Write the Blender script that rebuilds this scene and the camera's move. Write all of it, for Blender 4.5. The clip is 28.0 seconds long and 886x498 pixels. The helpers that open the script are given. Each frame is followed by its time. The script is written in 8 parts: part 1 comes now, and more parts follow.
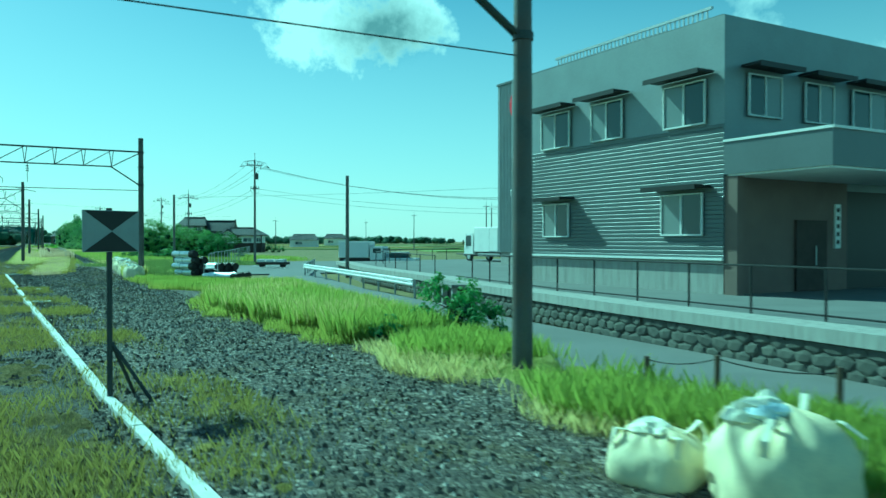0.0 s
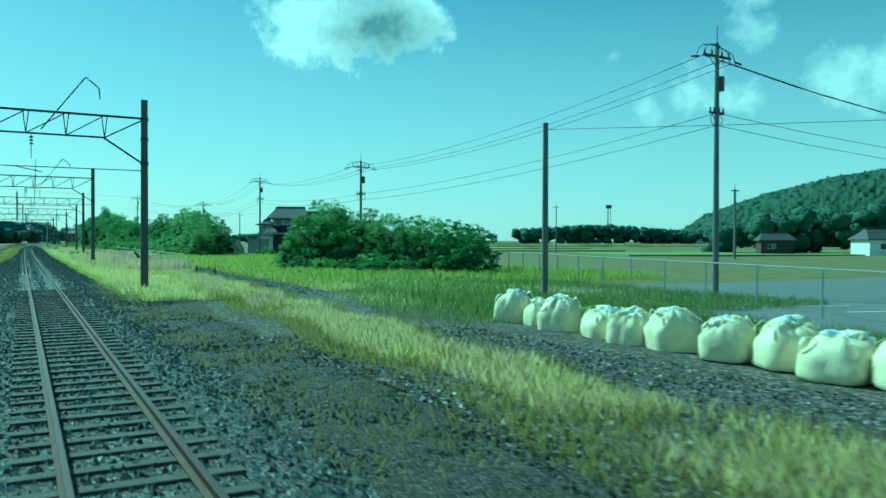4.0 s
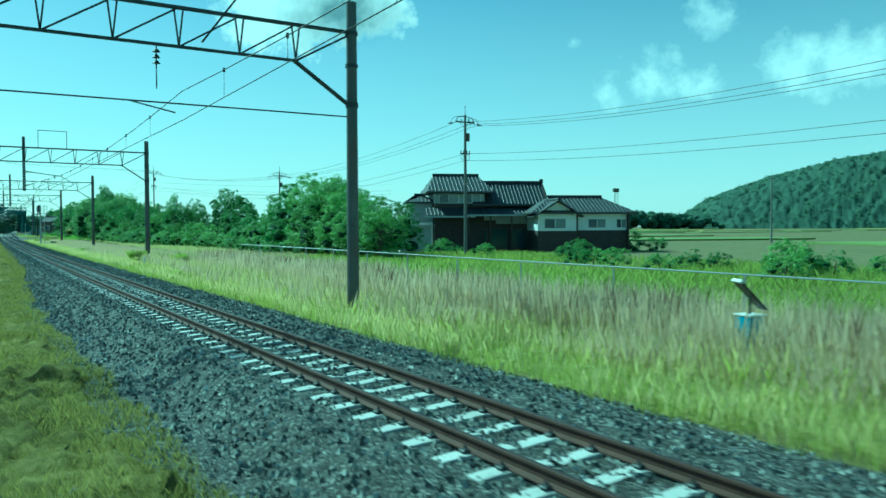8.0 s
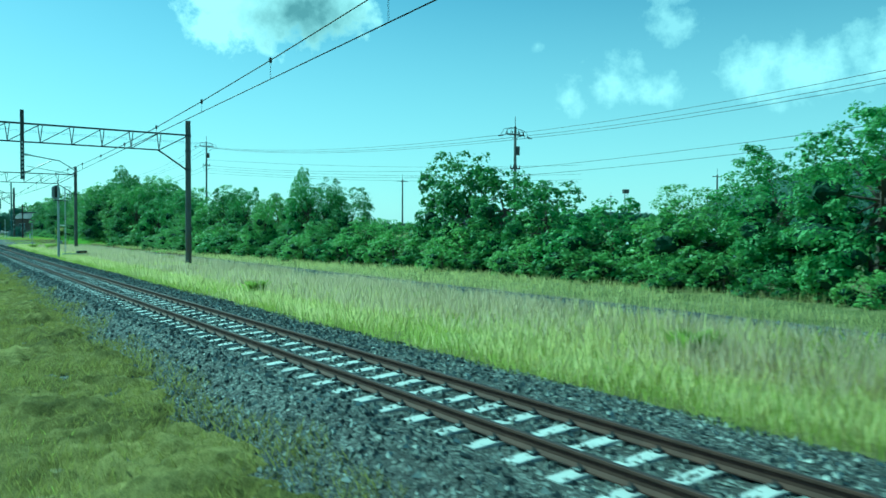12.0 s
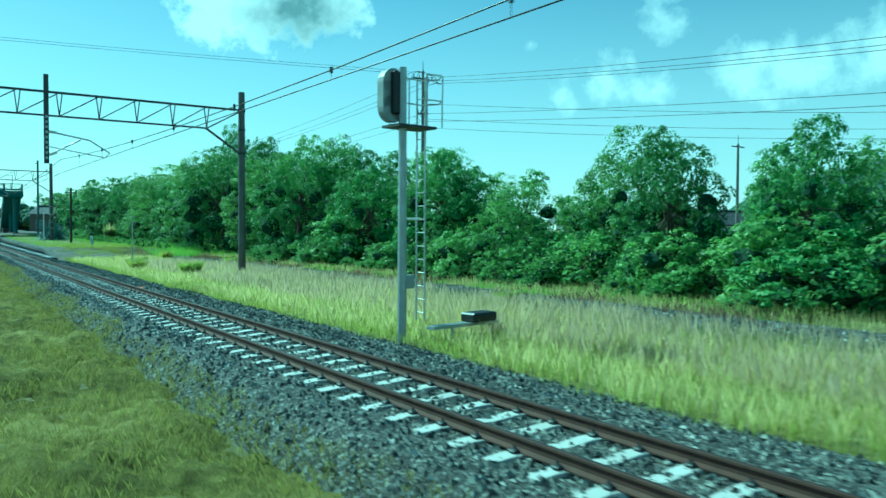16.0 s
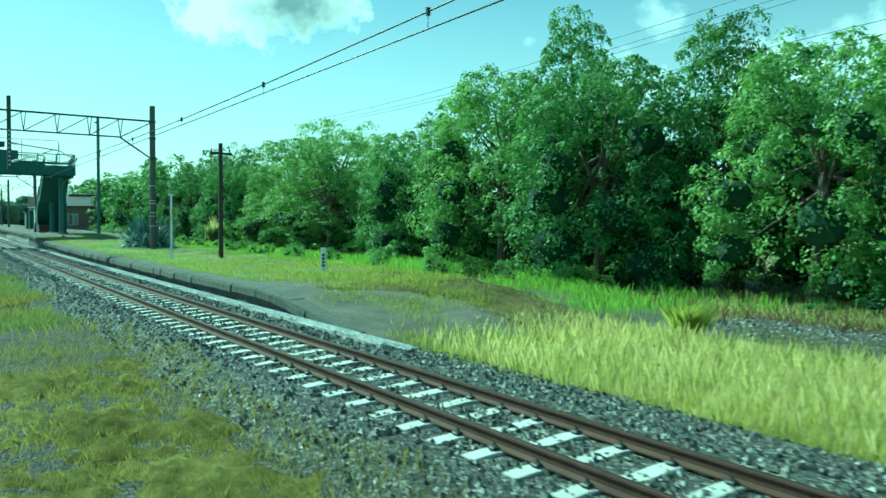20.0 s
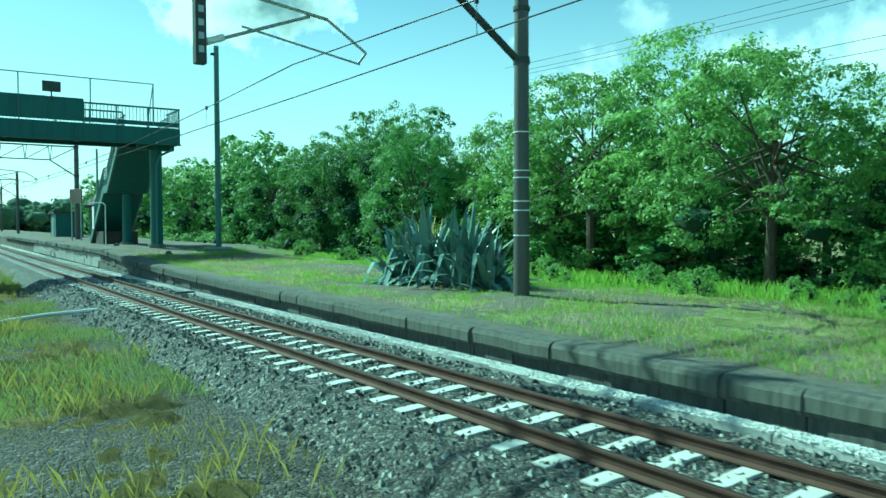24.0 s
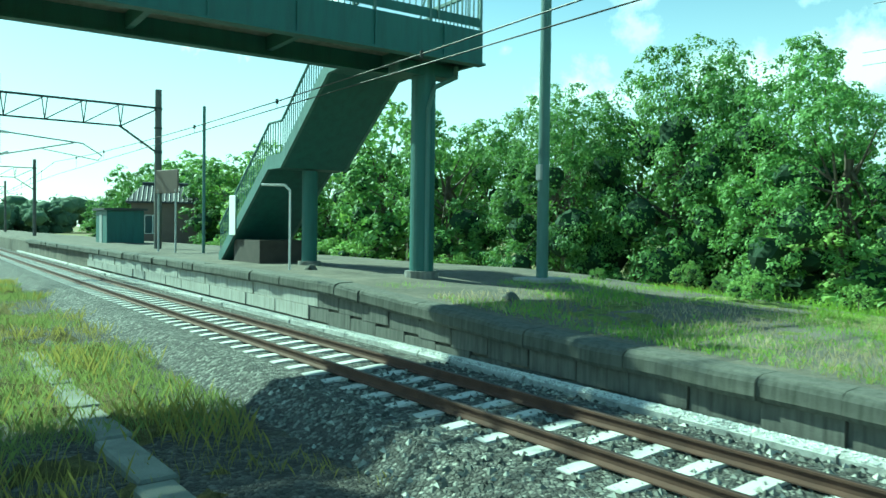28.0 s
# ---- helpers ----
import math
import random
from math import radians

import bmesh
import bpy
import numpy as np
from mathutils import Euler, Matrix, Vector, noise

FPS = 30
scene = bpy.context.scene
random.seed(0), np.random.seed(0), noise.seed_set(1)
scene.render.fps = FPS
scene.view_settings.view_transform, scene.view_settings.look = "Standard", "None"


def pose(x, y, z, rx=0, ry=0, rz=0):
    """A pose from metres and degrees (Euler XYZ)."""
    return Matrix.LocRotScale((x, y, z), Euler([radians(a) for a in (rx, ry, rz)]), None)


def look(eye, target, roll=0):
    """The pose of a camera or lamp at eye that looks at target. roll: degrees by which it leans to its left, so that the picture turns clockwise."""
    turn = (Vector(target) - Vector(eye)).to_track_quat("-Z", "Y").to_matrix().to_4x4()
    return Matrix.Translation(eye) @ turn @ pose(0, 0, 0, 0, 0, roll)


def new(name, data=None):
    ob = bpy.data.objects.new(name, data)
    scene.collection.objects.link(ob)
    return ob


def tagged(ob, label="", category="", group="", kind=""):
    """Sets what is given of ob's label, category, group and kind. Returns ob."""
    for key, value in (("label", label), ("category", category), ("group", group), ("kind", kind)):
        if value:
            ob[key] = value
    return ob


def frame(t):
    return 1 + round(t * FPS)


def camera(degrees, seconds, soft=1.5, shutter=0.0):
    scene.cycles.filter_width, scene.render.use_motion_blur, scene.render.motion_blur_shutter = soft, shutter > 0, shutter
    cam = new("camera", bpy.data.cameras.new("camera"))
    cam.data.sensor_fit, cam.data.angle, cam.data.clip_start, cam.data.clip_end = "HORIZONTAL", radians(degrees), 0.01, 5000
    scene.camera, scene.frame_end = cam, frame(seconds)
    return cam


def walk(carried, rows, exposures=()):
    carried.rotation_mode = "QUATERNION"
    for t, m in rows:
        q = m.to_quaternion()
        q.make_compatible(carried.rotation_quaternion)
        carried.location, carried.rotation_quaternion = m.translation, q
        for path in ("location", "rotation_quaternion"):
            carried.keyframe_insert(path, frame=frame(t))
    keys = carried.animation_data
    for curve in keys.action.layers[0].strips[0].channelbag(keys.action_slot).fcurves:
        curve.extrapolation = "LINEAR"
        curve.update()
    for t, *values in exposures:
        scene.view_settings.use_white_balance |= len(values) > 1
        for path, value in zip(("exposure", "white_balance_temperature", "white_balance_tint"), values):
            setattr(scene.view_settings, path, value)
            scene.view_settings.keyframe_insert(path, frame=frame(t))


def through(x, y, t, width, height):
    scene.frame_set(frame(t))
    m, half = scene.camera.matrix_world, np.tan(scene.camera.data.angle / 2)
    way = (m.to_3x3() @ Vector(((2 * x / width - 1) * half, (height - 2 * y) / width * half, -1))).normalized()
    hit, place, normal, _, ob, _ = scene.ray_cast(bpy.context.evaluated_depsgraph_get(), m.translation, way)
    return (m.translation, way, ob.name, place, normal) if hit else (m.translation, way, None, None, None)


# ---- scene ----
cam = camera(59.93, 28.0, soft=1.5, shutter=0.13)
# seconds, x, y, z, heading right of +y, pitch, roll
PATH = [
    (0.0, 4.284, -0.00, 2.151, 29.55, -0.57, 0.02),
    (0.5, 3.661, 8.09, 2.150, 29.70, -0.43, 0.21),
    (1.0, 3.042, 16.19, 2.149, 29.70, -0.21, 0.32),
    (1.5, 2.429, 24.30, 2.148, 29.77, -0.44, 0.30),
    (2.0, 1.825, 32.37, 2.148, 29.79, -0.80, 0.21),
    (2.5, 1.235, 40.38, 2.147, 29.82, -0.88, 0.20),
    (3.0, 0.661, 48.32, 2.147, 29.78, -0.76, 0.31),
    (3.5, 0.106, 56.26, 2.147, 29.72, -0.57, 0.31),
    (4.0, -0.426, 64.24, 2.147, 29.80, -0.64, 0.18),
    (4.5, -0.931, 72.31, 2.147, 29.79, -0.78, -0.01),
    (5.0, -1.406, 80.41, 2.148, 30.01, -0.88, -0.10),
    (5.5, -1.844, 88.46, 2.149, 30.34, -0.99, -0.12),
    (6.0, -2.241, 96.51, 2.150, 30.78, -1.08, -0.11),
    (6.5, -2.592, 104.57, 2.151, 31.26, -1.16, -0.09),
    (7.0, -2.892, 112.54, 2.151, 31.76, -1.19, -0.10),
    (7.5, -3.135, 120.30, 2.152, 32.18, -1.39, -0.14),
    (8.0, -3.317, 128.00, 2.152, 32.55, -1.63, -0.21),
    (8.5, -3.434, 135.80, 2.152, 32.93, -1.60, -0.19),
    (9.0, -3.491, 143.66, 2.151, 33.12, -1.51, -0.07),
    (9.5, -3.496, 151.53, 2.150, 33.47, -1.41, 0.09),
    (10.0, -3.454, 159.37, 2.150, 33.94, -1.22, 0.26),
    (10.5, -3.374, 167.16, 2.149, 34.39, -1.25, 0.29),
    (11.0, -3.262, 174.90, 2.148, 34.72, -1.38, 0.27),
    (11.5, -3.125, 182.58, 2.148, 35.02, -1.44, 0.25),
    (12.0, -2.969, 190.20, 2.148, 35.28, -1.48, 0.23),
    (12.5, -2.802, 197.77, 2.148, 35.48, -1.49, 0.24),
    (13.0, -2.623, 205.33, 2.149, 35.62, -1.48, 0.27),
    (13.5, -2.434, 212.89, 2.150, 35.67, -1.47, 0.34),
    (14.0, -2.235, 220.46, 2.151, 35.62, -1.46, 0.47),
    (14.5, -2.027, 228.02, 2.152, 35.63, -1.33, 0.55),
    (15.0, -1.810, 235.47, 2.153, 35.68, -1.33, 0.53),
    (15.5, -1.584, 242.70, 2.153, 35.85, -1.53, 0.41),
    (16.0, -1.350, 249.73, 2.153, 35.81, -1.61, 0.29),
    (16.5, -1.108, 256.58, 2.153, 35.81, -1.71, 0.21),
    (17.0, -0.864, 263.21, 2.152, 35.70, -1.73, 0.20),
    (17.5, -0.619, 269.60, 2.150, 35.62, -1.70, 0.26),
    (18.0, -0.380, 275.85, 2.149, 35.75, -1.58, 0.33),
    (18.5, -0.149, 282.07, 2.148, 35.83, -1.58, 0.36),
    (19.0, 0.068, 288.14, 2.146, 35.83, -1.62, 0.36),
    (19.5, 0.269, 293.94, 2.145, 35.95, -1.67, 0.33),
    (20.0, 0.448, 299.48, 2.145, 35.98, -1.93, 0.34),
    (20.5, 0.602, 304.76, 2.145, 36.06, -2.12, 0.38),
    (21.0, 0.735, 309.80, 2.146, 36.24, -2.19, 0.43),
    (21.5, 0.850, 314.59, 2.147, 36.43, -2.25, 0.42),
    (22.0, 0.950, 319.13, 2.148, 36.60, -2.24, 0.27),
    (22.5, 1.040, 323.44, 2.149, 36.74, -2.17, 0.06),
    (23.0, 1.123, 327.56, 2.151, 36.85, -2.07, -0.13),
    (23.5, 1.203, 331.58, 2.152, 36.94, -1.97, -0.24),
    (24.0, 1.285, 335.49, 2.153, 36.98, -1.88, -0.19),
    (24.5, 1.370, 339.27, 2.154, 37.17, -1.84, -0.04),
    (25.0, 1.459, 342.88, 2.154, 37.25, -1.88, 0.10),
    (25.5, 1.551, 346.31, 2.154, 37.33, -1.87, 0.21),
    (26.0, 1.646, 349.56, 2.154, 37.44, -1.74, 0.28),
    (26.5, 1.744, 352.66, 2.153, 37.54, -1.69, 0.36),
    (27.0, 1.843, 355.62, 2.153, 37.59, -1.66, 0.48),
    (27.5, 1.944, 358.45, 2.152, 37.63, -1.48, 0.61),
    (28.0, 2.045, 361.22, 2.152, 37.78, -1.37, 0.75),
]


def aim(x, y, z, heading, pitch, roll):
    a, b = radians(heading), radians(pitch)
    return look((x, y, z), (x + 10 * math.sin(a) * math.cos(b), y + 10 * math.cos(a) * math.cos(b), z + 10 * math.sin(b)), roll)


walk(cam, [(r[0], aim(*r[1:])) for r in PATH],
     exposures=[(0.0, 0.1, 4000, -66), (4.0, -0.05, 3900, -65), (8.0, 0.08, 3950, -61), (15.0, 0.2, 3950, -58), (18.0, 0.38, 4080, -61), (20.0, 0.55, 4650, -62), (24.0, 0.58, 4600, -56), (26.0, 0.55, 4500, -56), (27.0, 0.72, 5050, -51), (28.0, 0.98, 5200, -49)])

# ---- light: sun ahead and a little to the left, high summer haze ----
SUN_AZ, SUN_EL = radians(-22), radians(42)
SUN_DIR = Vector((math.sin(SUN_AZ) * math.cos(SUN_EL), math.cos(SUN_AZ) * math.cos(SUN_EL), math.sin(SUN_EL)))
sun = new("sun", bpy.data.lights.new("sun", "SUN"))
sun.data.energy, sun.data.angle, sun.data.color = 5.0, radians(0.9), (1.0, 0.95, 0.86)
sun.matrix_world = look(SUN_DIR * 200, (0, 0, 0))


class Nodes:
    """Short-hand for building a node tree."""

    def __init__(self, tree):
        self.tree = tree
        tree.nodes.clear()

    def __call__(self, kind, inputs=None, op=None, feature=None, clamp=False):
        n = self.tree.nodes.new(kind)
        if op:
            n.operation = op
        if feature:
            n.feature = feature
        if clamp:
            n.clamp = True
        for k, v in (inputs or {}).items():
            if isinstance(v, bpy.types.NodeSocket):
                self.tree.links.new(v, n.inputs[k])
            else:
                n.inputs[k].default_value = v
        return n

    def ramp(self, fac, stops):
        n = self("ShaderNodeValToRGB", {"Fac": fac})
        e = n.color_ramp.elements
        while len(e) < len(stops):
            e.new(0.5)
        for i, (at, c) in enumerate(stops):
            e[i].position = at
            e[i].color = (c, c, c, 1) if isinstance(c, (int, float)) else (*c, 1)
        return n.outputs["Color"]

    def math(self, op, a, b=0.0):
        return self("ShaderNodeMath", {0: a, 1: b}, op=op).outputs[0]

    def mix(self, fac, a, b):
        n = self("ShaderNodeMix")
        n.data_type = "RGBA"
        for i, v in ((0, fac), (6, a), (7, b)):
            if isinstance(v, bpy.types.NodeSocket):
                self.tree.links.new(v, n.inputs[i])
            else:
                n.inputs[i].default_value = v if isinstance(v, (int, float)) else (*v, 1)
        return n.outputs[2]

    def noise(self, vec, scale, detail=4.0, rough=0.55):
        return self("ShaderNodeTexNoise", {"Vector": vec, "Scale": scale, "Detail": detail, "Roughness": rough}).outputs["Fac"]


def make_world():
    w = bpy.data.worlds.new("sky")
    scene.world = w
    w.use_nodes = True
    N = Nodes(w.node_tree)
    sky = N("ShaderNodeTexSky")
    sky.sky_type, sky.sun_disc, sky.sun_elevation, sky.sun_rotation = "NISHITA", False, SUN_EL, SUN_AZ
    sky.air_density, sky.dust_density, sky.ozone_density = 1.0, 0.7, 1.2
    d = N("ShaderNodeTexCoord").outputs["Generated"]
    sep = N("ShaderNodeSeparateXYZ", {"Vector": d})
    up = sep.outputs["Z"]
    # project the direction on a flat layer so that clouds flatten towards the horizon
    flat = N("ShaderNodeCombineXYZ", {"X": N.math("DIVIDE", sep.outputs["X"], N.math("ADD", N.math("MAXIMUM", up, 0.0), 0.16)),
                                      "Y": N.math("DIVIDE", sep.outputs["Y"], N.math("ADD", N.math("MAXIMUM", up, 0.0), 0.16)), "Z": up}).outputs[0]
    edge = N.math("ADD", N.math("MULTIPLY", N.noise(d, 9.0, 7.0, 0.6), 0.62), N.math("MULTIPLY", N.noise(d, 34.0, 6.0, 0.62), 0.38))

    def blob(az, el, size, squash, soft, rag=3.6):
        a, e = radians(az), radians(el)
        c = Vector((math.sin(a) * math.cos(e), math.cos(a) * math.cos(e), math.sin(e)))
        off = N("ShaderNodeVectorMath", {0: d, 1: tuple(c)}, op="SUBTRACT").outputs[0]
        sc = N("ShaderNodeVectorMath", {0: off, 1: (1.0, 1.0, squash)}, op="MULTIPLY").outputs[0]
        dist = N("ShaderNodeVectorMath", {0: sc}, op="LENGTH").outputs["Value"]
        v = N.math("SUBTRACT", 1.0, N.math("DIVIDE", dist, size))
        v = N.math("ADD", v, N.math("MULTIPLY", N.math("SUBTRACT", edge, 0.5), rag))
        return N.math("MULTIPLY", N("ShaderNodeMapRange", {"Value": v, "From Min": 0.0, "From Max": soft}, clamp=True).outputs[0], 1.0)

    def pile(*specs):
        out = blob(*specs[0])
        for sp in specs[1:]:
            out = N.math("MAXIMUM", out, blob(*sp))
        return out

    big = pile((24.0, 15.4, 0.085, 1.25, 0.4), (20.6, 15.6, 0.065, 1.2, 0.4), (27.5, 16.6, 0.04, 1.3, 0.4))
    core = blob(24.8, 15.3, 0.075, 1.3, 0.8, 2.4)
    high = pile((18.0, 21.0, 0.11, 1.5, 0.5), (26.5, 20.0, 0.06, 1.4, 0.6, 3.0))
    bank = pile((44.6, 9.4, 0.05, 1.5, 0.9), (47.8, 10.2, 0.075, 1.5, 0.9), (51.2, 9.8, 0.065, 1.6, 0.9), (56.6, 10.8, 0.07, 1.5, 0.9), (60.5, 10.2, 0.095, 1.6, 0.9), (66.0, 11.0, 0.1, 1.5, 0.9))
    wide = pile((52.0, 8.0, 0.17, 2.4, 1.3), (64.0, 8.5, 0.17, 2.4, 1.3))
    puff = pile((52.3, 14.2, 0.04, 1.3, 1.3, 7.0), (52.0, 16.4, 0.028, 1.3, 1.3, 7.0), (56.0, 12.9, 0.028, 1.3, 1.3, 7.0), (42.2, 13.2, 0.018, 1.4, 1.4, 6.0), (63.5, 16.2, 0.045, 1.4, 1.2, 6.0))
    bank = N.math("MAXIMUM", N.math("MAXIMUM", bank, N.math("MULTIPLY", wide, 0.5)), N.math("MULTIPLY", puff, 0.7))
    bank = N.math("MAXIMUM", bank, N.math("MULTIPLY", blob(24.0, 7.0, 0.12, 2.4, 1.4), 0.6))
    veil = N.ramp(N.noise(flat, 1.1, 6.0, 0.62), [(0.52, 0.0), (0.85, 0.6)])
    low = N("ShaderNodeMapRange", {"Value": up, "From Min": 0.0, "From Max": 0.36, "To Min": 0.62, "To Max": 0.0}, clamp=True).outputs[0]
    cloud = N.math("MAXIMUM", N.math("MAXIMUM", big, high), N.math("MAXIMUM", N.math("MULTIPLY", bank, 0.85), veil))
    cloud = N.math("MAXIMUM", cloud, low)
    lit = N.mix(N.math("MULTIPLY", core, 0.95), (10.5, 10.6, 10.6), (2.6, 3.2, 3.5))
    col = N.mix(cloud, sky.outputs["Color"], lit)
    N("ShaderNodeOutputWorld", {"Surface": N("ShaderNodeBackground", {"Color": col, "Strength": 0.085}).outputs[0]})


make_world()


# ---- materials ----
def material(name, build):
    m = bpy.data.materials.new(name)
    m.use_nodes = True
    N = Nodes(m.node_tree)
    out = N("ShaderNodeOutputMaterial")
    pos = N("ShaderNodeNewGeometry").outputs["Position"]
    sh = build(N, pos)
    m.node_tree.links.new(sh, out.inputs["Surface"])
    return m


def principled(N, color, rough=0.7, metal=0.0, bump=None, strength=0.3, dist=0.02, **more):
    ins = {"Base Color": color if isinstance(color, bpy.types.NodeSocket) else (*color, 1), "Roughness": rough, "Metallic": metal}
    if bump is not None:
        ins["Normal"] = N("ShaderNodeBump", {"Height": bump, "Strength": strength, "Distance": dist}).outputs[0]
    ins.update(more)
    return N("ShaderNodeBsdfPrincipled", ins).outputs[0]


def plain(name, color, rough=0.6, metal=0.0, vary=0.25, scale=3.0, dirt=None, bump=0.15):
    """Paint, concrete or metal with grain and blotches at two scales."""
    def build(N, pos):
        a, b = N.noise(pos, scale), N.noise(pos, scale * 14, 3.0)
        k = N.math("ADD", N.math("MULTIPLY", a, 0.65), N.math("MULTIPLY", b, 0.35))
        lo = tuple(c * (1 - vary) for c in color)
        hi = tuple(min(1, c * (1 + vary)) for c in color)
        col = N.ramp(k, [(0.3, lo), (0.7, hi)])
        if dirt:
            col = N.mix(N.ramp(N.noise(pos, scale * 0.5, 6.0, 0.7), [(0.5, 0.0), (0.75, 0.7)]), col, dirt)
        return principled(N, col, N.ramp(b, [(0.3, rough * 0.85), (0.7, min(1, rough * 1.1))]), metal, b, bump, 0.01)
    return material(name, build)


def streaked(name, color, dirt, rough=0.8, amount=0.6, scale=1.0):
    """Concrete with vertical weather streaks."""
    def build(N, pos):
        st = N("ShaderNodeMapping", {"Vector": pos, "Scale": (3.0 * scale, 3.0 * scale, 0.35 * scale)}).outputs[0]
        s = N.noise(st, 1.6, 6.0, 0.65)
        g = N.noise(pos, 28.0, 4.0)
        col = N.mix(N.math("MULTIPLY", N.ramp(s, [(0.42, 0.0), (0.72, 1.0)]), amount), color, dirt)
        col = N.mix(N.math("MULTIPLY", g, 0.35), col, tuple(c * 0.6 for c in color))
        return principled(N, col, rough, 0.0, g, 0.35, 0.015)
    return material(name, build)


def stones(name, cols, scale, dirt=(0.05, 0.045, 0.04), patch=None):
    """Loose broken stone seen from above."""
    def build(N, pos):
        v = N("ShaderNodeTexVoronoi", {"Vector": pos, "Scale": scale})
        edge = N("ShaderNodeTexVoronoi", {"Vector": pos, "Scale": scale}, feature="DISTANCE_TO_EDGE").outputs["Distance"]
        sepc = N("ShaderNodeSeparateColor", {"Color": v.outputs["Color"]})
        col = N.ramp(sepc.outputs[0], [(0.0, cols[0]), (0.55, cols[1]), (1.0, cols[2])])
        col = N.mix(N.ramp(edge, [(0.0, 0.85), (0.12, 0.0)]), col, dirt)
        col = N.mix(N.ramp(N.noise(pos, 0.45, 5.0, 0.6), [(0.4, 0.0), (0.75, 0.6)]), col, dirt)
        if patch:
            col = N.mix(N.ramp(N.noise(pos, 0.8, 6.0, 0.7), [(0.52, 0.0), (0.66, 0.85)]), col, patch)
        h = N.math("ADD", N.ramp(edge, [(0.0, 0.0), (0.3, 1.0)]), N.math("MULTIPLY", sepc.outputs[1], 0.9))
        return principled(N, col, 0.85, 0.0, h, 0.9, 0.04)
    return material(name, build)


def leafy(name, dark, light, thru, gloss=0.6, through=0.4, clump=0.55):
    """Leaves and blades: every one its own shade, lit through from behind."""
    def build(N, pos):
        r = N("ShaderNodeNewGeometry").outputs["Random Per Island"]
        o = N("ShaderNodeObjectInfo").outputs["Random"]
        k = N.math("ADD", N.math("MULTIPLY", r, 0.35), N.math("ADD", N.math("MULTIPLY", N.noise(pos, clump, 3.0), 0.75), N.math("MULTIPLY", o, 0.32)))
        col = N.ramp(k, [(0.3, dark), (0.95, light)])
        a = principled(N, col, gloss, **{"Specular IOR Level": 0.25})
        b = N("ShaderNodeBsdfTranslucent", {"Color": N.mix(0.6, col, thru)}).outputs[0]
        return N("ShaderNodeMixShader", {0: through, 1: a, 2: b}).outputs[0]
    return material(name, build)


def soil(name, cols, scale=0.35):
    def build(N, pos):
        a, b = N.noise(pos, scale, 6.0, 0.6), N.noise(pos, 9.0, 5.0, 0.65)
        k = N.math("ADD", N.math("MULTIPLY", a, 0.6), N.math("MULTIPLY", b, 0.4))
        col = N.ramp(k, [(0.3, cols[0]), (0.5, cols[1]), (0.7, cols[2])])
        return principled(N, col, 0.95, 0.0, b, 0.6, 0.05)
    return material(name, build)


def turf(name, cols):
    """Matted short grass: tufts, dead stalks and fine blades."""
    def build(N, pos):
        a, b = N.noise(pos, 0.5, 5.0, 0.6), N.noise(pos, 4.5, 5.0, 0.65)
        st = N("ShaderNodeMapping", {"Vector": pos, "Scale": (60.0, 60.0, 9.0)}).outputs[0]
        c = N.noise(st, 1.0, 4.0, 0.7)
        k = N.math("ADD", N.math("MULTIPLY", a, 0.4), N.math("ADD", N.math("MULTIPLY", b, 0.3), N.math("MULTIPLY", c, 0.3)))
        col = N.ramp(k, [(0.40, cols[0]), (0.5, cols[1]), (0.60, cols[2])])
        h = N.math("ADD", N.math("MULTIPLY", b, 1.0), c)
        dif = principled(N, col, 1.0, 0.0, h, 0.9, 0.06, **{"Specular IOR Level": 0.1})
        return dif
    return material(name, build)


def glass_pane(name, color=(0.05, 0.07, 0.08)):
    return material(name, lambda N, pos: principled(N, color, N.ramp(N.noise(pos, 1.2), [(0.4, 0.04), (0.7, 0.1)])))


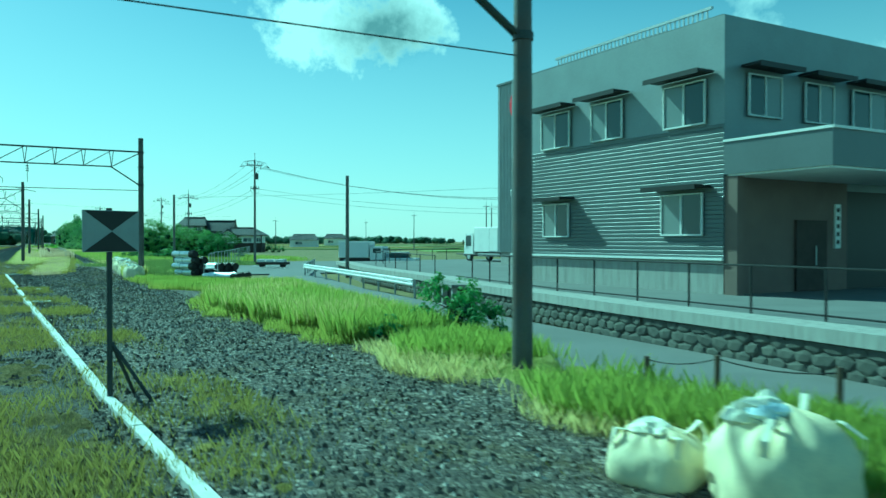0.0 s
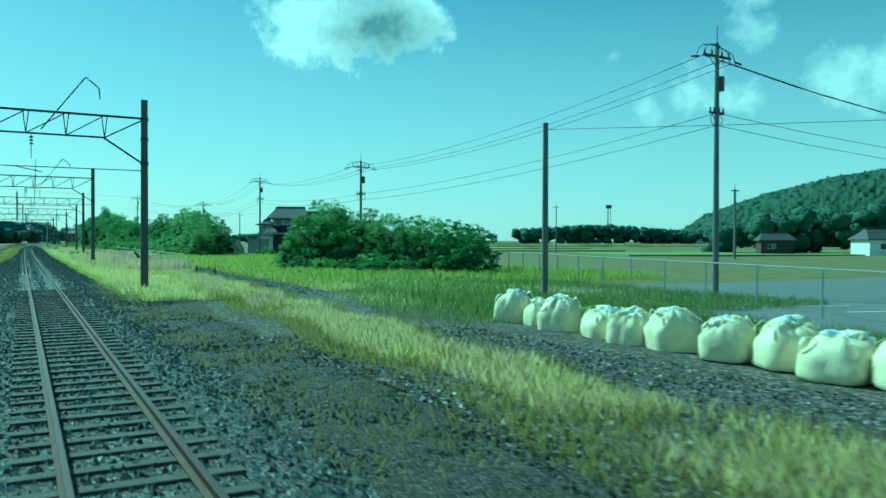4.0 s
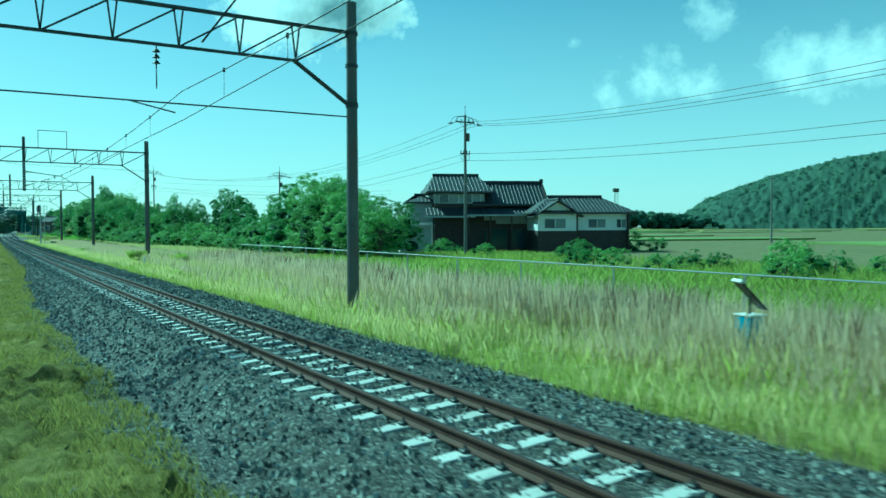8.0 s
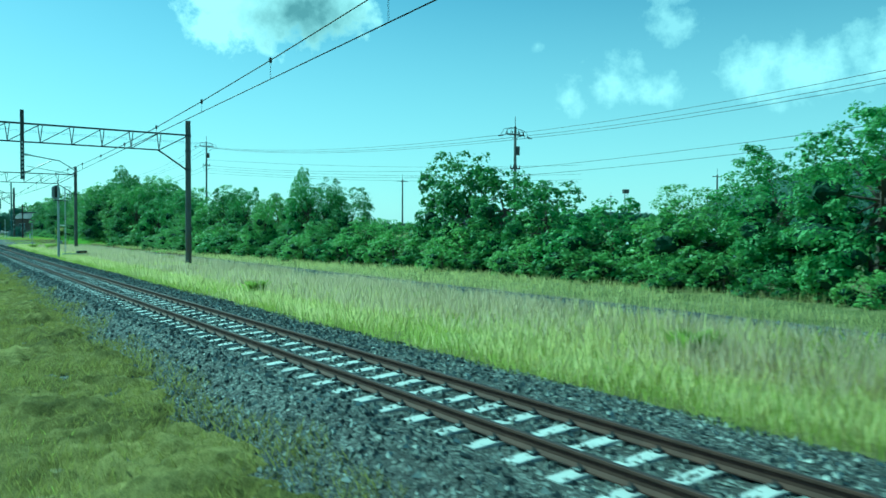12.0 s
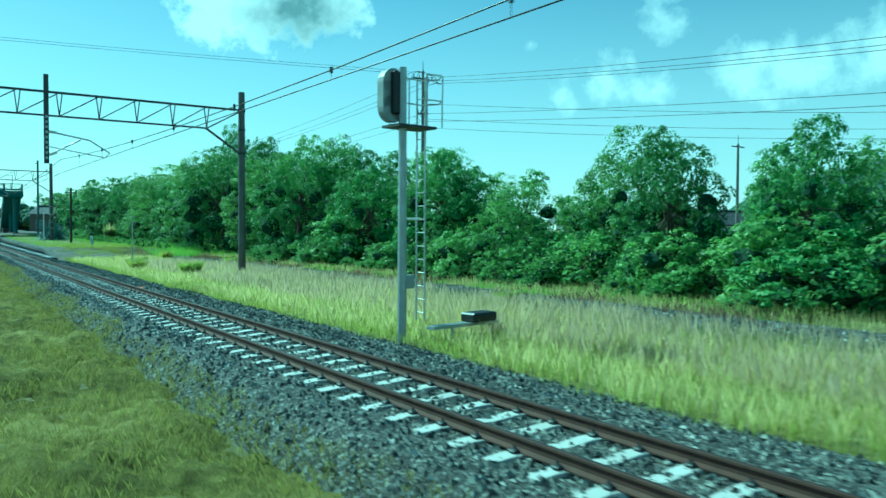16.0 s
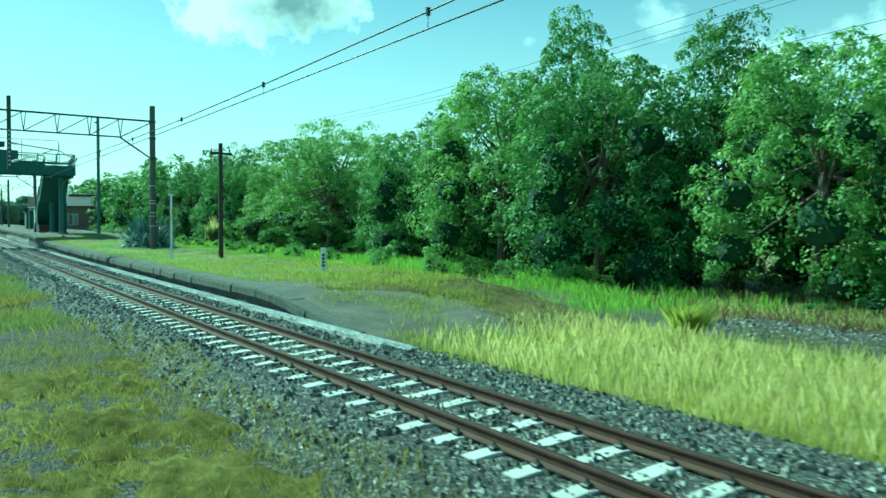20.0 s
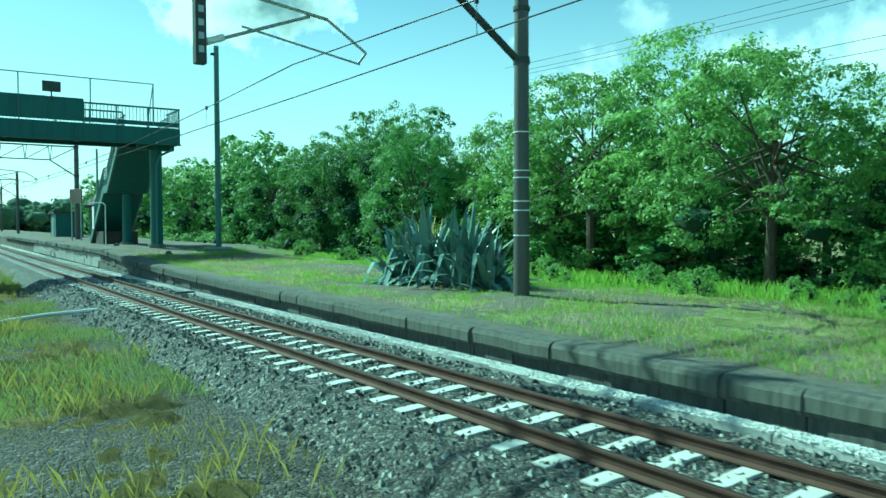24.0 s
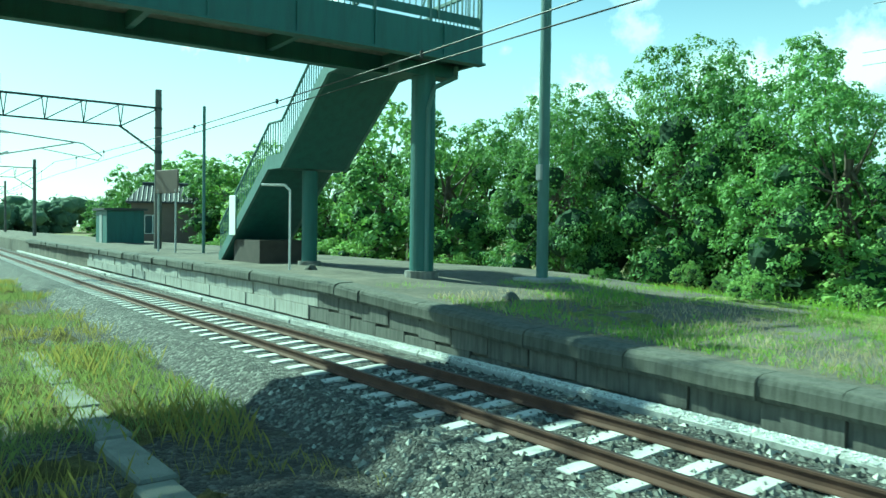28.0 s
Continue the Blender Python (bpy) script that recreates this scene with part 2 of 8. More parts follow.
M = {
    "ground": soil("ground_soil", ((0.10, 0.092, 0.028), (0.165, 0.15, 0.05), (0.23, 0.195, 0.085))),
    "ballast": stones("ballast", ((0.028, 0.028, 0.025), (0.125, 0.125, 0.108), (0.37, 0.37, 0.32)), 17.0),
    "ballast_old": stones("old_ballast", ((0.022, 0.018, 0.014), (0.075, 0.064, 0.052), (0.19, 0.17, 0.145)), 16.0, patch=(0.055, 0.048, 0.026)),
    "track_soil": stones("trackside_soil", ((0.02, 0.018, 0.012), (0.06, 0.054, 0.036), (0.18, 0.165, 0.125)), 14.0, patch=(0.06, 0.058, 0.022)),
    "gravel": stones("yard_gravel", ((0.035, 0.032, 0.024), (0.12, 0.108, 0.083), (0.42, 0.39, 0.325)), 12.0, patch=(0.10, 0.085, 0.042)),
    "asphalt": plain("asphalt", (0.17, 0.17, 0.165), 0.9, 0, 0.2, 0.6, (0.12, 0.12, 0.115)),
    "rust": plain("rail_rust", (0.07, 0.036, 0.024), 0.85, 0.1, 0.35, 4.0),
    "rail_top": plain("rail_head", (0.05, 0.03, 0.022), 0.55, 0.3, 0.3, 5.0),
    "sleeper": plain("sleeper_concrete", (0.55, 0.54, 0.50), 0.9, 0, 0.2, 3.0, (0.33, 0.31, 0.27)),
    "tie_wood": plain("sleeper_wood", (0.085, 0.075, 0.062), 0.9, 0, 0.4, 4.0),
    "steel_dark": plain("dark_steel", (0.06, 0.065, 0.065), 0.6, 0.4, 0.3, 2.0),
    "galv": plain("galvanised_steel", (0.42, 0.43, 0.43), 0.45, 0.55, 0.15, 5.0),
    "pole": streaked("pole_concrete", (0.20, 0.195, 0.185), (0.10, 0.10, 0.095), 0.85, 0.5),
    "pole_steel": plain("pole_steel", (0.12, 0.12, 0.115), 0.55, 0.5, 0.3, 1.5, (0.10, 0.06, 0.04)),
    "wire": plain("wire", (0.025, 0.025, 0.025), 0.5, 0.3, 0.1, 2.0),
    "white_kerb": plain("white_concrete", (0.66, 0.66, 0.62), 0.9, 0, 0.25, 4.0, (0.36, 0.35, 0.30)),
    "old_concrete": plain("mossy_concrete", (0.20, 0.20, 0.165), 0.95, 0, 0.4, 3.0, (0.07, 0.08, 0.035), 0.6),
    "concrete": streaked("concrete", (0.42, 0.41, 0.38), (0.17, 0.165, 0.15), 0.9, 0.6),
    "dark_concrete": streaked("platform_concrete", (0.24, 0.235, 0.215), (0.07, 0.07, 0.06), 0.92, 0.8),
    "bag": plain("bag_cloth", (0.82, 0.76, 0.49), 0.75, 0, 0.2, 5.0, (0.60, 0.53, 0.28), 0.4),
    "bag_tie": plain("bag_strap", (0.82, 0.80, 0.62), 0.7, 0, 0.1, 3.0),
    # real black parts, and the shade painted into openings
    "black": plain("black_plastic_and_shade", (0.012, 0.012, 0.013), 0.5, 0, 0.2, 4.0),
    "board_grey": plain("board_grey", (0.34, 0.35, 0.35), 0.5, 0, 0.12, 3.0),
    "clad": plain("cladding_grey", (0.265, 0.285, 0.295), 0.45, 0.15, 0.12, 0.8),
    "clad_dark": plain("cladding_dark", (0.155, 0.168, 0.178), 0.45, 0.2, 0.12, 0.8),
    "brown": plain("brown_wall", (0.16, 0.125, 0.105), 0.75, 0, 0.15, 1.2),
    "white": plain("white_paint", (0.80, 0.80, 0.77), 0.5, 0, 0.07, 1.0),
    "red": plain("sign_red", (0.55, 0.03, 0.06), 0.45, 0, 0.12, 3.0),
    "blue": plain("blue_paint", (0.05, 0.25, 0.42), 0.5, 0, 0.15, 3.0),
    "glass": glass_pane("window_glass"),
    "curtain": plain("curtain", (0.42, 0.43, 0.42), 0.9, 0, 0.15, 3.0),
    "tyre": plain("tyre_rubber", (0.02, 0.02, 0.02), 0.85, 0, 0.2, 6.0),
    "tile": plain("roof_tile", (0.045, 0.048, 0.052), 0.6, 0.0, 0.35, 3.0),
    "timber": plain("dark_timber", (0.055, 0.045, 0.038), 0.8, 0, 0.3, 3.0),
    "green_steel": streaked("bridge_green_steel", (0.052, 0.13, 0.12), (0.025, 0.055, 0.05), 0.55, 0.55),
    "green_light": streaked("bridge_pale_steel", (0.12, 0.20, 0.185), (0.055, 0.09, 0.08), 0.55, 0.6),
    "bark": plain("bark", (0.10, 0.08, 0.06), 0.95, 0, 0.4, 5.0, None, 0.6),
    "leaf": leafy("leaves_green", (0.022, 0.056, 0.024), (0.25, 0.40, 0.115), (0.30, 0.48, 0.09), 0.55, 0.28, 1.1),
    # shade inside the crowns, put into a dark green colour
    "crown_shade": soil("inner_foliage", ((0.014, 0.03, 0.015), (0.024, 0.05, 0.022), (0.04, 0.075, 0.03)), 1.5),
    "leaf_light": leafy("leaves_light", (0.05, 0.11, 0.035), (0.38, 0.53, 0.15), (0.40, 0.58, 0.12), 0.5, 0.34, 1.1),
    # far leaves: pale bluish base colour takes in the haze of distance
    "leaf_far_haze": leafy("leaves_far_haze", (0.075, 0.12, 0.085), (0.15, 0.215, 0.125), (0.16, 0.23, 0.12), 0.9, 0.2, 0.06),
    "agave": leafy("agave_leaf", (0.10, 0.15, 0.125), (0.27, 0.36, 0.31), (0.1, 0.2, 0.1), 0.27, 0.08),
    "grass": leafy("grass_green", (0.22, 0.235, 0.045), (0.46, 0.475, 0.11), (0.48, 0.52, 0.11), 0.8, 0.6, 0.8),
    "grass_lush": leafy("grass_lush", (0.17, 0.205, 0.04), (0.40, 0.455, 0.105), (0.45, 0.52, 0.10), 0.7, 0.58, 0.8),
    "grass_dry": leafy("grass_dry", (0.36, 0.30, 0.165), (0.70, 0.60, 0.40), (0.63, 0.53, 0.33), 0.8, 0.5, 0.5),
    "grass_brown": leafy("grass_brown", (0.09, 0.06, 0.04), (0.24, 0.16, 0.11), (0.20, 0.13, 0.08), 0.8, 0.35, 0.7),
    "grass_olive": leafy("grass_olive", (0.11, 0.105, 0.024), (0.34, 0.31, 0.085), (0.36, 0.33, 0.09), 0.8, 0.52, 0.9),
    "grass_mid": leafy("grass_mid", (0.10, 0.13, 0.045), (0.26, 0.30, 0.10), (0.28, 0.34, 0.10), 0.8, 0.5, 0.8),
    "grass_pale": leafy("grass_pale", (0.44, 0.41, 0.13), (0.72, 0.66, 0.30), (0.66, 0.62, 0.25), 0.8, 0.6, 0.6),
    "rice": soil("rice_field", ((0.16, 0.20, 0.05), (0.23, 0.28, 0.07), (0.28, 0.32, 0.09)), 0.2),
    "rice_gold": soil("ripe_field", ((0.30, 0.28, 0.07), (0.42, 0.37, 0.10), (0.5, 0.45, 0.15)), 0.2),
    "grass_vivid": leafy("grass_vivid", (0.15, 0.25, 0.035), (0.36, 0.52, 0.09), (0.40, 0.58, 0.08), 0.7, 0.55, 1.2),
    "turf_olive": turf("turf_olive", ((0.075, 0.07, 0.018), (0.205, 0.188, 0.05), (0.42, 0.37, 0.12))),
    "turf_tangle": turf("turf_tangle", ((0.10, 0.115, 0.035), (0.21, 0.215, 0.075), (0.36, 0.33, 0.16))),
    "turf_pale": turf("turf_pale", ((0.22, 0.235, 0.055), (0.40, 0.40, 0.115), (0.58, 0.54, 0.25))),
    "turf_straw": turf("turf_straw", ((0.06, 0.06, 0.022), (0.14, 0.125, 0.05), (0.28, 0.24, 0.11))),
    "grass_straw": leafy("grass_straw", (0.19, 0.175, 0.045), (0.36, 0.33, 0.095), (0.36, 0.34, 0.09), 0.85, 0.5, 0.9),
    "turf_vivid": turf("turf_vivid", ((0.10, 0.14, 0.035), (0.19, 0.24, 0.06), (0.31, 0.35, 0.11))),
    "turf_bright": turf("turf_bright", ((0.14, 0.155, 0.06), (0.25, 0.29, 0.09), (0.42, 0.41, 0.20))),
    "turf_lush": turf("turf_lush", ((0.17, 0.20, 0.045), (0.33, 0.355, 0.085), (0.47, 0.47, 0.17))),
    "trough": plain("trough_concrete", (0.43, 0.43, 0.405), 0.95, 0, 0.5, 9.0, (0.17, 0.165, 0.14), 0.8),
    "cess": stones("cess_stones", ((0.02, 0.019, 0.015), (0.065, 0.058, 0.045), (0.20, 0.185, 0.155)), 15.0, patch=(0.07, 0.065, 0.03)),
}

# ---- building blocks ----
def part(name, bm, mat, parent=None, label="", smooth=False):
    """One bmesh as one mesh object, under a thing or a part."""
    me = bpy.data.meshes.new(name)
    bm.to_mesh(me)
    bm.free()
    if smooth:
        for p in me.polygons:
            p.use_smooth = True
    for m in (mat if isinstance(mat, (list, tuple)) else [mat]):
        me.materials.append(m)
    ob = new(name, me)
    if parent:
        ob.parent = parent
    if label:
        ob["label"] = label
    return ob


def thing(name, x, y, z, label, category, group="", turn=0.0, kind=""):
    ob = new(name)
    ob.matrix_world = pose(x, y, z, 0, 0, turn)
    ob.matrix_basis = ob.matrix_world
    return tagged(ob, label, category, group, kind)


def shared(name, me, parent, m=None):
    ob = new(name, me)
    ob.parent = parent
    if m is not None:
        ob.matrix_basis = m
    return ob


def box(bm, x0, x1, y0, y1, z0, z1, bevel=0.0, m=None):
    r = bmesh.ops.create_cube(bm, size=1.0)
    vs = r["verts"]
    for v in vs:
        v.co = Vector(((x0 + x1) / 2 + v.co.x * (x1 - x0), (y0 + y1) / 2 + v.co.y * (y1 - y0), (z0 + z1) / 2 + v.co.z * (z1 - z0)))
    if bevel:
        es = list({e for v in vs for e in v.link_edges})
        out = bmesh.ops.bevel(bm, geom=es, offset=bevel, segments=1, affect="EDGES")
        vs = list({v for f in out["faces"] for v in f.verts} | {v for v in vs if v.is_valid})
    if m is not None:
        bmesh.ops.transform(bm, matrix=m, verts=vs)
    return vs


def boxes(*specs, bevel=0.0):
    bm = bmesh.new()
    for s in specs:
        box(bm, *s, bevel=bevel)
    return bm


def bar(bm, a, b, r, r2=None, sides=8, square=False):
    """A rod from a to b."""
    a, b = Vector(a), Vector(b)
    d = b - a
    n = 4 if square else sides
    out = bmesh.ops.create_cone(bm, cap_ends=True, segments=n, radius1=r, radius2=r if r2 is None else r2, depth=d.length)
    m = Matrix.Translation((a + b) / 2) @ d.to_track_quat("Z", "Y").to_matrix().to_4x4()
    if square:
        m = m @ Matrix.Rotation(math.pi / 4, 4, "Z")
    bmesh.ops.transform(bm, matrix=m, verts=out["verts"])
    return out["verts"]


def rods(*specs, sides=8, square=False):
    bm = bmesh.new()
    for s in specs:
        bar(bm, *s, sides=sides, square=square)
    return bm


def mesh_arrays(name, verts, faces_n, loops, mat, parent=None, smooth=False):
    """A mesh from numpy arrays; every face has the same number of corners."""
    me = bpy.data.meshes.new(name)
    nf = len(loops) // faces_n
    me.vertices.add(len(verts))
    me.vertices.foreach_set("co", np.ascontiguousarray(verts, dtype=np.float32).ravel())
    me.loops.add(len(loops))
    me.loops.foreach_set("vertex_index", np.ascontiguousarray(loops, dtype=np.int32))
    me.polygons.add(nf)
    me.polygons.foreach_set("loop_start", np.arange(0, nf * faces_n, faces_n, dtype=np.int32))
    me.polygons.foreach_set("use_smooth", np.full(nf, smooth))
    me.update(calc_edges=True)
    me.materials.append(mat)
    ob = new(name, me)
    if parent:
        ob.parent = parent
    return ob


def sweep(bm, path, profile, closed=True):
    """Extrude a profile (offset right, up) along plan points (x, y, z)."""
    rings = []
    for i, p in enumerate(path):
        a, b = Vector(path[max(i - 1, 0)]), Vector(path[min(i + 1, len(path) - 1)])
        d = (b - a)
        d.z = 0
        d.normalize()
        r = Vector((d.y, -d.x, 0))
        rings.append([bm.verts.new(Vector(p) + r * u + Vector((0, 0, w))) for u, w in profile])
    n = len(profile)
    for a, b in zip(rings, rings[1:]):
        for k in range(n if closed else n - 1):
            bm.faces.new((a[k], a[(k + 1) % n], b[(k + 1) % n], b[k]))
    if closed:
        bm.faces.new(rings[0][::-1])
        bm.faces.new(rings[-1])
    bmesh.ops.recalc_face_normals(bm, faces=bm.faces[:])


def curve_fn(ys, xs):
    c = np.polyfit(np.array(ys) / 100.0, xs, 4)
    return lambda y: float(np.polyval(c, y / 100.0))


# plan of the line: centre of the track beside us, and of our own
SIDE_NEAR = curve_fn((40, 60, 78, 131, 185, 242, 300, 356, 452, 520), (-0.45, -0.15, 0.15, 1.1, 2.13, 3.6, 5.35, 7.43, 12.6, 17.2))


def side(y):
    return SIDE_NEAR(y) + 0.565


def along(y0, y1, step, off=0.0, z=0.0, fn=None):
    f = fn or side
    n = max(2, int(round((y1 - y0) / step)) + 1)
    return [(f(y) + off, y, z) for y in np.linspace(y0, y1, n)]


CAM_Y = [r[2] for r in PATH]
CAM_X = [r[1] for r in PATH]


def own(y):
    if y > 361:
        return side(y) - 7.0
    return float(np.interp(y, CAM_Y, CAM_X)) - 1.35


# ---- ground ----
def bumps(x, y, s=0.05, f=0.35):
    return s * noise.noise((x * f, y * f, 0.3))


def ground_z(x, y):
    return -0.62 + bumps(x, y, 0.06, 0.25) + 0.10 * noise.noise((x * 0.03, y * 0.03, 2.0))


def make_ground():
    xs = np.unique(np.concatenate([np.linspace(-3000, -60, 14), np.linspace(-60, 60, 61), np.linspace(60, 400, 35), np.linspace(400, 4000, 16)]))
    ys = np.unique(np.concatenate([np.linspace(-2000, -40, 12), np.linspace(-40, 560, 241), np.linspace(560, 5000, 22)]))
    V = np.array([(x, y, ground_z(x, y) if abs(x) < 400 and -60 < y < 700 else -0.62) for y in ys for x in xs])
    nx = len(xs)
    i, j = np.meshgrid(np.arange(nx - 1), np.arange(len(ys) - 1))
    a = (j * nx + i).ravel()
    L = np.stack([a, a + 1, a + nx + 1, a + nx], 1).ravel()
    ob = mesh_arrays("ground", V, 4, L, M["ground"], smooth=True)
    tagged(ob, "grassy railway land and field soil reaching the horizon", "ground", kind="structure")


make_ground()


def strip(name, path, profile, mat, label, cat, kind="structure", closed=False):
    bm = bmesh.new()
    sweep(bm, path, profile, closed)
    ob = part(name, bm, mat)
    return tagged(ob, label, cat, kind=kind)


# raised ballast beds of the two tracks
strip("ballast_bed", along(20, 620, 4), [(-2.5, -0.66), (-1.55, -0.19), (1.55, -0.19), (2.2, -0.42), (3.5, -0.55), (3.8, -0.66)], M["ballast"],
      "grey crushed-stone ballast bed under the rails", "ballast")
strip("ballast_bed", along(-30, 620, 4, fn=own), [(-3.5, -0.62), (-1.5, -0.22), (1.0, -0.22), (1.45, -0.66)], M["ballast_old"],
      "grey crushed-stone ballast bed beneath our own track", "ballast")


# ---- tracks ----
RAIL = [(-0.065, -0.155), (0.065, -0.155), (0.065, -0.14), (0.012, -0.115), (0.012, -0.04), (0.034, -0.03), (0.034, -0.004), (0.026, 0.0),
        (-0.026, 0.0), (-0.034, -0.004), (-0.034, -0.03), (-0.012, -0.04), (-0.012, -0.115), (-0.065, -0.14)]


def sleeper_mesh(name, mat, w=0.24, wood=False):
    bm = bmesh.new()
    L = 1.0
    zs = (-0.155, -0.34)
    prof = [(-L, -0.02), (-0.75, 0.0), (-0.35, 0.0), (0.0, -0.03), (0.35, 0.0), (0.75, 0.0), (L, -0.02)]
    if wood:
        prof = [(-1.05, 0.0), (1.05, 0.0)]
    top, bot = [], []
    for x, dz in prof:
        top.append([bm.verts.new((x, s * w * 0.42, zs[0] + dz)) for s in (-1, 1)])
        bot.append([bm.verts.new((x, s * w * 0.55, zs[1])) for s in (-1, 1)])
    for k in range(len(prof) - 1):
        bm.faces.new((top[k][0], top[k + 1][0], top[k + 1][1], top[k][1]))
        bm.faces.new((bot[k][0], bot[k + 1][0], top[k + 1][0], top[k][0]))
        bm.faces.new((bot[k + 1][1], bot[k][1], top[k][1], top[k + 1][1]))
    for k in (0, -1):
        bm.faces.new((bot[k][0], top[k][0], top[k][1], bot[k][1]))
    bmesh.ops.recalc_face_normals(bm, faces=bm.faces[:])
    me = bpy.data.meshes.new(name)
    bm.to_mesh(me)
    bm.free()
    me.materials.append(mat)
    return me


def clip_mesh():
    bm = bmesh.new()
    for s in (-1, 1):
        box(bm, s * 0.10 - 0.045, s * 0.10 + 0.045, -0.05, 0.05, -0.155, -0.115, 0.012)
        bar(bm, (s * 0.085, -0.02, -0.13), (s * 0.085, 0.02, -0.085), 0.016, sides=6)
    me = bpy.data.meshes.new("rail_clip")
    bm.to_mesh(me)
    bm.free()
    me.materials.append(M["steel_dark"])
    return me


def heading(fn, y):
    return -math.atan2(fn(y + 1) - fn(y - 1), 2.0)


def track(y0, y1, fn, label):
    t = thing("railway_track", 0, 0, 0, label, "railway track", kind="structure")
    for s in (-1, 1):
        bm = bmesh.new()
        sweep(bm, along(y0, y1, 3, s * 0.565, fn=fn), RAIL)
        for f in bm.faces:
            f.material_index = 1 if f.normal.z > 0.9 and f.calc_center_median().z > -0.01 else 0
        part("rail", bm, [M["rust"], M["rail_top"]], t)
    return t


side_track = track(30, 560, side, "narrow-gauge railway track with rusty rails on pale concrete sleepers")
own_track = track(-30, 560, own, "railway track on ballast under the train")
SLEEPER, TIE, CLIP = sleeper_mesh("sleeper", M["sleeper"]), sleeper_mesh("sleeper", M["tie_wood"], 0.22, True), clip_mesh()

# ---- masts, gantries and wires ----
def mast_gantry(x, y, hang, label="", arm=True, left=-13.0, z0=-0.5):
    """A round mast carrying a light truss over the tracks."""
    g = thing("overhead_line_gantry", x, y, z0, label or "dark steel mast with a lattice beam over the tracks", "gantry", "overhead line gantries")
    dz = -z0
    bm = bmesh.new()
    bar(bm, (0, 0, 0), (0, 0, 9.35 + dz), 0.20, 0.165, 20)
    part("mast", bm, M["pole_steel"], g, smooth=False)
    for zz, hh in ((8.30, 0.12), (7.28, 0.1), (6.0, 0.16)):
        part("mast_band", rods(((0, 0, zz + dz), (0, 0, zz + hh + dz), 0.205), sides=16), M["steel_dark"], g)
    if 345 < y < 355:
        for zz in (1.85, 2.46, 2.68, 3.25, 3.42, 4.35):
            part("white_band", rods(((0, 0, zz + dz), (0, 0, zz + 0.03 + dz), 0.203), sides=16), M["white"], g)
    lx = left - x
    part("top_chord", boxes((lx, -0.1, -0.05, 0.05, 8.34 + dz, 8.44 + dz)), M["steel_dark"], g)
    part("bottom_chord", boxes((lx, -1.9, -0.045, 0.045, 7.25 + dz, 7.33 + dz)), M["steel_dark"], g)
    part("end_strut", rods(((-1.9, 0, 7.29 + dz), (-0.1, 0, 8.3 + dz), 0.045), square=True), M["steel_dark"], g)
    for s in (-0.07, 0.07):
        part("knee_brace", rods(((-1.95, s, 7.29 + dz), (-0.12, s, 6.08 + dz), 0.045), square=True), M["steel_dark"], g)
    n = int((-1.9 - lx) / 1.75)
    for k in range(n + 1):
        u = -1.9 - k * 1.75
        for e in (-0.13, 0.13):
            part("post", rods(((u, 0, 7.29 + dz), (u + e, 0, 8.39 + dz), 0.032), square=True), M["steel_dark"], g)
        if k < n:
            part("diagonal", rods(((u, 0, 8.39 + dz), (u - 1.75, 0, 7.29 + dz), 0.035), square=True), M["steel_dark"], g)
    if arm:
        hx = hang - x
        part("hanger_post", boxes((hx - 0.10, hx + 0.10, -0.09, 0.09, 5.05 + dz, 9.2 + dz), bevel=0.01), M["steel_dark"], g)
        for k in range(9):
            zz = 5.25 + 0.24 * k + dz
            part("post_hole", boxes((hx - 0.05, hx + 0.05, -0.094, -0.0895, zz, zz + 0.12)), M["galv"], g)
        a = side(y) - x
        part("cantilever_tube", rods(((hx + 0.1, 0, 6.55 + dz), (a + 1.0, 0, 6.25 + dz), 0.035), ((a + 1.0, 0, 6.25 + dz), (a + 1.9, 0, 5.7 + dz), 0.03)), M["galv"], g)
        part("stay_tube", rods(((hx + 0.1, 0, 5.45 + dz), (a + 0.6, 0, 6.25 + dz), 0.035)), M["galv"], g)
        part("registration_arm", rods(((a - 0.8, 0, 5.85 + dz), (a + 1.75, 0, 5.45 + dz), 0.022), ((a + 1.9, 0, 5.7 + dz), (a + 1.7, 0, 5.45 + dz), 0.03)), M["galv"], g)
        for za, zb in ((6.54, 6.52), (5.47, 5.6)):
            part("insulator", rods(((hx + 0.12, 0, za + dz), (hx + 0.44, 0, zb + dz), 0.07), sides=10), M["white"], g)
        if y < 200:
            fr = part("wire_frame", rods(((hx + 1.0, 0, 8.44 + dz), (hx + 1.0, 0, 9.76 + dz), 0.03), square=True), M["steel_dark"], g)
            part("frame_post", rods(((hx + 3.0, 0, 8.44 + dz), (hx + 3.0, 0, 9.76 + dz), 0.03), square=True), M["steel_dark"], fr)
            part("frame_top", rods(((hx + 0.97, 0, 9.76 + dz), (hx + 3.03, 0, 9.76 + dz), 0.03), square=True), M["steel_dark"], fr)
    elif y > 100:
        # raised bracket with a hooked end
        bk = part("hook_bracket", rods(((-4.75, 0, 7.5 + dz), (-2.75, 0, 10.25 + dz), 0.04), square=True), M["steel_dark"], g)
        part("hook", rods(((-2.75, 0, 10.25 + dz), (-2.15, 0, 9.75 + dz), 0.03), ((-2.15, 0, 9.75 + dz), (-2.1, 0, 9.2 + dz), 0.03)), M["steel_dark"], bk)
    if not arm:
        # cross-span wire with a hanging insulator
        bm = bmesh.new()
        bar(bm, (-0.15, 0, 5.7 + dz), (lx, 0, 5.62 + dz), 0.022 if y > 40 else 0.014, sides=6)
        part("span_wire", bm, M["wire"], g)
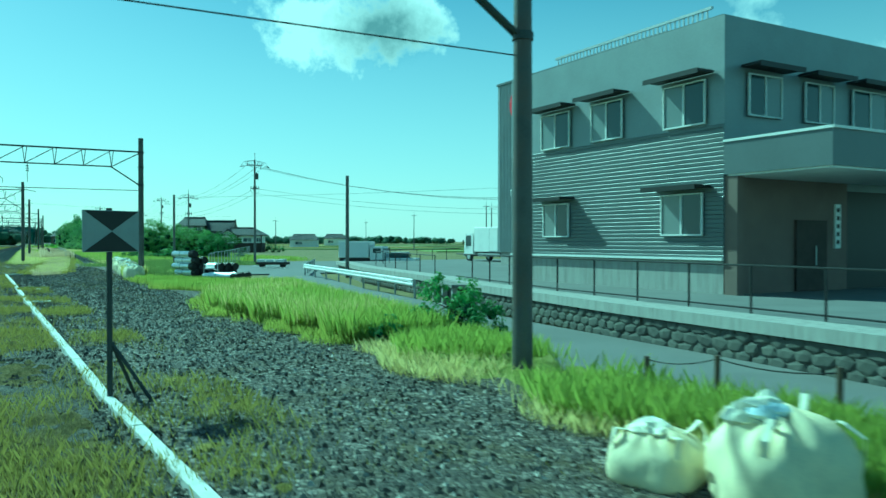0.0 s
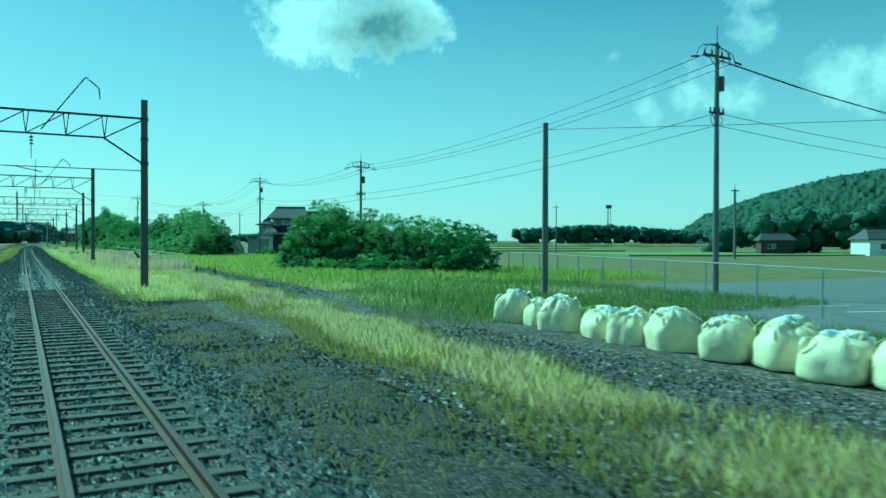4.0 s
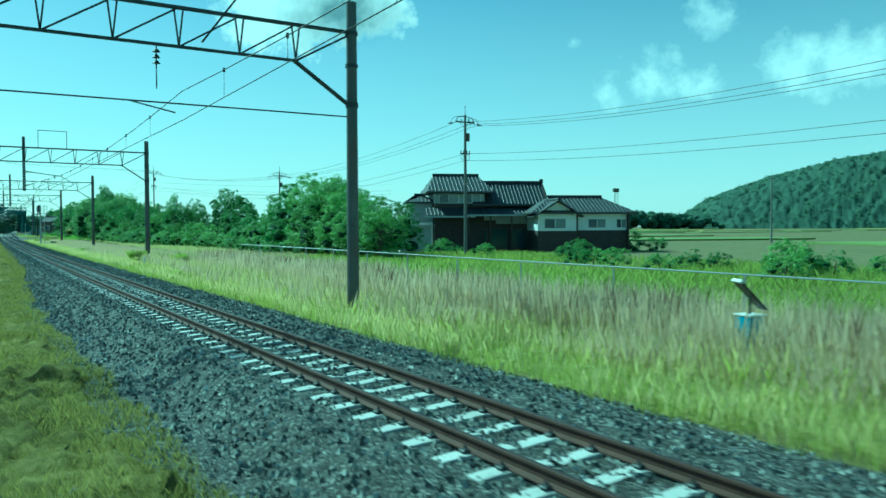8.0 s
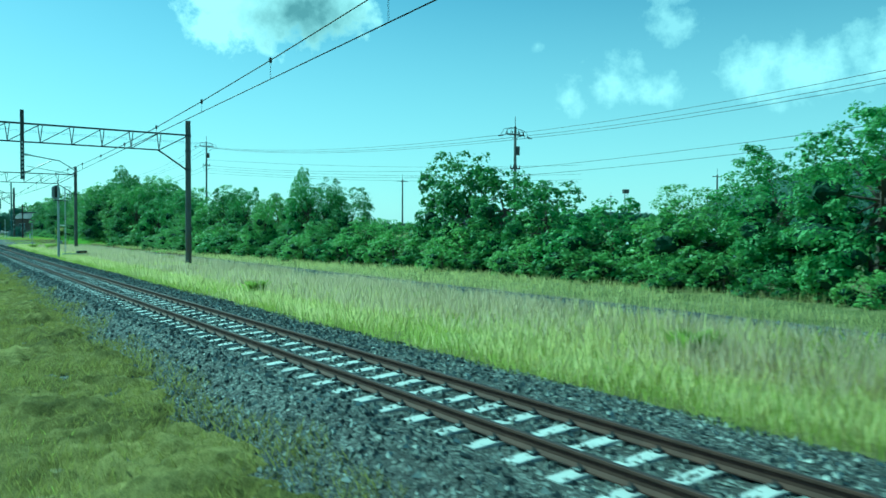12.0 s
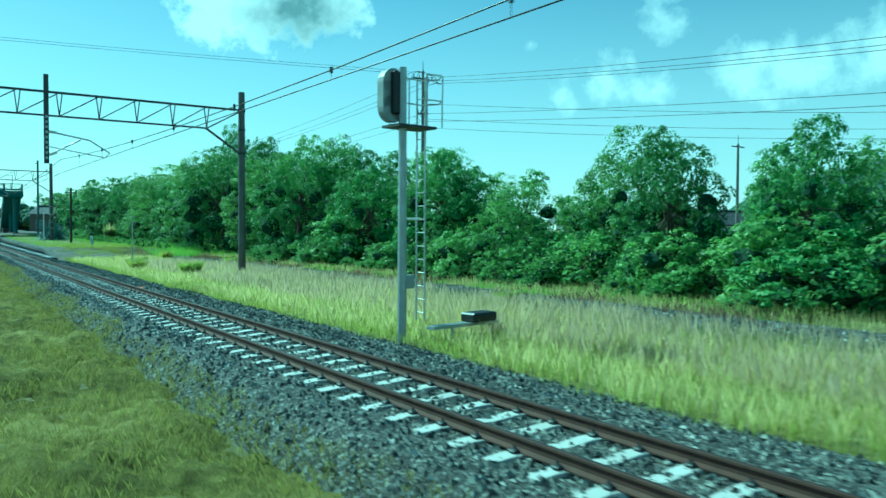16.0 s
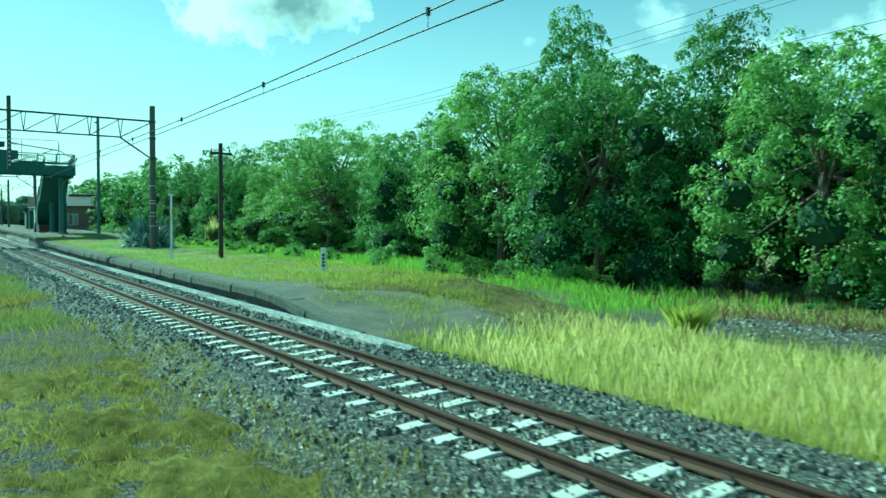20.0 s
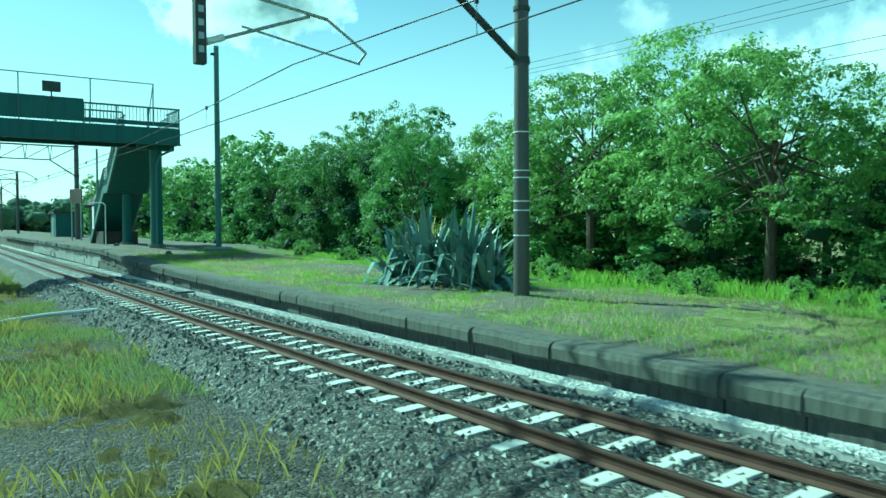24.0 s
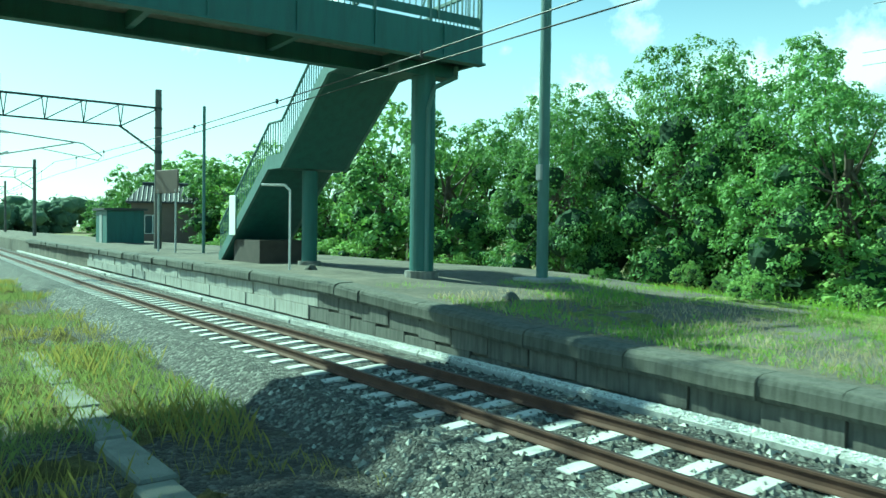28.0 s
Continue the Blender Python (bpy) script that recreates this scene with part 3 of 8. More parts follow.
    if not arm and y > 40:
        hx = side(y) - x - 0.45 if y > 100 else -7.0
        part("insulator_rod", rods(((hx, 0, 6.05 + dz), (hx, 0, 7.26 + dz), 0.018), sides=6), M["steel_dark"], g)
        for k in range(3):
            part("insulator", rods(((hx, 0, 6.75 + k * 0.16 + dz), (hx, 0, 6.83 + k * 0.16 + dz), 0.11, 0.05), sides=10), M["steel_dark"], g)
        part("steady_arm", rods(((hx - 0.7, 0, 5.66 + dz), (hx + 0.5, 0, 5.42 + dz), 0.02), sides=6), M["steel_dark"], g)
    return g


GANTRIES = [(12.9, 12.1, 3.0, False), (12.44, 57.3, 1.5, False), (5.94, 106.5, -0.5, False), (7.59, 150.5, 0.2, False), (10.37, 195.1, 1.4, True),
            (12.97, 242.5, 3.1, True), (14.14, 289.8, 4.68, True), (14.08, 349.3, 6.2, True), (14.99, 402.5, 7.6, True), (18.2, 455.0, 10.0, True), (22.5, 505.0, 13.5, True)]
for gx, gy, hx, has in GANTRIES:
    mast_gantry(gx, gy, hx, arm=has, z0=0.3 if 340 < gy < 460 else -0.55)


def tube(pts, r, sides=5):
    """One unbroken thin tube along points."""
    bm = bmesh.new()
    rings = []
    for i, p in enumerate(pts):
        d = (Vector(pts[min(i + 1, len(pts) - 1)]) - Vector(pts[max(i - 1, 0)])).normalized()
        u = d.cross(Vector((0, 0, 1)) if abs(d.z) < 0.95 else Vector((1, 0, 0))).normalized()
        w = d.cross(u)
        rings.append([bm.verts.new(Vector(p) + (u * math.cos(a) + w * math.sin(a)) * r) for a in (2 * math.pi * k / sides for k in range(sides))])
    for a, b in zip(rings, rings[1:]):
        for k in range(sides):
            bm.faces.new((a[k], a[(k + 1) % sides], b[(k + 1) % sides], b[k]))
    bm.faces.new(rings[0][::-1])
    bm.faces.new(rings[-1])
    bmesh.ops.recalc_face_normals(bm, faces=bm.faces[:])
    return bm


def wire(name, pts, r=0.012, sag=0.0, label="thin black overhead wire", parent=None, cat="wire", seg=10, mat="wire"):
    path = [Vector(pts[0])]
    for a, b in zip(pts, pts[1:]):
        a, b = Vector(a), Vector(b)
        path += [a.lerp(b, k / seg) - Vector((0, 0, sag * 4 * (k / seg) * (1 - k / seg))) for k in range(1, seg + 1)]
    ob = part(name, tube(path, r), M[mat], parent, smooth=True)
    return ob if parent else tagged(ob, label, cat)


gy = [g[1] for g in GANTRIES]
SPANS = [(side(y) + (0.25 if k % 2 else -0.25), y) for k, y in enumerate(gy)]
cat_line = thing("catenary", 0, 0, 0, "overhead contact wire and messenger wire with droppers", "wire", kind="structure")
CONTACT = lambda y: float(np.interp(y, (106, 195, 242, 600), (5.25, 5.2, 4.64, 4.6)))
CARRY = lambda y: float(np.interp(y, (106, 150, 195, 242, 600), (6.05, 6.05, 5.9, 5.28, 5.25)))
for (x0, y0), (x1, y1) in zip(SPANS[2:], SPANS[3:]):
    wire("contact_wire", [(x0, y0, CONTACT(y0)), (x1, y1, CONTACT(y1))], 0.011, 0.0, parent=cat_line, seg=2)
    wire("messenger_wire", [(x0, y0, CARRY(y0)), (x1, y1, CARRY(y1))], 0.012, 0.5, parent=cat_line)
    for k in range(1, 10):
        t = k / 10
        z = CARRY(y0) + (CARRY(y1) - CARRY(y0)) * t - 0.5 * 4 * t * (1 - t)
        x, y = x0 + (x1 - x0) * t, y0 + (y1 - y0) * t
        zc = CONTACT(y0) + (CONTACT(y1) - CONTACT(y0)) * t
        d = part("dropper", rods(((x, y, zc), (x, y, z), 0.005), sides=5), M["wire"], cat_line)
        part("dropper_clip", rods(((x, y, z - 0.05), (x, y, z + 0.05), 0.03), sides=6), M["wire"], d)

# ---- foliage ----
def leaf_cloud(rng, centres, radii, per, size, flat=0.8):
    """Leaves on the outside of clumps, turned as the clump's surface turns."""
    c = np.repeat(np.array(centres), per, 0)
    r = np.repeat(np.array(radii), per)
    n = len(c)
    d = rng.normal(size=(n, 3)) + np.array((0, 0, 0.35))
    d /= np.linalg.norm(d, axis=1)[:, None]
    p = c + d * (r * rng.uniform(0.45, 1.08, n) ** 0.45)[:, None] * np.array((1, 1, flat))
    nrm = d * 1.0 + rng.normal(size=(n, 3)) * 0.42 + np.array((0, 0, 0.3))
    nrm /= np.linalg.norm(nrm, axis=1)[:, None]
    u = np.cross(nrm, rng.normal(size=(n, 3)))
    u /= np.linalg.norm(u, axis=1)[:, None]
    w = np.cross(nrm, u)
    s = size * rng.uniform(0.55, 1.4, n)[:, None]
    droop = np.array((0, 0, -0.25)) * s
    q = np.stack([p + u * s + droop, p - u * s * 0.5 + w * s * 0.6, p - u * s * 0.5 - w * s * 0.6], 1)
    return q.reshape(-1, 3)


def bunch_leaves(rng, centres, ways, radii, per, size, flat=0.75):
    """Bunches of leaves: each a dome of leaves facing out and up from its twig."""
    n = len(centres) * per
    c, way = np.repeat(np.array(centres), per, 0), np.repeat(np.array(ways), per, 0)
    r = np.repeat(np.array(radii), per)
    d = rng.normal(size=(n, 3)) * 0.75 + way * 0.55 + np.array((0, 0, 0.5))
    d /= np.linalg.norm(d, axis=1)[:, None]
    p = c + d * (r * rng.uniform(0.55, 1.08, n))[:, None] * np.array((1, 1, flat))
    nrm = d + rng.normal(size=(n, 3)) * 0.3 + np.array((0, 0, 0.3))
    nrm /= np.linalg.norm(nrm, axis=1)[:, None]
    u = np.cross(nrm, rng.normal(size=(n, 3)))
    u /= np.linalg.norm(u, axis=1)[:, None]
    w = np.cross(nrm, u)
    s = size * rng.uniform(0.6, 1.4, n)[:, None]
    droop = np.array((0, 0, -0.3)) * s
    q = np.stack([p + u * s + droop, p - u * s * 0.5 + w * s * 0.6, p - u * s * 0.5 - w * s * 0.6], 1)
    return q.reshape(-1, 3)


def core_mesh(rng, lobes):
    """Dark blobs standing in for the shade inside each lobe (centre, radius, flatness)."""
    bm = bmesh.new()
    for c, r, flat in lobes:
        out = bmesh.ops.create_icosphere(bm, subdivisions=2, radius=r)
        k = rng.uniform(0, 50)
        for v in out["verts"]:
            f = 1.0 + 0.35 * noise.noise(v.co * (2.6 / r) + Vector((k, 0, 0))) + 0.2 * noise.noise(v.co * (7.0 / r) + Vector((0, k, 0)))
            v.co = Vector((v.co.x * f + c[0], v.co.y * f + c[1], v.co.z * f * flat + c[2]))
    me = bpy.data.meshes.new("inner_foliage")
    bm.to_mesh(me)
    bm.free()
    me.materials.append(M["crown_shade"])
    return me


def tree_meshes(seed, h, r, leaf, lobes=15, sub=14, per=58, size=0.085, low=0.1, flat=0.85, thin=False):
    """Trunk with limbs; a crown of lobes round dark inner masses, each lobe set with bunches of leaves."""
    rng = np.random.default_rng(seed)
    bm = bmesh.new()
    base = Vector((0, 0, -0.2))
    top = Vector((rng.uniform(-0.3, 0.3), rng.uniform(-0.3, 0.3), h * 0.6))
    bar(bm, base, top, h * 0.022 + 0.04, h * 0.012 + 0.02, 8)
    cs, ws, rs, core = [], [], [], []
    for k in range(lobes):
        t = low + (0.88 - low) * ((k + rng.uniform(0, 0.9)) / lobes)
        a = k * 2.4 + rng.uniform(-0.5, 0.5)
        env = r * math.sin(math.pi * min(1.0, 0.24 + 0.72 * t)) ** 0.7
        lr = r * rng.uniform(0.27, 0.46) * (0.8 if thin else 1.0)
        rad = max(0.0, env - lr * 0.7) * rng.uniform(0.75, 1.12)
        c = np.array((math.cos(a) * rad, math.sin(a) * rad, h * t))
        core.append((c, lr * (0.58 - 0.25 * t), flat))
        bar(bm, top * rng.uniform(0.45, 0.98), c, h * 0.008 + 0.01, 0.012, 5)
        for j in range(sub):
            d = rng.normal(size=3) + np.array((math.cos(a) * 0.5, math.sin(a) * 0.5, 0.35))
            d /= np.linalg.norm(d)
            cs.append(c + d * lr * np.array((1, 1, flat)) * rng.uniform(0.72, 1.08))
            ws.append(d)
            rs.append(lr * rng.uniform(0.22, 0.50) * (1.35 if thin else 1.0))
    me_t = bpy.data.meshes.new("trunk")
    bm.to_mesh(me_t)
    bm.free()
    me_t.materials.append(M["bark"])
    v = bunch_leaves(rng, cs, ws, rs, per, size, 0.42 if thin else 0.75)
    if not thin:
        v = np.concatenate([v, leaf_cloud(rng, [c[0] for c in core], [c[1] * 1.6 for c in core], sub * per // 8, size * 1.15, flat)])
    ob = mesh_arrays("crown", v, 3, np.arange(len(v)), M[leaf])
    me_c = ob.data
    bpy.data.objects.remove(ob)
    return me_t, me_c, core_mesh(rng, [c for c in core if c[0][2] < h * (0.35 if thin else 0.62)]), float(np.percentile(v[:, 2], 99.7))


TREES = {
    "fine": [tree_meshes(s, 8.0, 3.2, m, lobes=20, sub=17, per=62, size=0.074) for s, m in ((61, "leaf"), (62, "leaf"), (64, "leaf"), (65, "leaf"), (63, "leaf_light"))],
    "round": [tree_meshes(s, 8.0, 3.2, "leaf", lobes=18, sub=15, per=50, size=0.095) for s in (11, 12, 13)],
    "light": [tree_meshes(s, 8.0, 3.3, "leaf_light", lobes=15, sub=24, per=36, size=0.095) for s in (21, 22)],
    "tall": [tree_meshes(s, 10.0, 2.4, "leaf", lobes=20, sub=18, per=40, size=0.075) for s in (31, 32)],
    "spray": [tree_meshes(s, 9.0, 4.2, "leaf_light", lobes=30, sub=16, per=44, size=0.088, low=0.22, flat=0.55, thin=True) for s in (71, 72, 73)],
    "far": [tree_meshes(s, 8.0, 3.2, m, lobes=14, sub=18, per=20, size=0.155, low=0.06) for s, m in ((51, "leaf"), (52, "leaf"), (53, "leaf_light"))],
    "bush": [tree_meshes(s, 2.6, 1.9, m, lobes=9, sub=14, per=26, size=0.08, low=0.05) for s, m in ((41, "leaf"), (42, "leaf_light"), (43, "leaf"))],
}
TREE_TEXT = {"round": ("dense dark-green broadleaf tree beside the line", "tree"), "light": ("light-green broadleaf tree with feathery sprays", "tree"),
             "spray": ("light-green tree with layered feathery sprays and sky between", "tree"),
             "tall": ("tall slender dark-green tree above the thicket", "tree"), "far": ("dense green broadleaf tree in the wood behind", "tree"), "fine": ("dense green broadleaf tree with sunlit crown beside the line", "tree"), "bush": ("leafy green bush at the edge of the thicket", "bush")}


def tree(kind, x, y, h, wide=1.0, k=None, z=None):
    me_t, me_c, me_i, h0 = TREES[kind][(int(x * 7 + y * 3) if k is None else k) % len(TREES[kind])]
    s = h / h0
    t = thing("bush" if kind == "bush" else "tree", x, y, ground_z(x, y) if z is None else z, *TREE_TEXT[kind], "trees along the line" if kind != "bush" else "bushes along the line", turn=(x * 37 + y * 91) % 360)
    t.scale = (s * wide, s * wide, s)
    shared("trunk", me_t, t)
    shared("crown", me_c, t)
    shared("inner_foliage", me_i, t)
    return t


# thicket on the far side of the track: plan place and height of each tree
THICKET = [
    # isolated copse past the yard
    ("light", 22.2, 130.6, 3.3, 1.0), ("light", 23.2, 130.0, 4.9, 1.05), ("light", 24.6, 128.8, 6.3, 1.0), ("light", 26.6, 126.4, 5.6, 1.15), ("light", 28.2, 123.0, 5.1, 1.2),
    ("round", 29.6, 119.6, 4.8, 1.2), ("light", 30.6, 116.0, 4.4, 1.2), ("round", 31.2, 114.6, 3.6, 1.1), ("round", 27.5, 130.0, 4.7, 1.3), ("round", 31.5, 125.0, 4.5, 1.3), ("round", 33.5, 119.0, 4.3, 1.4),
    # in front of and past the house
    ("round", 28.5, 209, 6.5, 1.15), ("round", 27.5, 204.5, 7.7, 1.1), ("round", 28, 199, 8.1, 1.15), ("round", 27, 194.5, 7.4, 1.15), ("light", 26.5, 190, 6.2, 1.1), ("light", 26, 186, 5.4, 1.15),
    ("light", 25.5, 182.3, 4.3, 1.2), ("round", 29, 187, 5.4, 1.2), ("round", 30.5, 201, 7.2, 1.2), ("light", 28, 213.5, 4.9, 1.2), ("light", 27.5, 218, 4.4, 1.2), ("light", 27.5, 223, 5.6, 1.1),
    ("round", 28.5, 227.5, 6.6, 1.0), ("round", 29.2, 231.5, 7.9, 0.95), ("round", 29.2, 234.5, 8.2, 0.9),
    # low stretch with the hill behind, then the vine-hung mound
    ("light", 27, 238.5, 3.4, 1.4), ("light", 26.5, 242, 3.6, 1.4), ("light", 26.3, 245.4, 3.7, 1.3), ("round", 26.5, 248.5, 5.8, 1.05), ("round", 27, 251.4, 7.0, 1.05), ("tall", 27, 253.4, 8.4, 0.55),
    ("round", 27.5, 255.4, 6.9, 0.95), ("light", 26.5, 257.5, 5.6, 0.8), ("light", 26, 260, 3.1, 1.2), ("light", 27.5, 262.7, 6.1, 0.8), ("round", 27, 264.5, 7.3, 0.8), ("light", 27, 267, 5.7, 0.9),
    ("round", 27, 270.5, 7.3, 0.85), ("light", 27.5, 273.5, 7.6, 0.85), ("light", 26.5, 276.2, 6.2, 0.9), ("light", 26, 279.8, 4.8, 1.2), ("light", 26.5, 283, 5.7, 1.1),
    ("round", 27, 286, 6.7, 1.0), ("round", 27.5, 288.4, 8.1, 0.95), ("light", 26.5, 291.5, 7.5, 1.0), ("round", 27, 295, 7.3, 1.0), ("round", 27, 298.5, 8.0, 1.0),
    # high wood beside the platform end
    ("round", 27, 301.8, 9.2, 0.9), ("round", 26.5, 305, 9.7, 0.95), ("round", 27, 309, 9.8, 1.0), ("light", 26.2, 312.8, 9.4, 0.95), ("tall", 27.5, 317.2, 11.2, 0.7), ("round", 26.5, 317.5, 9.8, 1.0),
    ("round", 26.5, 321.5, 10.6, 1.0), ("tall", 26.5, 326, 12.5, 0.7), ("round", 27, 325, 11.0, 0.95), ("round", 27, 329, 11.0, 1.0), ("round", 27, 333, 10.6, 1.0), ("round", 27.5, 336.6, 9.6, 0.95),
    # feathery trees behind the agave
    ("light", 28.5, 340.8, 7.8, 1.0), ("light", 28.5, 345, 8.4, 1.0), ("spray", 29, 350.3, 9.5, 0.95), ("spray", 29, 356, 10.4, 0.95), ("spray", 29.5, 360.5, 10.2, 0.95), ("light", 30, 365, 8.0, 1.0),
    # dark round trees behind the platform
    ("round", 30, 369.5, 8.6, 1.0), ("round", 30, 373.3, 9.3, 0.95), ("round", 30, 377.5, 10.0, 0.95), ("round", 30, 381.6, 10.9, 0.9), ("round", 30, 385.8, 9.9, 0.95), ("round", 30, 390, 9.7, 1.0),
    ("round", 30, 395, 9.9, 1.0), ("round", 30.5, 401, 9.8, 1.1), ("round", 30.5, 408, 11.2, 1.0), ("round", 31, 416, 9.8, 1.1), ("round", 31.5, 425, 10.0, 1.1), ("round", 32, 434, 10.2, 1.2),
    ("round", 32, 443, 10.4, 1.2), ("round", 33, 453, 10.8, 1.2), ("round", 34, 465, 11.6, 1.1), ("round", 36, 480, 10.2, 1.2), ("round", 39, 497, 9.2, 1.4), ("round", 43, 515, 9.0, 1.5), ("round", 48, 535, 9.5, 1.5),
]
TOP_Y, TOP_H = zip(*[(t[2], t[3]) for t in sorted(THICKET[25:], key=lambda t: t[2])])
for k, (kind, x, y, h, w) in enumerate(THICKET):
    if y > 245:  # crowns stand at uneven depths
        step = 2.1 * math.sin(k * 2.4 + 0.6)
        x, h, w = x + step, h * (1 + step / 27), w * 0.96
    near = 112 < y < 131.5 and x < 30 or 184 < y < 200 or 248 < y < 258 or 300 < y < 348 or 365 < y < 392
    # one near tree in five gets paler leaves, standing for sunlit highlights
    tree("fine" if near and kind in ("round", "light") else kind if 178 < y < 214 or 236 < y < 400 else "far", x, y, h, w, 4 if near and kind == "light" else None if not near else int(y) % 5)
# a second, deeper row closes the gaps
rng = random.Random(5)
y = 264.0
while y < 520:
    x = (32.5 if y < 280 else 31.5 if y < 345 else 35) + max(0, (y - 440) * 0.16) + rng.uniform(-1.2, 1.2)
    tree("far", x, y, min(float(np.interp(y + e, TOP_Y, TOP_H)) for e in (-7, -4, 0, 4)) * rng.uniform(0.8, 0.92), 1.15)
    y += rng.uniform(4.5, 6.0)
# bushes before the copse
for k in range(2, 11):
    tree("bush", 19.0 + k * 0.75 + rng.uniform(-0.6, 0.6), 129.5 - k * 1.15 + rng.uniform(-0.8, 0.8), rng.uniform(0.9, 1.9), rng.uniform(1.0, 1.4))
# bushes along the foot of the thicket
y = 198.0
while y < 430:
    x = (25.2 if y < 240 else 24.2 if y < 300 else 23.8 if y < 340 else 27.0) + rng.uniform(-1.4, 1.2)
    tree("bush", x, y, rng.uniform(1.2, 2.4) + (0.7 if 236 < y < 292 else -0.7 if 300 < y < 400 else 0.0), rng.uniform(1.0, 1.45), 1 if int(y * 7) % 3 else None)
    if 200 < y < 236 or 262 < y < 300:
        tree("bush", x + 2.4, y + 0.7, rng.uniform(2.4, 3.9), rng.uniform(1.1, 1.5))
    if 334 < y < 374:
        tree("bush", x + 3.0, y + 0.9, rng.uniform(2.2, 3.6), rng.uniform(1.2, 1.6))
    if 248 < y < 306:
        tree("bush", x - 1.6 + 0.8 * math.sin(y), y + 1.0, rng.uniform(0.8, 1.6), rng.uniform(0.9, 1.3), 1)
    y += rng.uniform(1.7, 3.0)


# ---- grass ----
def grass(name, pts, height, width, mat, seed, label, lean=0.35):
    """Bent tapering blades at plan points (x, y, z)."""
    rng = np.random.default_rng(seed)
    p = np.asarray(pts)
    n = len(p)
    h = height * rng.uniform(0.5, 1.25, n)[:, None]
    a = rng.uniform(0, 2 * np.pi, n)
    u = np.stack([np.cos(a), np.sin(a), 0 * a], 1)
    b = rng.uniform(0, 2 * np.pi, n)
    d = np.stack([np.cos(b), np.sin(b), 0 * b], 1) * ((0.6 if width < 0.02 else 1.0) * lean * rng.uniform(0.2, 1.4, n))[:, None] * h
    up = np.array((0, 0, 1.0))
    w = (0.62 if width < 0.02 else 0.8) * width * rng.uniform(0.6, 1.4, n)[:, None]
    v = np.stack([p - u * w / 2, p + u * w / 2, p + u * w * 0.3 + up * h * 0.6 + d * 0.4, p + up * h + d], 1).reshape(-1, 3)
    o = (np.arange(n) * 4)[:, None]
    L = np.concatenate([o + 0, o + 1, o + 2, o + 0, o + 2, o + 3], 1).ravel()
    ob = mesh_arrays(name, v, 3, L, M[mat])
    return tagged(ob, label, "grass", kind="stuff")


def patch_mask(x, y, f, seed):
    s = np.zeros(len(x))
    for i in range(len(x)):
        s[i] = noise.noise((x[i] * f, y[i] * f, seed))
    return s


# ---- the yard ----
strip("yard_gravel", [(0, -30, 0), (0, 40, 0), (0, 70, 0), (0, 84, 0), (0.4, 96, -0.06), (1.2, 112, -0.14)], [(2.2, -0.60), (5.0, -0.50), (6.2, -0.40), (11.6, -0.40), (13.6, -0.46), (14.0, -0.70)], M["gravel"],
      "grey gravel yard surface with worn wheel tracks", "gravel")
SIDING = lambda y: float(np.interp(y, (96, 113, 124, 135, 170, 268, 312), (12.3, 12.6, 13.1, 13.9, 15.2, 17.7, 19.0)))
strip("gravel_strip", along(96, 312, 4, fn=SIDING), [(-2.2, -0.66), (-1.6, -0.47), (1.6, -0.47), (2.2, -0.66)], M["gravel"], "dark gravel bed of a lifted siding in the grass", "gravel")
KERB = [(6.2, 4.0), (5.67, 13.35), (5.36, 24.6), (5.08, 33.5), (4.84, 43.0), (4.6, 53.0), (4.19, 66.4)]
k = thing("yard_edging", 0, 0, 0, "long white concrete edging laid along the gravel yard", "kerb", kind="structure")
for (x0, y0), (x1, y1) in zip(KERB, KERB[1:]):
    n = max(1, round((y1 - y0) / 2.4))
    for j in range(n):
        a, b = j / n, (j + 1) / n - 0.002
        bm = bmesh.new()
        sweep(bm, [(x0 + (x1 - x0) * a, y0 + (y1 - y0) * a, -0.36 + bumps(j, y0, 0.02, 3)), (x0 + (x1 - x0) * b, y0 + (y1 - y0) * b, -0.36)],
              [(-0.085, -0.14), (0.085, -0.14), (0.085, 0.02), (0.07, 0.035), (-0.07, 0.035), (-0.085, 0.02)])
        part("edging_block", bm, M["white_kerb"], k)
bm = bmesh.new()
sweep(bm, [(4.19, 66.5, -0.36), (5.4, 66.75, -0.36)], [(-0.09, -0.12), (0.09, -0.12), (0.09, 0.04), (-0.09, 0.04)])
part("edging_block", bm, M["white_kerb"], k)
for j, (x, y) in enumerate(((5.3, 45.8), (5.7, 45.4), (5.5, 36.0))):
    p = thing("scrap_board", x, y, -0.37, "pale broken board lying on the gravel", "board", turn=30 + 70 * j)
    part("panel", boxes((-0.35, 0.35, -0.12, 0.12, 0, 0.05), bevel=0.01), M["white"], p)


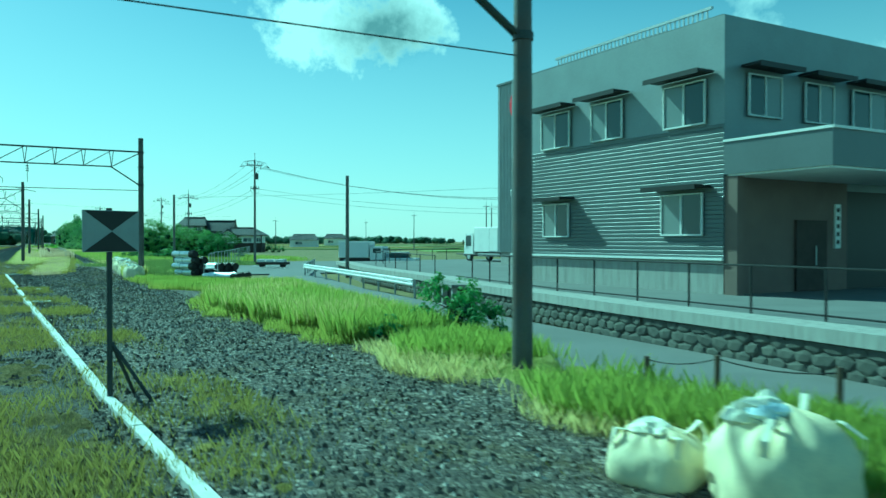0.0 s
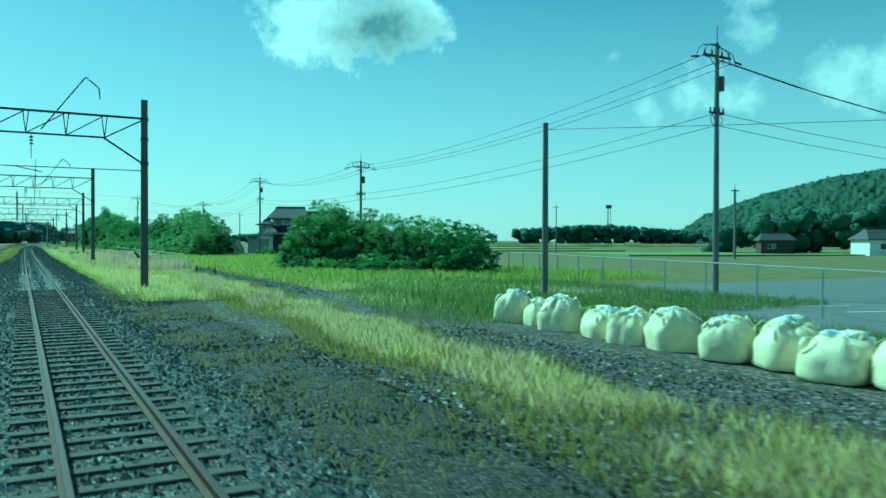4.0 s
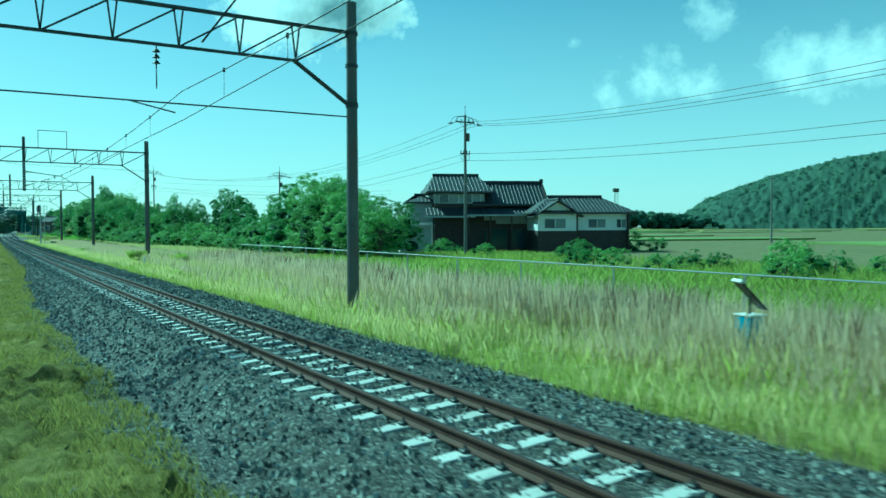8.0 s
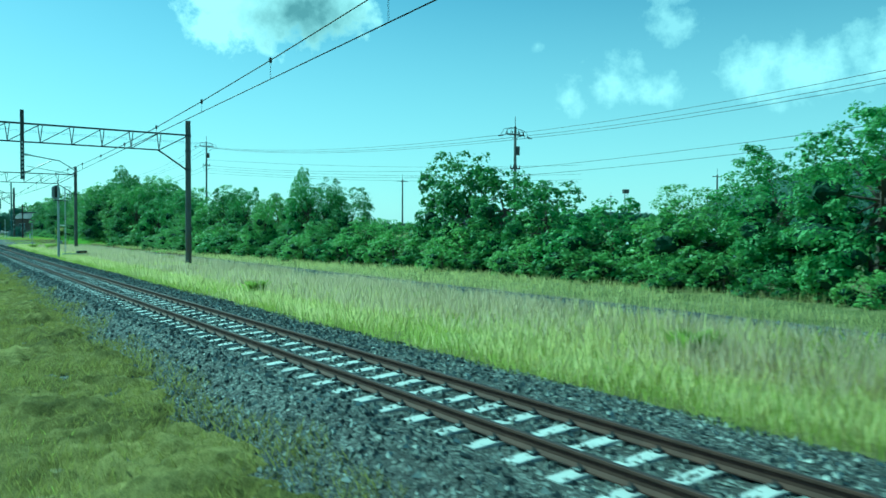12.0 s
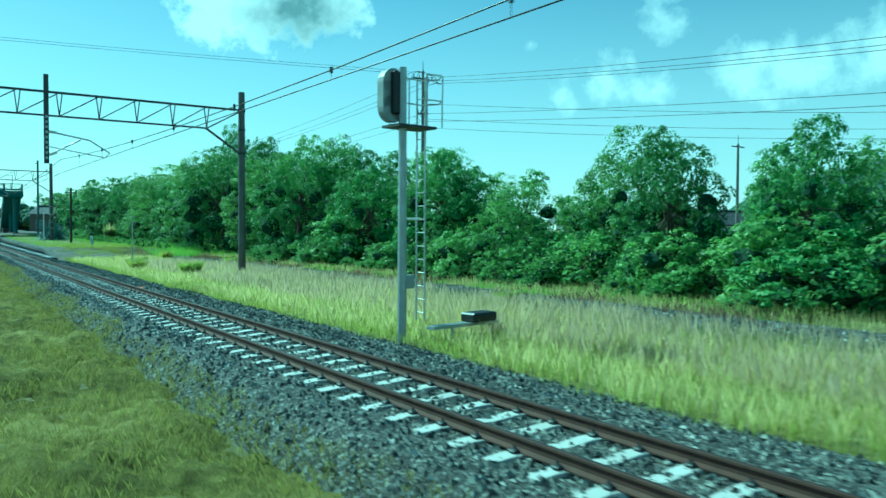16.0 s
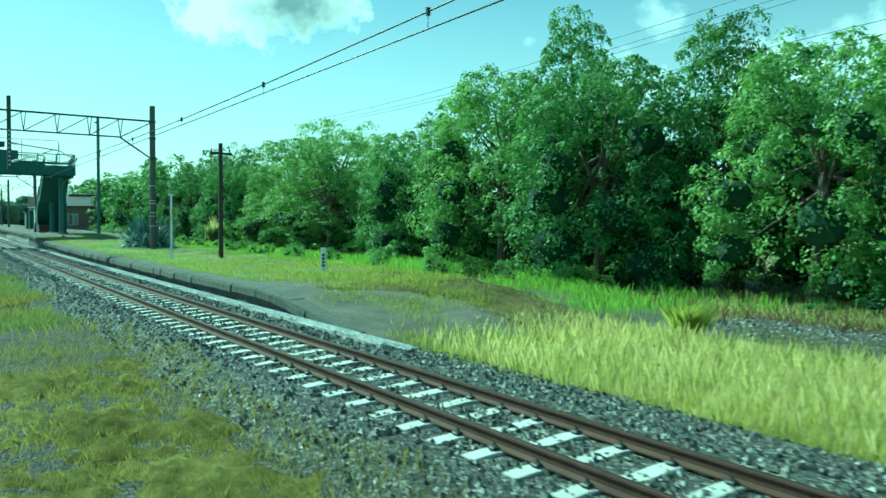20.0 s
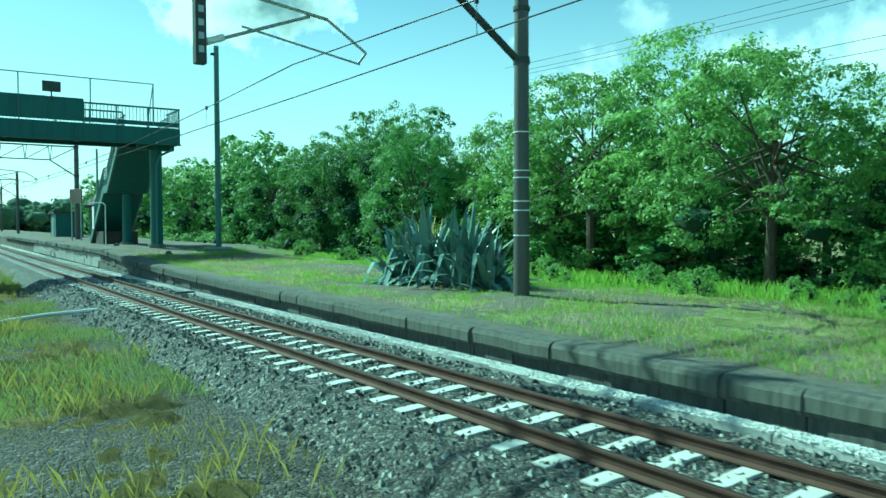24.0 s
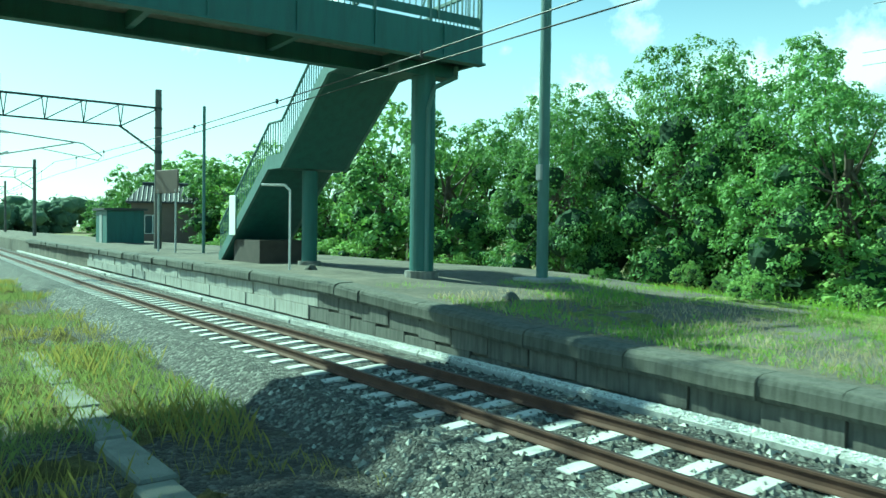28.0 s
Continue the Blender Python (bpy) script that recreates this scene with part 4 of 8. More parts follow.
def bulk_bag(x, y, turn, s=1.0, seed=0, z=-0.42, tall=0.92):
    """A square-cut woven sack: bulging sides, creased shoulders, a crumpled mouth and four lifting loops."""
    b = thing("bulk_bag", x, y, z, "full cream-white woven bulk bag with a crumpled top and straps" if tall > 0.85 else "slumped cream-white woven bulk bag with a crumpled top", "bag", "row of bulk bags", turn)
    rr = random.Random(seed)
    n = 52
    sag = rr.uniform(0.0, 0.10)
    lean = (rr.uniform(-0.10, 0.10), rr.uniform(-0.10, 0.10))
    bm = bmesh.new()
    rings = []
    for z0, r in ((0.0, 0.48), (0.03, 0.535), (0.12, 0.56), (0.26, 0.565), (0.42, 0.558), (0.55, 0.548), (0.66, 0.525), (0.76, 0.485), (0.84, 0.435), (0.90, 0.37), (0.945, 0.29), (0.975, 0.19), (0.985, 0.08)):
        ring = []
        for k in range(n):
            a = 2 * math.pi * k / n
            c, d = math.cos(a), math.sin(a)
            sq = (abs(c) ** 3.4 + abs(d) ** 3.4) ** (-1 / 3.4)
            up = max(0.0, z0 - 0.55)
            crease = 0.10 * up * math.sin(11 * a + seed) + 0.06 * up * math.sin(23 * a + 2 * seed)
            wrinkle = 0.07 * noise.noise((c * 2.0 + seed, d * 2.0, z0 * 3.5)) + 0.04 * noise.noise((c * 6.0, d * 6.0 + seed, z0 * 9)) + 0.022 * noise.noise((c * 13.0 + seed, d * 13.0, z0 * 6))
            q = r * sq ** (1.0 - 0.5 * up) * (1 + crease + wrinkle) * s
            dz = (0.16 * noise.noise((c * 1.6 + seed, d * 1.6, 4.0)) + 0.10 * noise.noise((c * 4.0, d * 4.0, seed * 1.7)) - sag) * min(1.0, up * 3.0)
            ring.append(bm.verts.new((q * c + lean[0] * z0, q * d + lean[1] * z0, (z0 + dz) * s)))
        rings.append(ring)
    for a, c in zip(rings, rings[1:]):
        for k in range(n):
            bm.faces.new((a[k], a[(k + 1) % n], c[(k + 1) % n], c[k]))
    bm.faces.new(rings[-1])
    bm.faces.new(rings[0][::-1])
    part("sack", bm, M["bag"], b, smooth=True)
    # crumpled mouth of cloth with the pale liner showing
    for name, mat, r0, k0, off0 in (("tied_neck", "bag_tie", 0.27, 1.0, 0.0), ("liner", "liner", 0.15, 1.5, 0.09)):
        bm = bmesh.new()
        bmesh.ops.create_icosphere(bm, subdivisions=3, radius=r0 * s)
        ox, oy = rr.uniform(-0.14, 0.14), rr.uniform(-0.14, 0.14)
        for v in bm.verts:
            f = 1 + 0.55 * noise.noise(v.co * (5.5 / s) + Vector((seed, k0, 0))) + 0.35 * noise.noise(v.co * (13 / s) + Vector((0, seed, k0)))
            v.co = Vector((v.co.x * f + (lean[0] + ox) * s, v.co.y * f + (lean[1] + oy) * s, v.co.z * f * 0.7 + (0.93 - sag + off0) * s))
        part(name, bm, M[mat], b)
    for k in range(4):
        a = math.pi / 4 + k * math.pi / 2
        c, d = math.cos(a) * 0.60 * s, math.sin(a) * 0.60 * s
        out = rr.uniform(0.7, 1.12)
        bm = bmesh.new()
        sweep(bm, [(c, d, 0.62 * s), (c * 1.02, d * 1.02, 0.80 * s), (c * out, d * out, (1.0 + rr.uniform(-0.15, 0.08)) * s), (c * 0.62, d * 0.72, (0.98 - sag) * s), (c * 0.5, d * 0.5, (0.88 - sag) * s)], [(-0.035, -0.006), (0.035, -0.006), (0.035, 0.006), (-0.035, 0.006)])
        part("lifting_strap", bm, M["bag_tie"], b)
    b.scale = (1, 1, tall)
    return b


M["liner"] = plain("plastic_liner", (0.72, 0.80, 0.84), 0.35, 0, 0.12, 6.0)
for n in range(17):
    by = 60.6 + n * 1.5 + (n * 37 % 10) * 0.06
    bx = 12.0 + 0.085 * (by - 60) + (0.14 if n % 2 else -0.12)
    bulk_bag(bx, by, n * 47 % 90, 0.95 + (n * 13 % 5) * 0.045, n, -0.42 if bx < 13.4 else -0.55, 0.95 - 0.22 * (n % 5 == 3))
bulk_bag(11.8, 56.9, 12, 0.92, 31)
bulk_bag(11.8, 55.5, 50, 0.96, 32)
bulk_bag(10.35, 6.0, 20, 0.84, 33, tall=0.72)
bulk_bag(10.75, 4.75, 66, 1.10, 34, tall=0.9)


def steel_pipe(x, y, z, length=4.7, r=0.205, turn=2.0):
    p = thing("steel_pipe", x, y, z, "shiny galvanised steel drain pipe with a black end cover", "pipe", "stack of steel pipes", turn)
    part("tube", rods(((0, -length / 2, 0), (0, length / 2, 0), r), sides=18), M["pipe_zinc"], p)
    c = part("end_cover", rods(((0, -length / 2 - 0.12, 0), (0, -length / 2 + 0.4, 0), r + 0.03), sides=16), M["black"], p)
    for k in range(3):
        part("cover_rib", rods(((0, -length / 2 - 0.06 + k * 0.16, 0), (0, -length / 2 + 0.02 + k * 0.16, 0), r + 0.055), sides=16), M["black"], c)
    part("joint_band", rods(((0, length * 0.1, 0), (0, length * 0.1 + 0.05, 0), r + 0.01), sides=18), M["galv"], p)


M["pipe_zinc"] = plain("bright_zinc", (0.86, 0.87, 0.87), 0.34, 0.6, 0.1, 3.0)
for row in range(5):
    for j in range(3 - row // 2):
        steel_pipe(14.45 + j * 0.43 + (row % 2) * 0.16, 52.7 - j * 0.1 - 0.08 * (row % 2), -0.3 + row * 0.4, 2.6, 0.2, 18)
for row in range(3):
    for j in range(3):
        steel_pipe(15.85 + j * 0.43 + row * 0.1, 52.2 - 0.1 * j, -0.3 + row * 0.4, 2.6, 0.2, 18)
for j in range(4):
    steel_pipe(16.0 + j * 0.36, 49.2 + 0.3 * j, -0.06 + 0.03 * (j % 2), 2.6, 0.19, 38 - 4 * j)
for x, y in ((15.35, 50.9), (16.1, 50.4)):
    p = thing("stake", x, y, -0.5, "pale wooden stake holding the pipes in the grass", "stake", "stakes by the pipes")
    part("shaft", rods(((0, 0, 0), (0, 0, 1.25), 0.03), square=True), M["curtain"], p)
rope = thing("rope_fence", 0, 0, 0, "low rope strung between weathered wooden posts", "fence")
for a in ((13.5, 9.4, 0.75), (13.5, 7.95, 0.95), (13.8, 6.2, 1.0)):
    part("post", rods(((a[0], a[1], -0.6), (a[0], a[1], -0.5 + a[2]), 0.045), sides=7), M["bark"], rope)
wire("rope", [(13.5, 9.4, 0.2), (13.5, 7.95, 0.4), (13.8, 6.2, 0.42)], 0.012, 0.08, parent=rope, seg=6)


def sight_board(x, y):
    b = thing("sight_board", x, y, -0.42, "grey square board with two black triangles on a braced post", "sign", turn=25)
    part("post", rods(((0, 0, 0), (0, 0, 3.1), 0.045), sides=10), M["steel_dark"], b)
    part("brace", rods(((0.03, 0, 0.95), (0.45, -0.45, 0.0), 0.03), sides=8), M["steel_dark"], b)
    part("brace", rods(((0.03, 0, 0.95), (0.6, 0.25, 0.0), 0.03), sides=8), M["steel_dark"], b)
    part("board", boxes((-0.48, 0.48, -0.07, -0.04, 2.4, 3.06), bevel=0.004), M["board_grey"], b)
    for pts in (((-0.46, 3.05), (0.46, 3.05), (0.0, 2.735)), ((-0.46, 2.41), (0.0, 2.725), (0.46, 2.41))):
        bm = bmesh.new()
        f = [bm.verts.new((u, -0.076, w)) for u, w in pts]
        g = [bm.verts.new((u, -0.071, w)) for u, w in pts]
        bm.faces.new(f)
        bm.faces.new(g[::-1])
        for i in range(3):
            bm.faces.new((f[i], g[i], g[(i + 1) % 3], f[(i + 1) % 3]))
        bmesh.ops.recalc_face_normals(bm, faces=bm.faces[:])
        part("black_triangle", bm, M["black"], b)


sight_board(5.7, 13.3)


def utility_pole(x, y, top, z0=-0.6, arms=2, label="grey concrete utility pole with crossarms and insulators", far=False):
    p = thing("utility_pole", x, y, z0, label, "utility pole", "utility poles")
    H = top - z0
    part("shaft", rods(((0, 0, 0), (0, 0, H - 0.8), 0.16, 0.10), sides=12), M["pole"], p)
    part("top_rod", rods(((0, 0, H - 1.0), (0, 0, H), 0.025), sides=6), M["steel_dark"], p)
    if far:
        part("crossarm", boxes((-0.9, 0.9, -0.05, 0.05, H - 1.1, H - 1.0)), M["steel_dark"], p)
        return p
    for k in range(arms):
        z = H - 1.45 - k * 2.75
        w = 0.95 if k == 0 else 0.5
        part("crossarm", boxes((-w, w, -0.05, 0.05, z - 0.05, z + 0.05)), M["steel_dark"], p)
        for u in (-0.9, -0.35, 0.35, 0.9):
            part("insulator", rods(((u * w, 0, z + 0.05), (u * w, 0, z + 0.28), 0.05, 0.03), sides=8), M["steel_dark"], p)
        for u in (-1, 1):
            part("arm_brace", rods(((u * w * 0.6, 0.04, z), (0, 0.04, z - 0.5), 0.02), sides=5), M["steel_dark"], p)
        if k == 0:
            for e, u in enumerate((0.45, 0.75, 1.0)):
                wire("jumper_loop", [(-1.75 * u, -0.3, z - 0.15), (-1.35 * u, -0.2, z + 0.32), (-0.5 * u, -0.1 * e, z + 0.5), (0.5 * u, 0.1 * e, z + 0.5), (1.35 * u, 0.2, z + 0.3), (1.75 * u, 0.3, z - 0.25)], 0.02, -0.03, parent=p, seg=4)
            for sd in (-1, 1):
                part("strain_insulator", rods(((sd * 1.75, 0, z - 0.2), (sd * 1.25, 0, z - 0.12), 0.05), sides=8), M["steel_dark"], p)
        else:
            wire("jumper_loop", [(-w, -0.2, z), (-w * 1.1, -0.1, z - 0.3), (-w * 0.6, 0.0, z - 0.55), (0, 0, z - 0.6)], 0.02, 0.0, parent=p, seg=2)
            wire("jumper_loop", [(w, 0.2, z), (w * 1.1, 0.1, z - 0.3), (w * 0.6, 0.0, z - 0.55), (0, 0, z - 0.6)], 0.02, 0.0, parent=p, seg=2)
    part("transformer", rods(((0.28, 0, H - 3.1), (0.28, 0, H - 2.4), 0.17), sides=12), M["pole_steel"], p)
    return p


POLES = [(86.0, 80.0, 12.3), (29.8, 90.2, 12.6), (31.5, 137.0, 11.1), (34.85, 184.1, 12.8), (38.0, 238.0, 11.3), (33.3, 300.6, 15.4), (40.0, 378.0, 15.0)]
for px, py, pz in POLES[1:6]:
    utility_pole(px, py, pz)
for k, (a, b) in enumerate(zip(POLES, POLES[1:])):
    sag = 3.1 if k == 0 else 0.9
    for dx, dz in ((-1.0, -1.5), (0.3, -1.6), (1.0, -1.7)):
        wire("power_line", [(a[0] + dx, a[1], a[2] + dz), (b[0] + dx, b[1], b[2] + dz)], 0.016, sag, "thin black power line between the poles")
    for dz in (-4.2, -4.8):
        wire("telephone_line", [(a[0], a[1], a[2] + dz), (b[0], b[1], b[2] + dz)], 0.015, sag * 0.6, "thin black telephone line between the poles")
for dz in (3.0, 4.2, 4.9):
    wire("power_line", [(33.3, 300.6, 15.0 - dz), (70.0, 262.0, 13.6 - dz)], 0.014, 0.6, "thin black power line crossing above the trees")
for dz in (1.2, 1.4):
    wire("power_line", [(32.0, 300.6, 15.6 - dz), (-40.0, 345.0, 22.5 - dz)], 0.014, 0.6, "thin black power line crossing above the tracks")
wire("power_line", [(20.97, 92.3, 7.2), (60.0, 60.0, 8.4)], 0.012, 0.3, "thin black wire from the bare pole")
for px, py, pz in ((26.6, 54.0, 7.1), (21.0, 92.3, 7.5)):
    p = thing("bare_pole", px, py, -0.6, "plain dark pole without arms beside the lane", "pole", "bare poles")
    part("shaft", rods(((0, 0, 0), (0, 0, pz + 0.6), 0.15, 0.12), sides=14), M["pole"], p)
for px, py, pz in ((97.3, 144.5, 11.0), (111.0, 206.0, 11.0), (100.6, 147.4, 11.2), (150, 330, 12.0), (82, 250, 10.0), (60, 290, 10.5), (130, 120, 11.0)):
    utility_pole(px, py, pz, far=True, label="thin far utility pole standing in the fields")
m = thing("relay_mast", 553, 680, -0.6, "thin far lattice mast in the fields", "mast")
for u, w in ((-1.2, -1.2), (1.2, -1.2), (0, 1.4)):
    part("leg", rods(((u * 1.8, w * 1.8, 0), (u, w, 40), 0.25), sides=5), M["pole_steel"], m)
part("platform_ring", rods(((0, 0, 37), (0, 0, 40.5), 3.2), sides=10), M["pole_steel"], m)

# ---- lane, lot and retaining wall ----
LANE = [(15.4, -20, -0.5), (15.7, 5, -0.5), (16.9, 20, -0.5), (19.4, 40, -0.5), (22.6, 55, -0.5), (27.0, 68, -0.5), (36.0, 80, -0.5), (60, 96, -0.5)]
strip("lane", LANE, [(-1.9, -0.12), (-1.8, 0.0), (2.3, 0.0), (2.4, -0.12)], M["asphalt"], "pale worn asphalt lane beside the yard", "road")
tagged(part("parking_lot", boxes((21, 71, 62, 98, -0.8, -0.512)), M["asphalt"]), "wide grey asphalt parking lot with white bay lines", "parking lot", kind="structure")
for j in range(7):
    p = thing("bay_line", 26 + j * 0.4, 74 + j * 2.6, -0.51, "faded white painted parking line on the asphalt", "road marking", "parking lines", turn=-20)
    part("paint", boxes((0, 2.6, -0.06, 0.06, 0.0, 0.006)), M["white"], p)
WALL = [(17.6, 2.0), (19.0, 16.0), (20.6, 26.0), (22.4, 33.0), (25.2, 48.0), (29.0, 62.0)]
wall = thing("retaining_wall", 0, 0, 0, "low rough-stone retaining wall with a concrete coping", "wall", kind="structure")
rr = random.Random(8)


def stone_mesh(seed):
    q = random.Random(seed)
    bm = bmesh.new()
    bmesh.ops.create_icosphere(bm, subdivisions=1, radius=0.5)
    for v in bm.verts:
        v.co *= q.uniform(0.85, 1.12)
    me = bpy.data.meshes.new("wall_stone")
    bm.to_mesh(me)
    bm.free()
    me.materials.append(M["wall_stone"])
    return me


M["wall_stone"] = plain("wall_stone", (0.105, 0.105, 0.092), 0.9, 0, 0.5, 2.5, (0.07, 0.075, 0.05), 0.5)
STONE = [stone_mesh(s) for s in range(4)]
for (x0, y0), (x1, y1) in zip(WALL, WALL[1:]):
    L = math.hypot(x1 - x0, y1 - y0)
    th = math.degrees(math.atan2(y1 - y0, x1 - x0))
    bm = bmesh.new()
    sweep(bm, [(x0, y0, 0), (x1, y1, 0)], [(0.05, -0.7), (0.9, -0.7), (0.9, 0.16), (0.05, 0.16)])
    part("backing", bm, M["dark_concrete"], wall)
    bm = bmesh.new()
    sweep(bm, [(x0, y0, 0), (x1, y1, 0)], [(-0.12, 0.16), (1.0, 0.16), (1.0, 0.44), (-0.12, 0.44)])
    part("coping", bm, M["concrete"], wall)
    for row in range(3):
        n = int(L / 0.46)
        for j in range(n):
            t = (j + 0.5 + 0.5 * (row % 2)) / n
            if t > 1 or (len(wall.children) > 310):
                continue
            shared("wall_stone", STONE[(j * 7 + row) % 4], wall, Matrix.Translation((x0 + (x1 - x0) * t, y0 + (y1 - y0) * t, -0.46 + row * 0.25)) @ Matrix.Rotation(radians(th + rr.uniform(-9, 9)), 4, "Z") @ Matrix.Rotation(radians(rr.uniform(-14, 14)), 4, "Y") @ Matrix.Diagonal((0.60 * rr.uniform(0.8, 1.15), 0.13, 0.36 * rr.uniform(0.8, 1.15), 1)))
bm = bmesh.new()
f = [bm.verts.new(v) for v in ((17.9, -20, 0.40), (19.3, 16, 0.40), (20.9, 26, 0.40), (22.7, 33, 0.40), (25.5, 48, 0.40), (29.3, 62, 0.40), (64, 62, 0.40), (64, -20, 0.40))]
bm.faces.new(f[::-1])
bmesh.ops.recalc_face_normals(bm, faces=bm.faces[:])
tagged(part("works_yard", bm, M["asphalt"]), "pale paved yard of the works building above the wall", "pavement", kind="structure")


def mesh_fence(name, pts, z, h, mat, label, every=2.1, rails=(1.0,), post_r=0.03):
    f = thing(name, 0, 0, 0, label, "fence")
    for (x0, y0), (x1, y1) in zip(pts, pts[1:]):
        L = math.hypot(x1 - x0, y1 - y0)
        n = max(1, round(L / every))
        for j in range(n):
            t = j / n
            x, y = x0 + (x1 - x0) * t, y0 + (y1 - y0) * t
            part("post", rods(((x, y, z - 0.15), (x, y, z + h), post_r), sides=7), M[mat], f)
        for r in rails:
            part("rail", rods(((x0, y0, z + h * r), (x1, y1, z + h * r), post_r * 0.8), sides=6), M[mat], f)
    return f


mesh_fence("yard_fence", [(18.9, 2), (19.95, 12.5), (20.7, 21.0), (22.6, 31.0)], 0.42, 1.15, "black", "thin dark metal fence along the works yard", 2.1, (1.0, 0.1))
mesh_fence("yard_fence", [(24.2, 36), (27.6, 51.0), (35.0, 62.0), (46, 70)], 0.40, 1.0, "black", "thin dark metal fence along the works yard", 3.2, (1.0,))
mesh_fence("boundary_fence", [(17.3, 58.2), (19.6, 66.5), (26.6, 88.0), (45.0, 147.0)], -0.55, 1.75, "galv", "grey pipe-rail boundary fence beside the parking lot", 3.6, (1.0,), 0.04)
mesh_fence("boundary_fence", [(11.8, 126.2), (12.5, 148.0), (13.2, 168.0), (13.4, 180.0)], -0.6, 1.62, "galv", "pale pipe-rail boundary fence in the tall grass", 4.0, (1.0,), 0.026)
g = thing("guard_rail", 0, 0, 0, "galvanised roadside guard rail on short posts", "guard rail")
GR = [(21.6, 31.8), (22.6, 38.0), (23.9, 47.0), (25.3, 57.5), (28.4, 65.0), (33.0, 76.0)]
for (x0, y0), (x1, y1) in zip(GR, GR[1:]):
    bm = bmesh.new()
    sweep(bm, [(x0 - 0.9, y0, 0.05), (x1 - 0.9, y1, 0.05)], [(0.0, 0.0), (-0.06, 0.05), (-0.06, 0.11), (0.0, 0.15), (0.0, 0.19), (-0.06, 0.23), (-0.06, 0.30), (0.0, 0.34), (0.02, 0.34), (0.02, 0.0)])
    part("beam", bm, M["pipe_zinc"], g)
    n = round(math.hypot(x1 - x0, y1 - y0) / 3.5)
    for j in range(n):
        t = j / n
        part("post", rods(((x0 - 0.8 + (x1 - x0) * t, y0 + (y1 - y0) * t, -0.6), (x0 - 0.8 + (x1 - x0) * t, y0 + (y1 - y0) * t, 0.33), 0.06), sides=8), M["galv"], g)
c = thing("culvert", 13.2, 17.2, -0.62, "small concrete culvert mouth with a blue water pipe", "culvert", turn=8)
part("side_wall", boxes((-1.4, 1.4, -0.75, -0.6, -0.2, 0.14)), M["concrete"], c)
part("side_wall", boxes((-1.4, 1.4, 0.6, 0.75, -0.2, 0.2)), M["concrete"], c)
part("water_pipe", rods(((-1.3, -0.45, 0.3), (1.5, -0.3, 0.26), 0.035), ((-1.3, -0.45, 0.3), (-1.3, -0.45, -0.1), 0.035), sides=8), M["blue"], c)
# dark slab standing in for the shaded void between the side walls
part("bed", boxes((-1.4, 1.4, -0.6, 0.6, -0.2, 0.02)), M["timber"], c)
p = thing("sluice_gate", 20.75, 28.5, -0.7, "concrete-framed dark sluice opening in the retaining wall", "sluice gate", turn=-14)
# solid black block in place of the shade inside the sluice
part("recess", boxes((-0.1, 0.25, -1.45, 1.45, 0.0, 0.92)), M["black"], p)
for yy in (-1.5, 0.0, 1.5):
    part("post", boxes((-0.32, -0.1, yy - 0.09, yy + 0.09, 0.0, 0.95), bevel=0.015), M["concrete"], p)
part("lintel", boxes((-0.4, 0.3, -1.75, 1.75, 0.95, 1.08), bevel=0.015), M["dark_concrete"], p)
part("apron", boxes((-1.2, -0.1, -1.9, 1.9, 0.0, 0.14), bevel=0.02), M["concrete"], p)
tree("bush", 15.0, 18.6, 1.9, 0.8, 2)
tree("bush", 15.4, 17.9, 1.5, 0.9, 0)
tree("bush", 12.6, 17.6, 1.0, 0.8, 0)


# ---- vehicles ----
def wheel(v, x, y, r=0.42, w=0.26):
    k = part("wheel", rods(((x - w / 2, y, r), (x + w / 2, y, r), r * 0.62), sides=16), M["galv"], v)
    bm = bmesh.new()
    bar(bm, (x - w / 2, y, r), (x + w / 2, y, r), r, sides=20)
    part("tyre", bm, M["tyre"], k)
    part("rim", rods(((x - w / 2 - 0.012, y, r), (x + w / 2 + 0.012, y, r), r * 0.6), sides=14), M["galv"], k)


